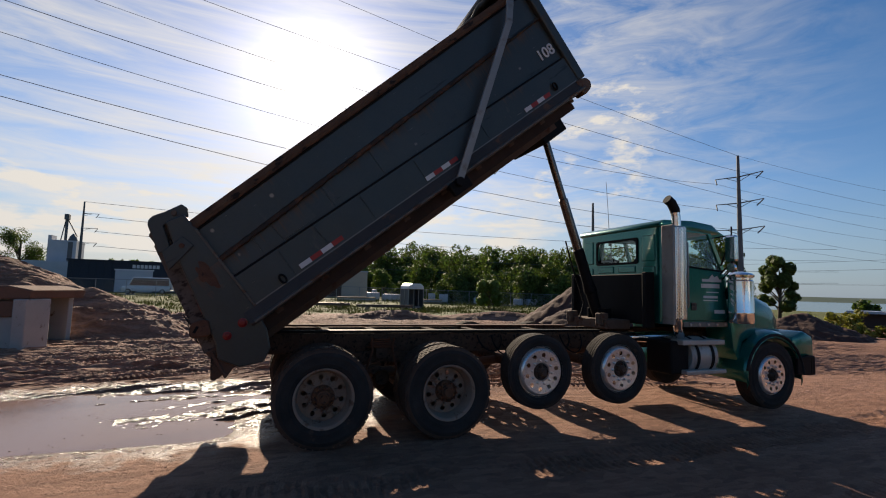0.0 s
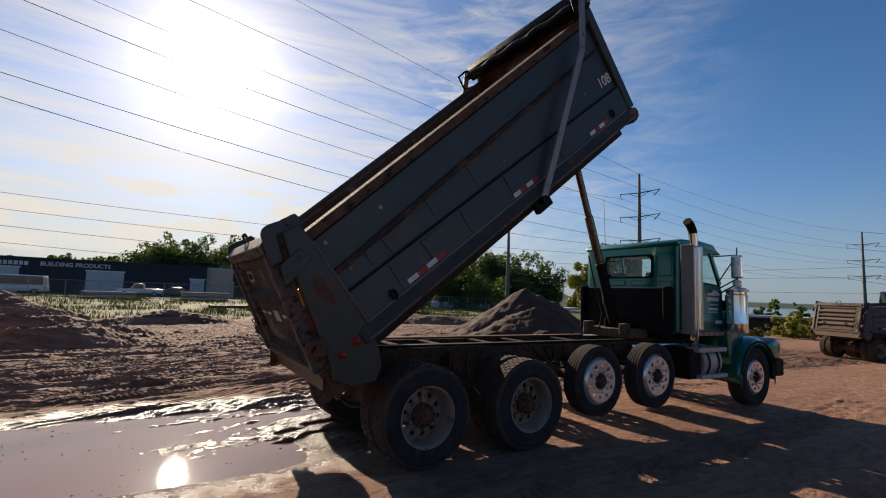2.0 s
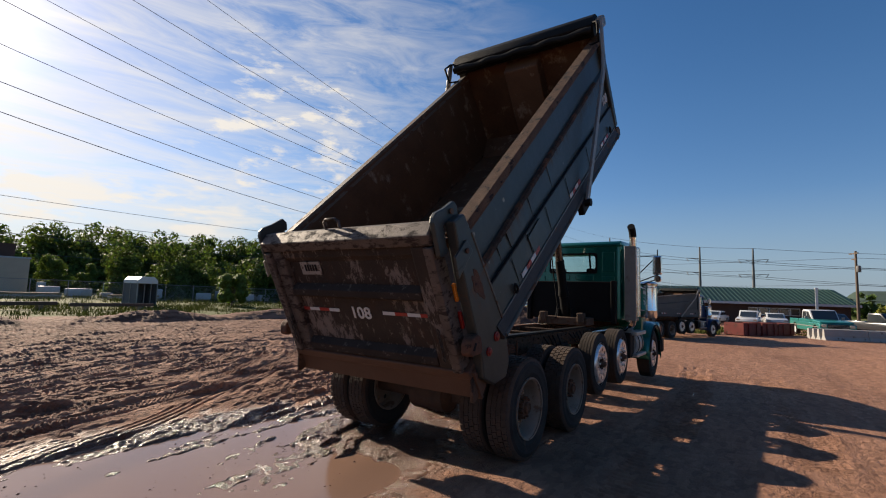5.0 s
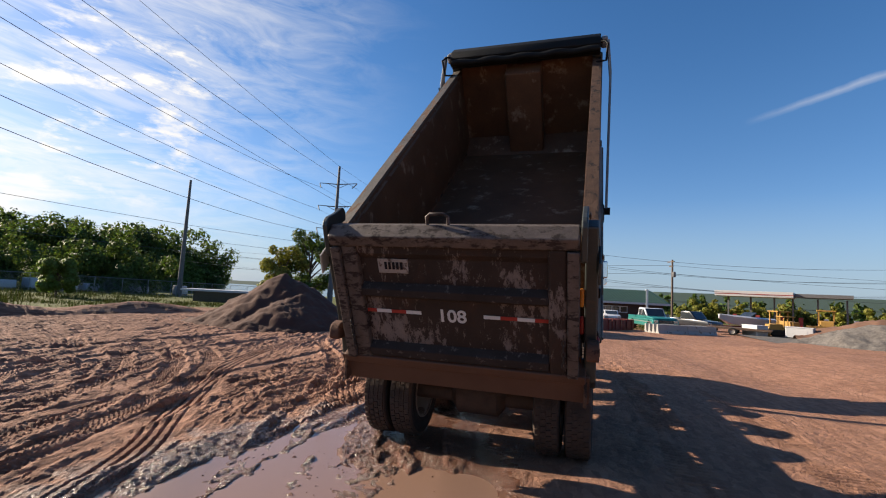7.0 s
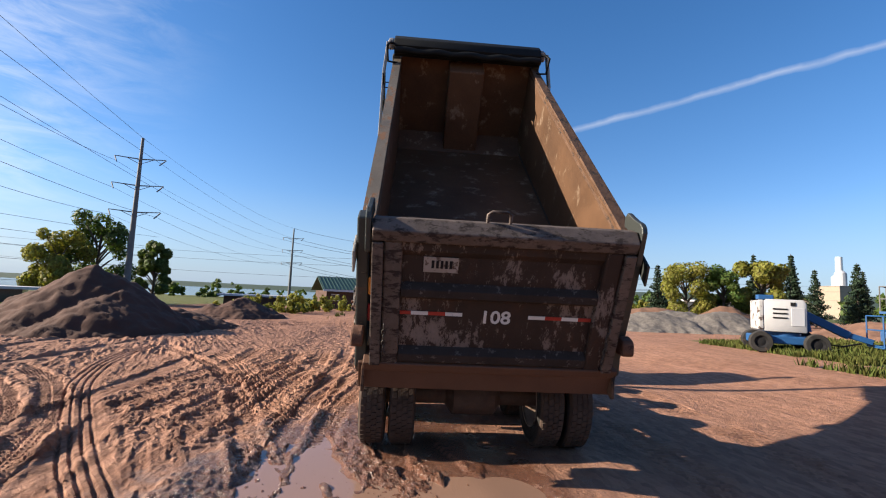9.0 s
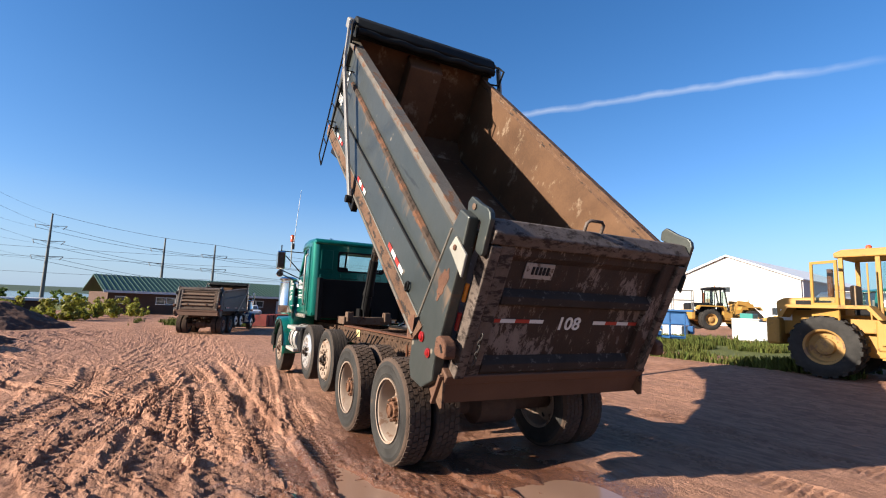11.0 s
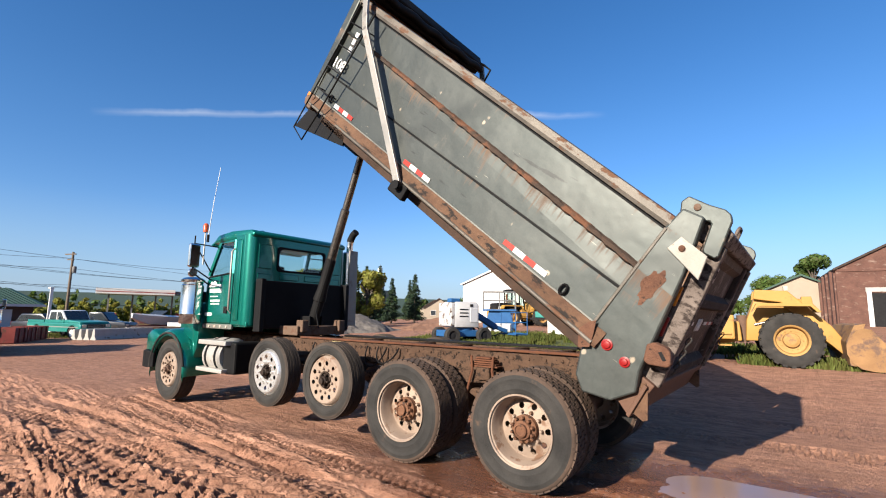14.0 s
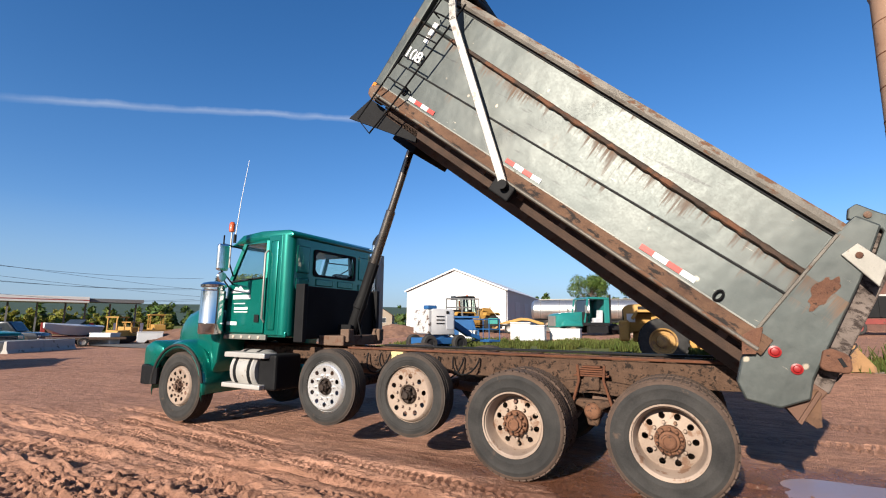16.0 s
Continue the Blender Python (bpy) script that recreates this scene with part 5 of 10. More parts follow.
def build_cab(t, paint, near):
    # shell: back wall with its window, sides, roof
    c = part("cab", box(4.62, 5.8, -0.93, 0.93, 1.24, 1.32, 0.02), paint, t, "painted steel conventional cab")
    back = bmesh.new()
    for a in ((4.6, 4.65, -0.83, 0.83, 1.27, 2.12), (4.6, 4.65, -0.83, -0.47, 2.12, 2.5), (4.6, 4.65, 0.47, 0.83, 2.12, 2.5), (4.6, 4.65, -0.83, 0.83, 2.5, 2.66)):
        box(*a, bm=back)
    part("back_wall", back, paint, c)
    for y0, y1, z0, z1 in ((-0.81, -0.57, 2.14, 2.52), (0.57, 0.81, 2.14, 2.52), (-0.42, -0.06, 1.98, 2.08), (0.06, 0.42, 1.98, 2.08), (-0.81, -0.57, 1.9, 2.06), (0.57, 0.81, 1.9, 2.06)):
        part("pressed_panel", box(4.588, 4.602, y0, y1, z0, z1, 0.012, seg=3), paint, c)
    part("window_seal", rounded_ring(-0.48, 0.48, 2.11, 2.51, 0.09, 0.032, 4.583, 4.600), M_BLACK, c, smooth=40)
    pane = part("back_window", box(4.615, 4.622, -0.475, 0.475, 2.115, 2.505), M_GLASS, c, "cab back window")
    pane.visible_shadow = False
    roof = prism([(4.58, 2.62), (4.57, 2.68), (4.66, 2.735), (5.2, 2.755), (5.6, 2.72), (5.74, 2.62), (5.72, 2.58)], -0.93, 0.93, 0.03)
    part("roof", roof, paint, c, smooth=40)
    for s in (1, -1):
        y0, y1 = s * 0.90, s * 0.96
        arc = [(4.73 - 0.13 * math.cos(radians(q)), s * (0.83 + 0.13 * math.sin(radians(q)))) for q in range(0, 91, 10)]
        inner = [(4.73 - 0.07 * math.cos(radians(q)), s * (0.83 + 0.07 * math.sin(radians(q)))) for q in range(90, -1, -10)]
        part("rear_corner", prism(arc + inner, 1.27, 2.66, axis="z"), paint, c, smooth=35)
        part("rear_pillar", prism([(4.735, 1.27), (4.735, 2.66), (5.0, 2.66), (5.0, 1.27)], s * 0.90, s * 0.96, 0.012), paint, c)
        part("pillar_flute", prism([(4.80, 1.34), (4.80, 2.58), (4.94, 2.58), (4.94, 1.34)], s * 0.955, s * 0.975, 0.018), paint, c, smooth=40)
        d = part("door", prism([(5.02, 1.29), (5.02, 2.08), (5.72, 2.03), (5.79, 1.9), (5.8, 1.29)], s * 0.91, s * 0.965, 0.014), paint, c, "painted cab door with faded white lettering")
        fr = bmesh.new()
        bar((5.04, s * 0.935, 2.06), (5.06, s * 0.90, 2.6), 0.05, 0.06, fr)
        bar((5.06, s * 0.90, 2.6), (5.55, s * 0.88, 2.6), 0.05, 0.05, fr)
        bar((5.55, s * 0.88, 2.6), (5.76, s * 0.93, 2.05), 0.05, 0.05, fr)
        part("door_frame", fr, paint, c)
        part("window_seal", bar((5.05, s * 0.955, 2.065), (5.73, s * 0.955, 2.02), 0.02, 0.03), M_BLACK, c)
        g = bmesh.new()
        vs = [g.verts.new(p) for p in ((5.07, s * 0.925, 2.07), (5.73, s * 0.925, 2.04), (5.55, s * 0.885, 2.58), (5.08, s * 0.89, 2.58))]
        g.faces.new(vs)
        gl = part("side_window", g, M_GLASS, c, "cab side window")
        mod = gl.modifiers.new("thick", "SOLIDIFY")
        mod.thickness = 0.005
        gl.visible_shadow = False
        part("door_handle", box(5.10, 5.19, s * 0.963, s * 0.985, 1.44, 1.55, 0.01), M_BLACK if s > 0 else M_WORN, c)
        part("grab_rail", tube([(5.0, s * 0.965, 1.45), (5.0, s * 1.01, 1.5), (5.0, s * 1.01, 2.4), (5.0, s * 0.965, 2.45)], 0.016, 8), M_GALV, c, "bare metal grab rail", 60)
        # company lettering as bars
        if near:
            yy = s * 0.967
            for a, b, z0, z1 in ((5.32, 5.70, 1.86, 1.90), (5.30, 5.66, 1.77, 1.83), (5.40, 5.64, 1.70, 1.715), (5.34, 5.62, 1.62, 1.655), (5.34, 5.62, 1.58, 1.595), (5.55, 5.76, 1.40, 1.45)):
                part("lettering_bar", box(a, b, yy - 0.003, yy + 0.003, z0, z1), M_WHITE, d)
            part("lettering_shape", prism([(5.45, 1.90), (5.52, 1.97), (5.56, 1.93), (5.62, 1.95), (5.66, 1.90)], yy - 0.003, yy + 0.003), M_WHITE, d)
        part("sill_panel", box(4.95, 5.82, s * 0.93, s * 0.97, 1.2, 1.275, 0.01), M_LITE, c, "sill strip with a row of marker lamps")
        for k in range(5):
            part("marker_lamp", lathe([(0.022, 0.0), (0.02, 0.012), (0.0, 0.016)], 12, "y", (5.08 + 0.17 * k, s * 0.97, 1.237)) if s > 0 else moved(lathe([(0.022, 0.0), (0.02, 0.012), (0.0, 0.016)], 12, "y"), Matrix.Translation((5.08 + 0.17 * k, -0.97, 1.237)) @ Matrix.Rotation(math.pi, 4, "X")), M_CLEAR, c)
    ws = bmesh.new()
    for y0, y1 in ((-0.86, -0.01), (0.01, 0.86)):
        vs = [ws.verts.new(p) for p in ((5.80, y0, 2.0), (5.80, y1, 2.0), (5.62, y1 * 0.97, 2.62), (5.62, y0 * 0.97, 2.62))]
        ws.faces.new(vs)
    w = part("windscreen", ws, M_GLASS, c, "split windscreen")
    w.modifiers.new("thick", "SOLIDIFY").thickness = 0.006
    w.visible_shadow = False
    part("windscreen_post", bar((5.81, 0, 1.98), (5.63, 0, 2.63), 0.03, 0.04), M_BLACK, c)
    part("cowl", prism([(5.78, 1.3), (5.78, 2.0), (5.86, 1.98), (5.9, 1.3)], -0.92, 0.92, 0.015), paint, c)
    part("sun_visor", prism([(5.58, 2.70), (5.86, 2.58), (5.86, 2.56), (5.58, 2.66)], -0.9, 0.9), paint, c)
    # inside
    for y in (0.45, -0.45):
        part("seat", box(4.85, 5.3, y - 0.25, y + 0.25, 1.55, 1.72, 0.05), M_DARK, c)
        part("seat_back", prism([(4.80, 1.65), (4.74, 2.22), (4.86, 2.22), (4.95, 1.65)], y - 0.24, y + 0.24, 0.04), M_DARK, c)
    part("dashboard", box(5.55, 5.78, -0.88, 0.88, 1.7, 1.98, 0.04), M_DARK, c)
    sw = bmesh.new()
    pts = [Vector((5.42, 0.45, 1.98)) + Matrix.Rotation(radians(35), 3, "Y") @ Vector((0.22 * math.cos(a), 0.22 * math.sin(a), 0)) for a in [2 * math.pi * k / 20 for k in range(21)]]
    tube(pts, 0.015, 6, sw)
    tube([(5.42, 0.45, 1.98), (5.6, 0.45, 1.8)], 0.02, 6, sw)
    part("steering_wheel", sw, M_DARK, c, smooth=60)
    for y in (-0.72, -0.36, 0.0, 0.36, 0.72):
        part("roof_lamp", lathe([(0.045, 0.0), (0.04, 0.03), (0.02, 0.045), (0, 0.047)], 12, "z", (5.45, y, 2.735)), M_AMBER, c, "amber roof marker lamp", 50)
    part("roof_beacon_base", lathe([(0.06, 0), (0.06, 0.03), (0.03, 0.05), (0, 0.05)], 14, "z", (4.95, 0.55, 2.74)), M_CHROME, c, smooth=50)
    # hood, fenders, bumper
    h = bmesh.new()
    sec = [(5.86, 0.62, 1.90, 1.3), (6.2, 0.62, 1.87, 1.2), (6.9, 0.58, 1.74, 1.0), (7.35, 0.54, 1.60, 0.9), (7.52, 0.50, 1.44, 0.85), (7.56, 0.48, 1.2, 0.82)]
    rings = []
    for x, w2, zt, zb in sec:
        ring = [(x, -w2 * 1.04, zb), (x, -w2 * 1.02, (zt + zb) / 2), (x, -w2, zt - 0.14), (x, -w2 * 0.86, zt - 0.04), (x, -w2 * 0.5, zt), (x, 0, zt + 0.02), (x, w2 * 0.5, zt), (x, w2 * 0.86, zt - 0.04), (x, w2, zt - 0.14), (x, w2 * 1.02, (zt + zb) / 2), (x, w2 * 1.04, zb)]
        rings.append([h.verts.new(p) for p in ring])
    for a, b in zip(rings, rings[1:]):
        for k in range(10):
            h.faces.new((a[k], a[k + 1], b[k + 1], b[k]))
    h.faces.new(rings[-1])
    h.faces.new(rings[0])
    hood = part("hood", h, paint, t, "sloping painted hood", 40)
    part("grille", ring_frame((-0.42, 0.42, 0.88, 1.4), 0.05, 7.56, 7.6), M_CHROME, hood)
    for k in range(9):
        part("grille_bar", box(7.565, 7.59, -0.38 + 0.095 * k - 0.012, -0.38 + 0.095 * k + 0.012, 0.9, 1.38), M_CHROME, hood)
    for s in (1, -1):
        fb = bmesh.new()
        prof = []
        for k in range(13):
            a = radians(-8 + 196 * k / 12)
            prof.append((6.53 + 0.62 * math.cos(a), 0.52 + 0.66 * math.sin(a)))
        inn = [(6.53 + (px - 6.53) * 0.94, 0.52 + (pz - 0.52) * 0.94) for px, pz in prof]
        ys = [s * 0.50, s * 0.85, s * 1.08, s * 1.15, s * 1.165]
        drop = [0.0, 0.0, -0.012, -0.05, -0.12]
        grid = [[fb.verts.new((px + (6.53 - px) * -dr * 0.6, yy, pz + dr * (0.9 if pz > 0.7 else 0.2))) for px, pz in prof] for yy, dr in zip(ys, drop)]
        grid.append([fb.verts.new((px, s * 1.14, pz - 0.1)) for px, pz in inn])
        for a, b in zip(grid, grid[1:]):
            for k in range(12):
                fb.faces.new((a[k], a[k + 1], b[k + 1], b[k]))
        f = part("fender", fb, paint, t, "rounded painted front fender", 50)
        f.modifiers.new("thick", "SOLIDIFY").thickness = 0.012
        part("fender_skirt", prism([(5.86, 0.86), (5.80, 1.3), (6.0, 1.62), (6.3, 1.5), (6.35, 1.12), (6.05, 0.98), (5.95, 0.7)], s * 0.56, s * 1.02, 0.04), paint, t, smooth=40)
        fl = [(6.53 + 0.60 * math.cos(radians(a)), s * 1.165, 0.52 + 0.62 * math.sin(radians(a)) - 0.04) for a in range(2, 180, 12)]
        part("fender_flare", tube(fl, 0.022, 6), M_RUBBER, t, "black rubber fender edge", 60)
        part("fender_front", prism([(7.02, 0.75), (7.0, 1.05), (7.3, 1.15), (7.5, 1.05), (7.5, 0.72)], s * 0.5, s * 1.1, 0.05), paint, t, smooth=40)
        part("headlamp", box(7.48, 7.53, s * 0.62, s * 1.0, 0.92, 1.08, 0.02), M_CLEAR, t, "clear headlamp")
        part("step", box(4.72, 5.5, s * 0.95, s * 1.17, 0.97, 1.04, 0.012), M_PALEALU, t, "bare aluminium step")
        part("step", box(4.78, 5.52, s * 0.95, s * 1.17, 0.57, 0.63, 0.012), M_PALEALU, t, "bare aluminium step")
        tank = lathe([(0, 0), (0.24, 0.0), (0.27, 0.03), (0.27, 0.45), (0.24, 0.48), (0, 0.48)], 28, "x", (4.94, s * 0.88, 0.80))
        part("fuel_tank", tank, M_PALEALU, t, "round aluminium fuel tank", 40)
        part("battery_box", box(4.60, 4.92, s * 0.62, s * 1.08, 0.56, 1.02, 0.03), M_BLACK, t, "dirty black battery box")
        for x in (5.0, 5.27):
            part("tank_strap", lathe([(0.273, 0), (0.279, 0.0), (0.279, 0.05), (0.273, 0.05)], 28, "x", (x, s * 0.88, 0.80)), M_BLACK, t, smooth=40)
        # air cleaner
        ac = lathe([(0, 1.27), (0.155, 1.27), (0.165, 1.29), (0.165, 1.40), (0.168, 1.41), (0.168, 1.43), (0.165, 1.44), (0.165, 1.88), (0.15, 1.90), (0.15, 1.93), (0.175, 1.94), (0.178, 1.97), (0.14, 2.0), (0.05, 2.02), (0, 2.02)], 28, "z", (5.86, s * 1.15, 0))
        part("air_cleaner", ac, M_CHROME, t, "tall chrome air cleaner canister", 35)
        part("air_duct", tube([(5.86, s * 1.02, 1.7), (5.86, s * 0.9, 1.7)], 0.09, 12), M_BLACK, t, smooth=50)
        # mirror
        part("mirror", box(5.33, 5.40, s * 1.33, s * 1.5, 2.13, 2.50, 0.03), M_CHROME, t, "tall chrome side mirror")
        part("mirror_glass", box(5.323, 5.330, s * 1.35, s * 1.485, 2.16, 2.47), M_MIRROR, t)
        part("spot_mirror", lathe([(0, 0), (0.06, 0.0), (0.07, 0.03), (0.02, 0.05), (0, 0.05)], 16, "x", (5.33, s * 1.42, 2.05)), M_CHROME, t, smooth=50)
        arms = bmesh.new()
        for p, q in (((5.36, s * 1.42, 2.5), (5.62, s * 0.9, 2.52)), ((5.36, s * 1.42, 2.13), (5.70, s * 0.95, 1.98)), ((5.36, s * 1.42, 2.0), (5.36, s * 1.42, 2.62)), ((5.36, s * 1.42, 2.05), (5.74, s * 0.95, 1.9)), ((5.36, s * 1.42, 2.5), (5.74, s * 0.93, 2.1))):
            tube([p, q], 0.011, 6, arms)
        part("mirror_arm", arms, M_BLACK, t, smooth=60)
    part("bumper", box(7.28, 7.42, -1.17, 1.17, 0.48, 0.78, 0.03), M_BLACK, t, "black steel front bumper")
    for s in (1, -1):
        part("bumper_end", prism([(7.0, 0.50), (7.0, 0.74), (7.3, 0.78), (7.3, 0.48)], s * 1.12, s * 1.17, 0.01), M_BLACK, t)
    # headboard behind the cab
    part("headboard", box(4.44, 4.50, -0.83, 0.83, 1.22, 1.95, 0.012), M_BLACK, t, "black steel panel behind the cab")
    for s in (1, -1):
        part("headboard_post", box(4.37, 4.53, s * 0.79, s * 0.87, 1.18, 1.97, 0.012), M_BLACK, t)
    # exhaust stack on the one side only
    st = lathe([(0.11, 1.32), (0.125, 1.33), (0.125, 2.58), (0.11, 2.6)], 28, "z", (4.68, -1.12, 0))
    part("heat_shield", st, M_PERF, t, "perforated chrome exhaust heat shield", 35)
    part("exhaust_tip", tube([(4.665, -1.12, 2.80), (4.66, -1.12, 2.84), (4.60, -1.12, 2.93), (4.52, -1.12, 2.98)], 0.066, 16), M_BLACK, t, "sooty stack elbow", 50)
    part("exhaust_pipe", tube([(5.2, -0.7, 1.05), (4.85, -1.0, 1.08), (4.7, -1.1, 1.2), (4.68, -1.12, 1.35), (4.68, -1.12, 2.72), (4.664, -1.12, 2.81)], 0.062, 16), M_CHROME, t, "curved chrome exhaust stack", 50)
    part("stack_guard", box(4.53, 4.57, -1.2, -1.0, 1.25, 2.62, 0.008), M_GALV, t)
    part("muffler", tube([(3.9, -0.55, 1.03), (4.9, -0.62, 1.03), (5.2, -0.7, 1.05)], [0.05, 0.09, 0.06], 14), M_CHROME, t, smooth=50)
    # aerial and beacon
    part("aerial", tube([(5.45, 1.18, 2.6), (5.40, 1.16, 3.2), (5.33, 1.13, 3.78)], [0.008, 0.005, 0.004], 6), M_WHITE, t, "thin white whip aerial")
    part("aerial_base", tube([(5.45, 1.18, 2.56), (5.45, 1.18, 2.68)], 0.022, 8), M_BLACK, t)
    part("beacon_pole", tube([(5.5, 1.2, 2.2), (5.5, 1.2, 2.74)], 0.012, 6), M_GALV, t)
    part("beacon", lathe([(0, 2.72), (0.04, 2.72), (0.042, 2.83), (0.025, 2.86), (0, 2.865)], 14, "z", (5.5, 1.2, 0)), M_AMBERRED, t, "red-orange warning beacon", 50)
    return c


def rounded_ring(y0, y1, z0, z1, r, w, x0, x1):
    """A frame with round corners in the y-z plane, w wide, from x0 to x1."""
    def line(d, rad):
        out = []
        for cy, cz, a0 in ((y1 - d - rad, z1 - d - rad, 0), (y0 + d + rad, z1 - d - rad, 90), (y0 + d + rad, z0 + d + rad, 180), (y1 - d - rad, z0 + d + rad, 270)):
            out += [(cy + rad * math.cos(radians(a0 + 15 * k)), cz + rad * math.sin(radians(a0 + 15 * k))) for k in range(7)]
        return out

    bm = bmesh.new()
    rings = [[bm.verts.new((x, y, z)) for y, z in line(d, rad)] for x, d, rad in ((x0, 0.0, r * 0.55), (x0, w, r), (x1, w, r), (x1, 0.0, r * 0.55))]
    n = len(rings[0])
    for i in range(4):
        a, b = rings[i], rings[(i + 1) % 4]
        for k in range(n):
            bm.faces.new((a[k], a[(k + 1) % n], b[(k + 1) % n], b[k]))
    return bm


def ring_frame(rect, w, x0, x1):
    a0, a1, b0, b1 = rect
    bm = bmesh.new()
    for p in ((a0, a1, b0, b0 + w), (a0, a1, b1 - w, b1), (a0, a0 + w, b0 + w, b1 - w), (a1 - w, a1, b0 + w, b1 - w)):
        box(x0, x1, p[0], p[1], p[2], p[3], bm=bm)
    return bm


def loft(sections, bm=None):
    """Joins equal closed outlines of 3D points into a closed solid."""
    own = bmesh.new()
    rings = [[own.verts.new(p) for p in s] for s in sections]
    for a, b in zip(rings, rings[1:]):
        for k in range(len(a)):
            own.faces.new((a[k], a[(k + 1) % len(a)], b[(k + 1) % len(a)], b[k]))
    own.faces.new(rings[0][::-1])
    own.faces.new(rings[-1])
    return join(own, bm)


def build_bed(t, deg, paint, gate_mat, near):
    """The tipping body, along u (forward), y, v (up) from its rear hinge."""
    b = part("dump_body", box(-0.28, 4.9, -1.06, 1.06, 0.26, 0.33, 0.01), M_INNER, t, "steel dump body, tipped up" if deg > 5 else "steel dump body, lowered")
    b.matrix_local = pose(-0.6, 0, 1.05, 0, 0, -0.6) @ pose(0, 0, 0, 0, -deg, 0) @ Matrix.Diagonal((1.0, 1.03, 1.0, 1))

    def top(u):
        return 1.355 + 0.079 * u

    def rib(u):
        return 0.90 + 0.078 * u

    for s in (1, -1):
        # side in three pressed panels with ledges between them
        u0, u1 = 0.06, 4.9
        low = [[(u, s * 1.10, 0.36), (u, s * 1.175, 0.36), (u, s * 1.165, 0.70), (u, s * 1.14, 0.715), (u, s * 1.10, 0.715)] for u in (u0, u1)]
        part("lower_side_panel", loft(low), paint, b, "faded green-grey steel side panel with rust runs")
        mid = [[(u, s * 1.10, 0.715), (u, s * 1.138, 0.715), (u, s * 1.128, rib(u) - 0.015), (u, s * 1.165, rib(u)), (u, s * 1.10, rib(u))] for u in (u0, u1)]
        part("middle_side_panel", loft(mid), paint, b)
        upp = [[(u, s * 1.10, rib(u)), (u, s * 1.16, rib(u)), (u, s * 1.125, rib(u) + 0.03), (u, s * 1.12, top(u) - 0.09), (u, s * 1.10, top(u) - 0.09)] for u in (u0, u1)]
        part("upper_side_panel", loft(upp), paint, b)
        if near:
            rl = random.Random(31)
            led = []
            for k in range(85):
                u, j, d = 0.1 + 0.05 * k, rl.uniform(-0.004, 0.006), rl.uniform(0.0, 0.014) * min(1.0, (84 - k) / 30)
                led.append([(u, s * 1.155, rib(u) - 0.012 - d), (u, s * (1.172 + j), rib(u) - 0.006 - 0.5 * d), (u, s * (1.165 + j), rib(u) + 0.020 + j), (u, s * 1.135, rib(u) + 0.034 + 0.4 * d)])
            part("rust_ledge", loft(led), M_LEDGE, b, "dark ledge along the side, rusting through")
            # thin black bar stands in for the overhang's shadow line
            part("panel_seam", box(0.1, 4.8, s * 1.15, s * 1.167, 0.705, 0.723, 0.003), M_BLACK, b)
            part("panel_edge", box(0.16, 4.8, s * 1.176, s * 1.186, 0.371, 0.384), M_LITE, b)
            part("rail_pipe", tube([(0.06, s * 1.216, 0.246), (4.84, s * 1.216, 0.246)], 0.02, 8), M_TOPRAIL, b, "scraped bright lip along the bottom rail", 60)
        part("inner_side", loft([[(u, s * 1.045, 0.33), (u, s * 1.10, 0.33), (u, s * 1.10, top(u) - 0.02), (u, s * 1.045, top(u) - 0.02)] for u in (-0.05, 4.88)]), M_INNER, b, "scoured rusty inside of the dump body")
        rail = [[(u, s * 1.042, top(u) - 0.09), (u, s * 1.168, top(u) - 0.09), (u, s * 1.178, top(u) - 0.06), (u, s * 1.168, top(u)), (u, s * 1.05, top(u) + 0.012)] for u in (-0.02, 1.4, 3.1, 4.93)]
        if near:
            # black strip that paints in the shade below the top rail
            part("rail_shadow_gap", loft([[(u, s * 1.11, top(u) - 0.112), (u, s * 1.131, top(u) - 0.112), (u, s * 1.131, top(u) - 0.091), (u, s * 1.11, top(u) - 0.091)] for u in (0.02, 1.4, 3.1, 4.8)]), M_BLACK, b, "dark strip under the top rail, its shade painted in")
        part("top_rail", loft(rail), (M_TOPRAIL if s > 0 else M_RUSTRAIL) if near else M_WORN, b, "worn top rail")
        # lower rail with its rounded nose
        rp = [(0.02, 0.16), (0.02, 0.37), (4.86, 0.37), (4.95, 0.34), (4.98, 0.27), (4.95, 0.2), (4.86, 0.16)]
        rs = [(1.04, 0.37), (1.185, 0.37), (1.212, 0.275), (1.222, 0.25), (1.212, 0.225), (1.13, 0.215), (1.04, 0.215)]
        # rust brown on the +y side, darker grey on the -y side
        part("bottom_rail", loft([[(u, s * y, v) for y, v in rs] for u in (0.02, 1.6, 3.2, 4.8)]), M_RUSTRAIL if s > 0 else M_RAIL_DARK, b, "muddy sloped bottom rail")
        part("rail_nose", prism([(4.78, 0.17), (4.78, 0.37), (4.86, 0.37), (4.95, 0.34), (4.98, 0.27), (4.95, 0.2), (4.86, 0.17)], s * 1.04, s * 1.21, 0.02), M_RAIL, b)
        part("under_rail", box(0.02, 4.70, s * 0.99, s * 1.03, 0.09, 0.256, 0.006), M_UNDER, b, "dark rusty edge plate under the body")
        part("sill_beam", box(-0.05, 4.72, s * 0.36, s * 0.5, -0.02, 0.2, 0.01), M_RAIL, b)
        part("front_post", box(4.84, 4.97, s * 1.06, s * 1.19, 0.36, 1.80, 0.02), paint, b)
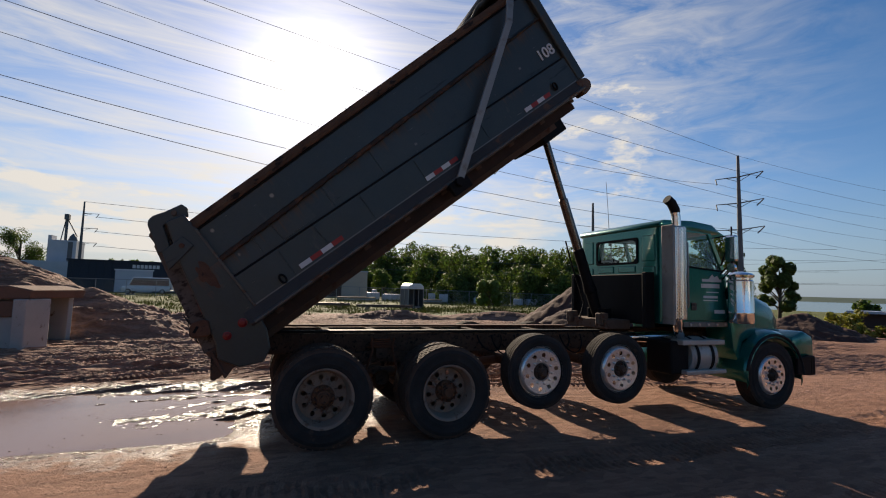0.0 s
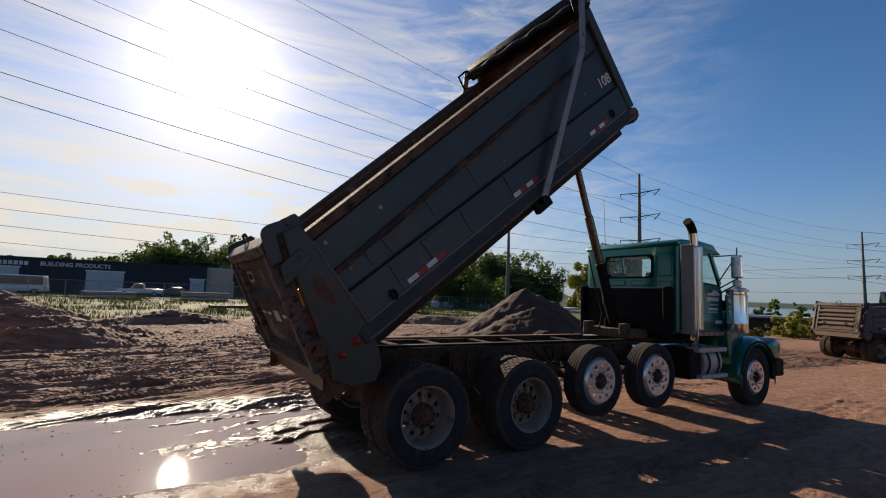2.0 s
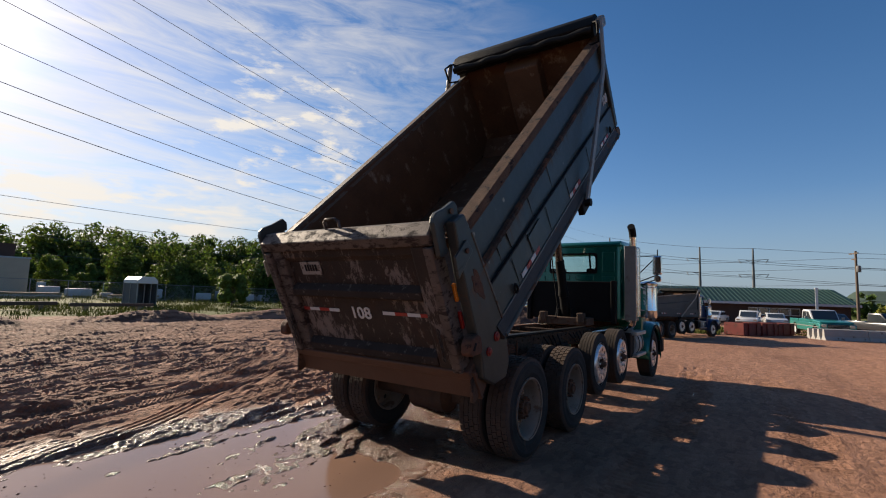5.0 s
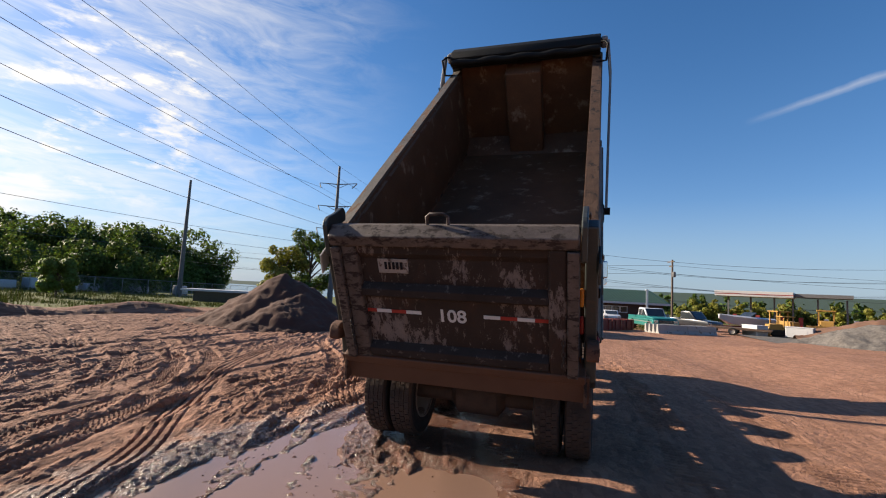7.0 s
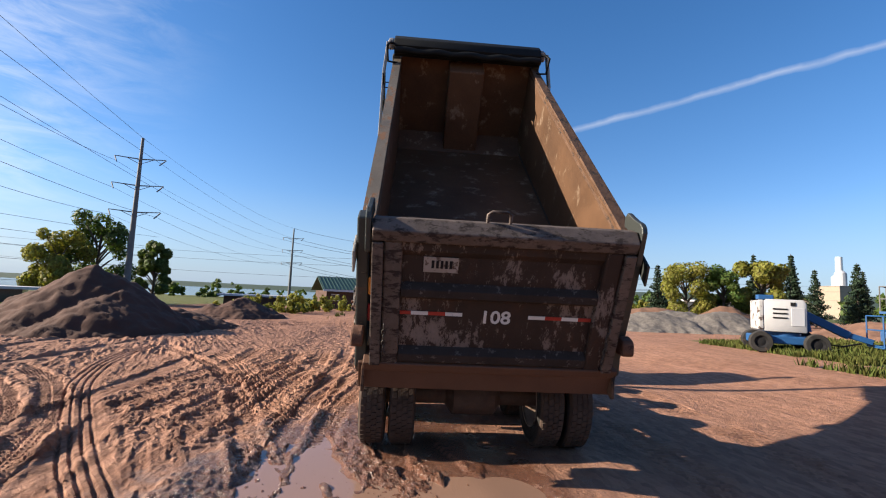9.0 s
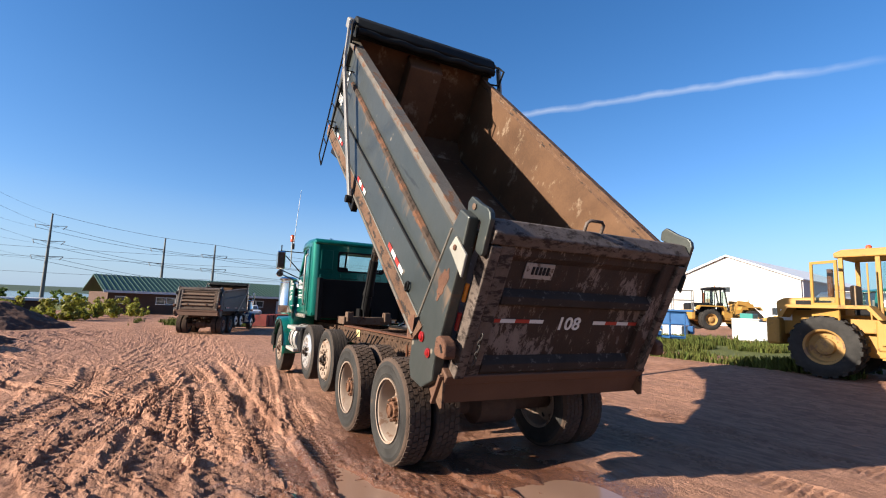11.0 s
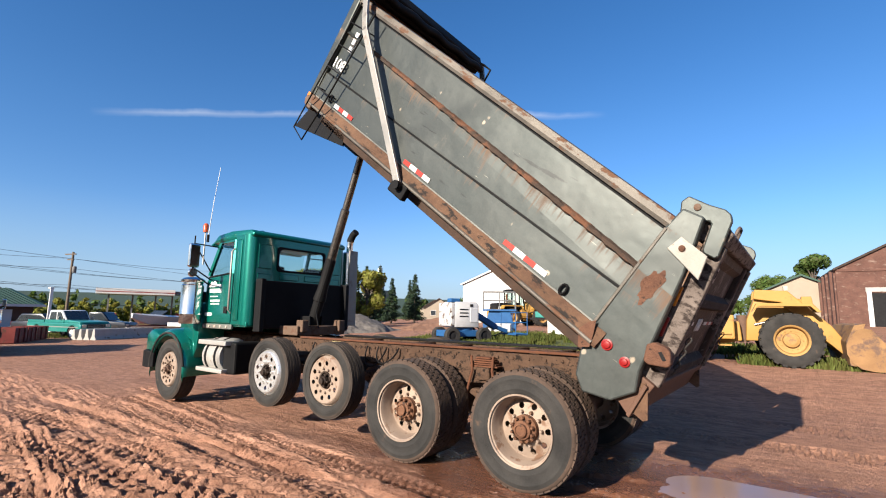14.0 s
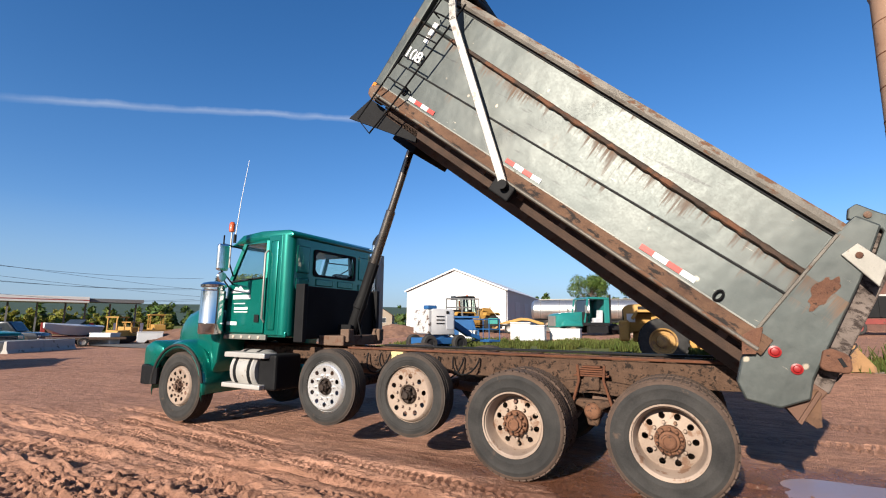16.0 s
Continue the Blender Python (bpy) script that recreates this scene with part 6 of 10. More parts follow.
        if near and s < 0:
            for u in (0.62, 1.05, 1.62, 2.35, 3.3):
                part("weld_seam", box(u, u + 0.012, -1.178, -1.172, 0.40, 0.69, 0.002), paint, b)
            for u in (0.5, 1.35, 2.0):
                part("weld_seam", box(u, u + 0.012, -1.141, -1.132, 0.735, rib(u) - 0.03, 0.002), paint, b)
            part("patch_plate", prism([(1.08, 0.44), (1.04, 0.66), (1.40, 0.68), (1.48, 0.50)], -1.181, -1.173), paint, b, "welded patch plate")
            part("patch_plate", prism([(0.74, 0.74), (0.72, 0.92), (1.10, 0.95), (1.14, 0.76)], -1.147, -1.135), paint, b)
        # tie-down rings
        for u, v in ((4.47, 0.47), (0.5, 0.43)):
            rg = bmesh.new()
            tube([Vector((u, s * 1.195, v)) + Vector((0.028 * math.cos(a), 0, 0.045 * math.sin(a))) for a in [2 * math.pi * k / 12 for k in range(13)]], 0.012, 6, rg)
            part("tie_ring", rg, M_BLACK, b, smooth=60)
        for u0, u1, bands in ((0.70, 1.22, "wrwr"), (2.35, 2.81, "wrwr"), (3.92, 4.36, "wrwr")):
            if s > 0:
                bands = bands[::-1] if u0 > 3 else bands
            striped_tape(b, u0, u1, 0.43, s * 1.179, bands)
        # rear corner post plate
        pp = [(0.14, 0.35), (0.16, 1.27), (0.14, 1.45), (-0.02, 1.47), (-0.15, 1.06), (-0.33, 0.30), (-0.40, 0.16), (-0.30, -0.02), (-0.10, -0.12), (0.02, -0.05), (0.10, 0.12)]
        part("corner_post", prism(pp, s * 1.08, s * 1.178, 0.015), paint, b, "broad rear corner post")
        part("post_flange", prism([(0.135, 0.30), (0.135, 1.27), (0.160, 1.27), (0.160, 0.30)], s * 1.15, s * 1.186, 0.006), M_TOPRAIL if near else paint, b, "scraped weld bead along the post")
        if near:
            rn = random.Random(5 + s)
            pts = []
            for k in range(44):
                a = 2 * math.pi * k / 44
                r = 1 + 0.16 * math.sin(3 * a + s) + 0.1 * math.sin(7 * a + 2 * s) + rn.uniform(-0.07, 0.07)
                pts.append((-0.02 + 0.06 * r * math.cos(a), 0.86 + 0.14 * r * math.sin(a)))
            part("rust_patch", prism(pts, s * 1.1775, s * 1.1805), M_RUSTPATCH, b, "flaked patch of rust")
        # hinge plate and lifting hook of the tailgate
        part("hinge_plate", prism([(0.05, 1.15), (0.02, 1.275), (-0.20, 1.25), (-0.25, 1.08)], s * 1.179, s * 1.2, 0.006), M_PALEPLATE if s > 0 and near else paint, b, "pale plate over the tailgate hinge")
        part("hinge_pin", lathe([(0, 0), (0.022, 0.0), (0.024, 0.008), (0.015, 0.012), (0, 0.012)], 14, "y", (-0.035, s * 1.2 if s > 0 else -1.214, 1.205)), M_RUSTPATCH, b, smooth=50)
        hook = [(0.16, 1.42), (0.20, 1.49), (0.18, 1.55), (0.03, 1.565), (-0.08, 1.59), (-0.13, 1.58), (-0.165, 1.545), (-0.24, 1.29), (-0.225, 1.262), (-0.145, 1.255), (-0.125, 1.275), (-0.065, 1.455), (-0.045, 1.465), (-0.02, 1.45)]
        part("gate_hook", prism(hook, s * 1.055, s * 1.10, 0.010), paint, b, "bent steel hook arm of the tailgate")
        part("hook_pin", lathe([(0, 0), (0.024, 0.0), (0.026, 0.01), (0.0, 0.02)], 12, "y", (0.08, s * 1.10 if s > 0 else -1.12, 1.51)), M_RAIL, b, smooth=50)
        # lamps on the post
        for u, v, r in ((-0.21, 0.288, 0.028), (-0.034, 0.305, 0.032)):
            lp = lathe([(r + 0.012, 0.0), (r + 0.012, 0.012), (r, 0.014), (r * 0.8, 0.024), (0, 0.028)], 20, "y")
            lp = moved(lp, Matrix.Translation((u, s * 1.178, v)) @ (Matrix.Identity(4) if s > 0 else Matrix.Rotation(math.pi, 4, "X")))
            part("tail_lamp", lp, M_REDLENS, b, "round red lamp", 40)
        part("post_lamp", moved(box(-0.016, 0.016, -0.016, 0.016, -0.08, 0.08, 0.010), Matrix.Translation((-0.185, s * 1.06, 0.90)) @ Matrix.Rotation(radians(14), 4, "Y")), M_AMBER, b, "oblong amber lamp")
        part("post_lamp", moved(box(-0.016, 0.016, -0.016, 0.016, -0.08, 0.08, 0.010), Matrix.Translation((-0.245, s * 1.06, 0.66)) @ Matrix.Rotation(radians(14), 4, "Y")), M_REDLENS, b, "oblong red lamp")
        # latch block at the foot of the post
        lt = part("gate_latch", prism([(-0.25, 0.50), (-0.28, 0.545), (-0.37, 0.57), (-0.41, 0.555), (-0.46, 0.49), (-0.455, 0.455), (-0.34, 0.385), (-0.30, 0.39)], s * 1.10, s * 1.20, 0.014), M_RUSTPATCH, b, "rusty tailgate latch block")
        part("latch_slot", prism([(-0.345, 0.505), (-0.36, 0.525), (-0.42, 0.495), (-0.405, 0.475)], s * 1.199, s * 1.204), M_BLACK, lt)
        part("foot_plate", prism([(-0.10, -0.02), (-0.25, 0.10), (-0.40, 0.25), (-0.44, 0.22), (-0.57, 0.04), (-0.55, 0.01), (-0.30, 0.0)], s * 1.085, s * 1.11, 0.004), M_RUSTRAIL, b, "rusty pointed plate at the post's foot")
        if near and s > 0:
            part("rust_patch", prism([(0.20, 0.27), (0.17, 0.36), (0.13, 0.41), (0.08, 0.30), (0.05, 0.21), (0.12, 0.15)], 1.2225, 1.2255), M_RUSTPATCH, b, "raw rust at the end of the rail")
        ch = bmesh.new()
        for k in range(6):
            c0 = Vector((-0.42 - 0.012 * k, s * 0.93, 0.66 - 0.05 * k))
            tube([c0 + (Vector((0, 0.014 * math.cos(a), 0.032 * math.sin(a))) if k % 2 else Vector((0.014 * math.cos(a), 0, 0.032 * math.sin(a)))) for a in [2 * math.pi * q / 8 for q in range(9)]], 0.006, 5, ch)
        part("chain", ch, M_RAIL_DARK, b, "rusty hanging chain", 60)
        # tarp arm
        arm = bmesh.new()
        path = [(2.62, s * 1.27, 0.20), (4.30, s * 1.30, 1.40), (4.44, s * 1.30, 1.56), (4.80, s * 1.26, 1.98)]
        for p, q in zip(path, path[1:]):
            bar(p, q, 0.035, 0.085, arm, 0.006)
        for p in path[1:-1]:
            lathe([(0, -0.0175), (0.043, -0.0175), (0.043, 0.0175), (0, 0.0175)], 12, "y", p, arm)
        part("tarp_arm", arm, M_GALV, b, "bent grey aluminium tarp arm")
        part("arm_pivot", box(2.5, 2.76, s * 1.17, s * 1.25, 0.08, 0.24, 0.015), M_BLACK, b)
        part("arm_pivot_pin", lathe([(0, -0.05), (0.05, -0.05), (0.05, 0.05), (0, 0.05)], 14, "y", (2.62, s * 1.27, 0.20)), M_BLACK, b, smooth=50)
    for k in range(9):
        u = 0.3 + 0.55 * k
        part("floor_crossmember", box(u - 0.04, u + 0.04, -1.04, 1.04, 0.17, 0.257, 0.006), M_RAIL, b)
    # front wall and the hoist housing inside it
    part("front_wall", box(4.86, 4.93, -1.05, 1.05, 0.33, 1.80, 0.008), M_INNER, b, "inside front wall of the dump body")
    part("front_skin", box(4.932, 4.95, -1.05, 1.05, 0.2, 1.80), paint, b)
    part("doghouse", prism([(4.55, 0.33), (4.62, 1.66), (4.86, 1.78), (4.86, 0.33)], -0.28, 0.28, 0.02), M_INNER, b, "hoist housing inside the body")
    part("front_ledge", prism([(4.5, 0.33), (4.86, 0.33), (4.86, 0.55)], -1.045, 1.045), M_INNER, b)
    part("hoist_saddle", box(4.45, 4.9, -0.45, 0.45, -0.12, 0.17, 0.015), M_BLACK, b)
    if deg > 5:
        part("underbody_shield", prism([(4.10, 0.165), (5.04, 0.165), (5.19, -0.20), (4.05, 0.04)], 1.0, 1.03, 0.004), M_BLACK, b, "black sheet guard under the body's front")
    # tarp housing over the front
    hs = prism([(4.72, 1.80), (4.70, 1.98), (4.80, 2.06), (4.98, 2.07), (5.08, 2.0), (5.06, 1.84), (4.98, 1.78)], -1.16, 1.16, 0.015)
    part("tarp_housing", hs, M_VINYL, b, "black rolled-tarp housing across the front", 30)
    tl = bmesh.new()
    n = 26
    rr = [[tl.verts.new((4.70 + 0.055 * math.cos(a) * (1 + 0.15 * math.sin(k * 1.7)) - 0.02, -1.15 + 2.3 * k / n, 1.90 + 0.012 * math.sin(k * 1.1) + 0.055 * math.sin(a))) for a in [2 * math.pi * q / 12 for q in range(12)]] for k in range(n + 1)]
    for p, q in zip(rr, rr[1:]):
        for k in range(12):
            tl.faces.new((p[k], p[(k + 1) % 12], q[(k + 1) % 12], q[k]))
    part("tarp_roll", tl, M_VINYL, b, "rolled black tarp", 60)
    for s in (1, -1):
        part("tarp_bow", tube([(4.62, s * 1.1, 1.72), (4.55, s * 1.24, 1.75), (4.58, s * 1.26, 1.98), (4.72, s * 1.22, 2.0), (4.75, s * 1.12, 1.98)], 0.018, 8), M_BLACK, b, smooth=60)
    part("tarp_motor", box(4.86, 5.06, 1.16, 1.26, 1.86, 2.02, 0.03), M_GALV, b)
    part("tarp_motor", box(4.86, 5.06, -1.26, -1.16, 1.86, 2.02, 0.03), M_GALV, b)
    # ladder at one front corner
    if near:
        ld = bmesh.new()
        tube([(4.28, 1.29, 1.62), (4.42, 1.29, 0.30), (4.5, 1.29, -0.18), (4.78, 1.29, -0.12), (4.74, 1.29, 0.32), (4.62, 1.29, 1.66)], 0.011, 6, ld)
        for k in range(5):
            v = 0.2 + 0.3 * k
            tube([(4.42 - 0.1 * (v - 0.3), 1.29, v), (4.74 - 0.09 * (v - 0.3), 1.29, v)], 0.010, 6, ld)
        for u, v in ((4.40, 0.5), (4.70, 0.5), (4.31, 1.4), (4.64, 1.4)):
            tube([(u, 1.29, v), (u, 1.15, v)], 0.009, 6, ld)
        part("ladder", ld, M_BLACK, b, "thin black access ladder", 60)
        for s in (1, -1):
            num = lettering("108", 0.19, 0.002)
            num.transform(Matrix.Translation((4.66, s * 1.1765 if s > 0 else -1.145, 0.88)) @ Matrix.Rotation(radians(90), 4, "X") @ (Matrix.Rotation(math.pi, 4, "Y") if s > 0 else Matrix.Identity(4)))
            num.materials.append(M_WHITE)
            q = part("number", num, None, b, "white painted number")
        for z0, z1 in ((1.18, 1.34), (1.08, 1.15)):
            part("decal_bar", box(4.60, 4.68, 1.134, 1.140, z0, z1), M_WHITE, b)
        part("corner_lamp", box(4.90, 4.96, 1.19, 1.21, 0.30, 0.37, 0.010), M_AMBER, b, "amber corner lamp")
    build_gate(b, gate_mat, near)
    return b


def build_gate(b, gate_mat, near):
    """The tailgate leans, its foot behind its top; built upright, then tilted."""
    lean = Matrix.Translation((-0.375, 0, 0.22)) @ Matrix.Rotation(radians(12.5), 4, "Y") @ Matrix.Diagonal((1, 1, 0.965, 1))
    g = part("tailgate", box(-0.02, 0.02, -0.93, 0.93, 0.0, 1.3, 0.0), gate_mat, b, "battered brown tailgate with flaking pale paint")
    g.matrix_local = lean
    part("gate_top_rail", prism([(-0.10, 1.20), (-0.12, 1.30), (-0.02, 1.38), (0.09, 1.36), (0.10, 1.18)], -1.045, 1.045, 0.012), M_WORN, g, "scraped top rail of the tailgate")
    for s in (1, -1):
        part("gate_stile", prism([(-0.085, 0.02), (-0.085, 1.20), (0.05, 1.20), (0.05, 0.02)], s * 0.81, s * 0.955, 0.02), M_WORN if s > 0 else gate_mat, g)
        part("gate_edge", box(-0.115, 0.04, s * 0.957, s * 1.045, 0.02, 1.19, 0.01), M_WORN, g)
    for z, h in ((0.74, 0.10), (0.10, 0.11)):
        part("gate_rib", prism([(-0.02, z - h * 0.8), (-0.09, z - h * 0.35), (-0.09, z + h * 0.35), (-0.02, z + h * 0.8)], -0.81, 0.81, 0.006), M_GATERIB if near else gate_mat, g)
    part("gate_lip", prism([(-0.02, 1.06), (-0.06, 1.12), (-0.06, 1.19), (0.0, 1.19)], -0.81, 0.81), gate_mat, g)
    part("gate_handle", tube([(0.0, 0.16, 1.35), (0.0, 0.16, 1.45), (0.0, 0.13, 1.475), (0.0, 0.01, 1.475), (0.0, -0.02, 1.45), (0.0, -0.02, 1.35)], 0.014, 8), M_WORN, g, "bent pipe handle", 60)
    for y0, y1 in ((0.29, 0.86), (-0.84, -0.27)):
        n = 4
        for i in range(n):
            a, c = y0 + (y1 - y0) * i / n, y0 + (y1 - y0) * (i + 1) / n
            part("reflector", box(-0.026, -0.0205, a, c, 0.503, 0.537), M_RED if (i % 2 == 1) == (y0 > 0) else M_WHITE, g)
    if not near:
        for z in (0.34, 0.56, 0.95):
            part("gate_rib", prism([(-0.02, z - 0.07), (-0.10, z - 0.04), (-0.10, z + 0.04), (-0.02, z + 0.07)], -0.81, 0.81, 0.006), M_GATE2RIB, g)
        for y in (0.5, -0.45):
            part("gate_chain_hook", tube([(-0.11, y, 0.42), (-0.14, y, 0.30), (-0.11, y - 0.06, 0.24)], 0.02, 6), M_RUST, g)
    if near:
        num = lettering("108", 0.175, 0.003)
        num.transform(Matrix.Translation((-0.024, 0.01, 0.50)) @ Matrix.Rotation(radians(-90), 4, "Z") @ Matrix.Rotation(radians(90), 4, "X"))
        num.materials.append(M_WHITE)
        part("number", num, None, g, "white painted number")
        pl = part("plate", box(-0.036, -0.024, 0.36, 0.64, 0.92, 1.06, 0.003), M_PLATE, g, "worn pale licence plate")
        for k in range(5):
            part("plate_bar", box(-0.041, -0.0365, 0.41 + 0.036 * k, 0.432 + 0.036 * k, 0.96, 1.03), M_DARK, pl)
    # spill apron under the gate
    part("apron", prism([(-0.40, 0.24), (-0.43, 0.24), (-0.465, -0.03), (-0.435, -0.03)], -1.13, 1.14, 0.004), M_APRON, b, "brown sheet-steel spill apron")
    part("apron_lip", box(-0.46, -0.24, -1.1, 1.1, 0.18, 0.27, 0.01), M_APRON, b)
    for s in (1, -1):
        part("apron_gusset", prism([(-0.42, 0.2), (-0.455, -0.03), (-0.2, 0.05), (-0.2, 0.2)], s * 1.09, s * 1.12), M_APRON, b)


M_MIRROR = surf("mirror_silver", (0.85, 0.87, 0.88), (0.86, 0.88, 0.89), 0.14, 1.0, 3, 40, 0.0)
M_CHROME_DULL = surf("oily_hoist_chrome", (0.11, 0.095, 0.085), (0.19, 0.17, 0.15), 0.26, 0.85, 5, 60, 0.05)
M_PERF = surf("perforated_chrome", (0.70, 0.69, 0.66), (0.76, 0.75, 0.72), 0.24, 1.0, 6, 60, 0.02)


def pierce(m, cx, cy, radius, per_metre):
    """Rows of small dark holes round an upright tube."""
    t = m.node_tree
    p = t.nodes["Principled BSDF"]
    sep = t.nodes.new("ShaderNodeSeparateXYZ")
    t.links.new(t.nodes.new("ShaderNodeTexCoord").outputs["Object"], sep.inputs[0])
    a = calc(t, "MULTIPLY", calc(t, "ARCTAN2", calc(t, "SUBTRACT", sep.outputs[1], cy), calc(t, "SUBTRACT", sep.outputs[0], cx)), radius)
    xyz = t.nodes.new("ShaderNodeCombineXYZ")
    t.links.new(calc(t, "ADD", a, sep.outputs[2]), xyz.inputs[0])
    t.links.new(calc(t, "SUBTRACT", a, sep.outputs[2]), xyz.inputs[1])
    v = node(t, "ShaderNodeTexVoronoi", Scale=per_metre, Randomness=0.0)
    t.links.new(xyz.outputs[0], v.inputs["Vector"])
    solid = calc(t, "GREATER_THAN", v.outputs["Distance"], 0.27)
    t.links.new(mixc(t, solid, (0.01, 0.01, 0.01), p.inputs["Base Color"].links[0].from_socket), p.inputs["Base Color"])
    t.links.new(calc(t, "MULTIPLY", solid, 1.0), p.inputs["Metallic"])


pierce(M_PERF, 4.68, -1.12, 0.125, 22.0)
M_AMBERRED = surf("beacon_lens", (0.65, 0.09, 0.02), (0.75, 0.14, 0.03), 0.25, 0.0, 8, 90, 0.0, coat=0.5)
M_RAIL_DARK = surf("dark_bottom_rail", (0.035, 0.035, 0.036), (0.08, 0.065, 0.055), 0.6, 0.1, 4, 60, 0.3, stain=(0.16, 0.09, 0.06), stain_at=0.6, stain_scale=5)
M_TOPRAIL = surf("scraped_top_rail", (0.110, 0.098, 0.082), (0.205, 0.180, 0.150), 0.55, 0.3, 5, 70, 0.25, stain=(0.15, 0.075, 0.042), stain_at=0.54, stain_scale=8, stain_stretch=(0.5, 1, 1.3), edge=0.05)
M_UNDER = surf("grimy_dark_brown_steel", (0.030, 0.020, 0.015), (0.085, 0.046, 0.029), 0.85, 0.0, 6, 60, 0.5)
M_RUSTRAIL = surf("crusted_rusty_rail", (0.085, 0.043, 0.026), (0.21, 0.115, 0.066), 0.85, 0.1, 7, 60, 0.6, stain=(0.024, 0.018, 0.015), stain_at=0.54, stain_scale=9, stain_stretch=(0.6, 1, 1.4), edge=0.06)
M_LEDGE = surf("rusting_dark_ledge", (0.035, 0.024, 0.018), (0.085, 0.052, 0.034), 0.85, 0.0, 9, 60, 0.8, stain=(0.16, 0.070, 0.036), stain_at=0.50, stain_scale=3.5, stain_stretch=(1, 0.6, 0.8), edge=0.07)
M_RUSTPATCH = surf("flaked_rust_patch", (0.20, 0.092, 0.052), (0.10, 0.044, 0.027), 0.85, 0.0, 14, 90, 0.6, stain=(0.045, 0.024, 0.017), stain_at=0.58, stain_scale=16)
M_PALEPLATE = surf("chalky_pale_plate", (0.36, 0.34, 0.29), (0.48, 0.455, 0.40), 0.55, 0.1, 5, 70, 0.15, stain=(0.19, 0.11, 0.07), stain_at=0.60, stain_scale=9)
M_PLATE = surf("plate_metal", (0.40, 0.36, 0.32), (0.50, 0.46, 0.42), 0.5, 0.2, 6, 80, 0.1, stain=(0.12, 0.07, 0.05), stain_at=0.55, stain_scale=12)
dump_truck(Matrix.Identity(4), "green five-axle dump truck with its weathered bed tipped up", "", 38.5, M_GREEN, M_BODY, M_GATE)


# ---- surroundings: materials ----
M_BLUE = surf("blue_cab_paint", (0.012, 0.05, 0.16), (0.02, 0.065, 0.2), 0.35, 0.2, 2, 80, 0.02, coat=0.6)
M_BED2 = surf("dark_grey_bed_steel", (0.055, 0.058, 0.065), (0.10, 0.10, 0.105), 0.5, 0.3, 2, 60, 0.1, stain=(0.2, 0.13, 0.09), stain_at=0.6)
M_GATE2RIB = surf("tan_dusty_gate_rib", (0.15, 0.095, 0.066), (0.25, 0.165, 0.115), 0.8, 0.0, 3, 60, 0.25, stain=(0.07, 0.045, 0.034), stain_at=0.58)
M_GATE2 = surf("tan_dusty_gate_steel", (0.07, 0.042, 0.03), (0.14, 0.09, 0.062), 0.75, 0.1, 3, 60, 0.25, stain=(0.14, 0.08, 0.055), stain_at=0.58)
M_YELLOW = surf("faded_yellow_machine_paint", (0.45, 0.24, 0.045), (0.54, 0.305, 0.075), 0.6, 0.0, 2, 60, 0.1, stain=(0.22, 0.13, 0.065), stain_at=0.57, stain_scale=4, edge=0.14)
M_BUCKET = surf("rust_worn_yellow_bucket", (0.25, 0.135, 0.06), (0.40, 0.23, 0.10), 0.8, 0.0, 3, 60, 0.3, stain=(0.16, 0.10, 0.075), stain_at=0.50, stain_scale=2.2, edge=0.1)
M_YELLOW2 = surf("worn_yellow_rim", (0.42, 0.24, 0.08), (0.52, 0.31, 0.10), 0.7, 0.0, 4, 60, 0.1, stain=(0.3, 0.18, 0.1), stain_at=0.56)
M_LIFTWHITE = surf("chipped_white_housing", (0.614, 0.625, 0.637), (0.732, 0.732, 0.732), 0.5, 0.0, 3, 60, 0.05, stain=(0.16, 0.10, 0.07), stain_at=0.63, stain_scale=2.8)
M_LIFTBLUE = surf("bright_blue_machine_paint", (0.02, 0.10, 0.28), (0.03, 0.14, 0.36), 0.5, 0.0, 3, 60, 0.05, stain=(0.1, 0.1, 0.12), stain_at=0.64)
M_POLE = surf("weathered_pole_steel", (0.16, 0.16, 0.165), (0.22, 0.22, 0.22), 0.7, 0.2, 2, 40, 0.1)
M_WOODPOLE = surf("brown_pole_timber", (0.13, 0.095, 0.07), (0.20, 0.15, 0.11), 0.9, 0.0, 3, 50, 0.3, stretch=(1, 1, 0.1))
M_WIRE = surf("dark_cable", (0.10, 0.11, 0.13), (0.13, 0.14, 0.16), 0.6, 0.2, 2, 20, 0.0)
M_NAVY = surf("navy_wall_sheet", (0.016, 0.028, 0.048), (0.024, 0.038, 0.06), 0.6, 0.1, 0.6, 30, 0.1)
M_TAN = surf("tan_wall_panel", (0.68, 0.53, 0.40), (0.78, 0.62, 0.48), 0.8, 0.0, 0.8, 30, 0.1)
M_CREAM = surf("weathered_cream_sheet", (0.36, 0.30, 0.23), (0.44, 0.37, 0.29), 0.8, 0.0, 0.8, 30, 0.1)
M_PALEDOOR = surf("pale_grey_door", (0.60, 0.62, 0.66), (0.70, 0.72, 0.76), 0.6, 0.1, 1, 30, 0.05)
M_WHITEWALL = surf("white_wall_sheet", (0.661, 0.649, 0.625), (0.755, 0.743, 0.720), 0.6, 0.0, 0.5, 20, 0.05)
M_GREYSIDE = surf("grey_wall_sheet", (0.531, 0.543, 0.566), (0.614, 0.625, 0.649), 0.6, 0.0, 0.5, 20, 0.05)
M_ROOFWHITE = surf("pale_roof_sheet", (0.826, 0.838, 0.850), (0.897, 0.909, 0.920), 0.5, 0.1, 0.5, 20, 0.05)
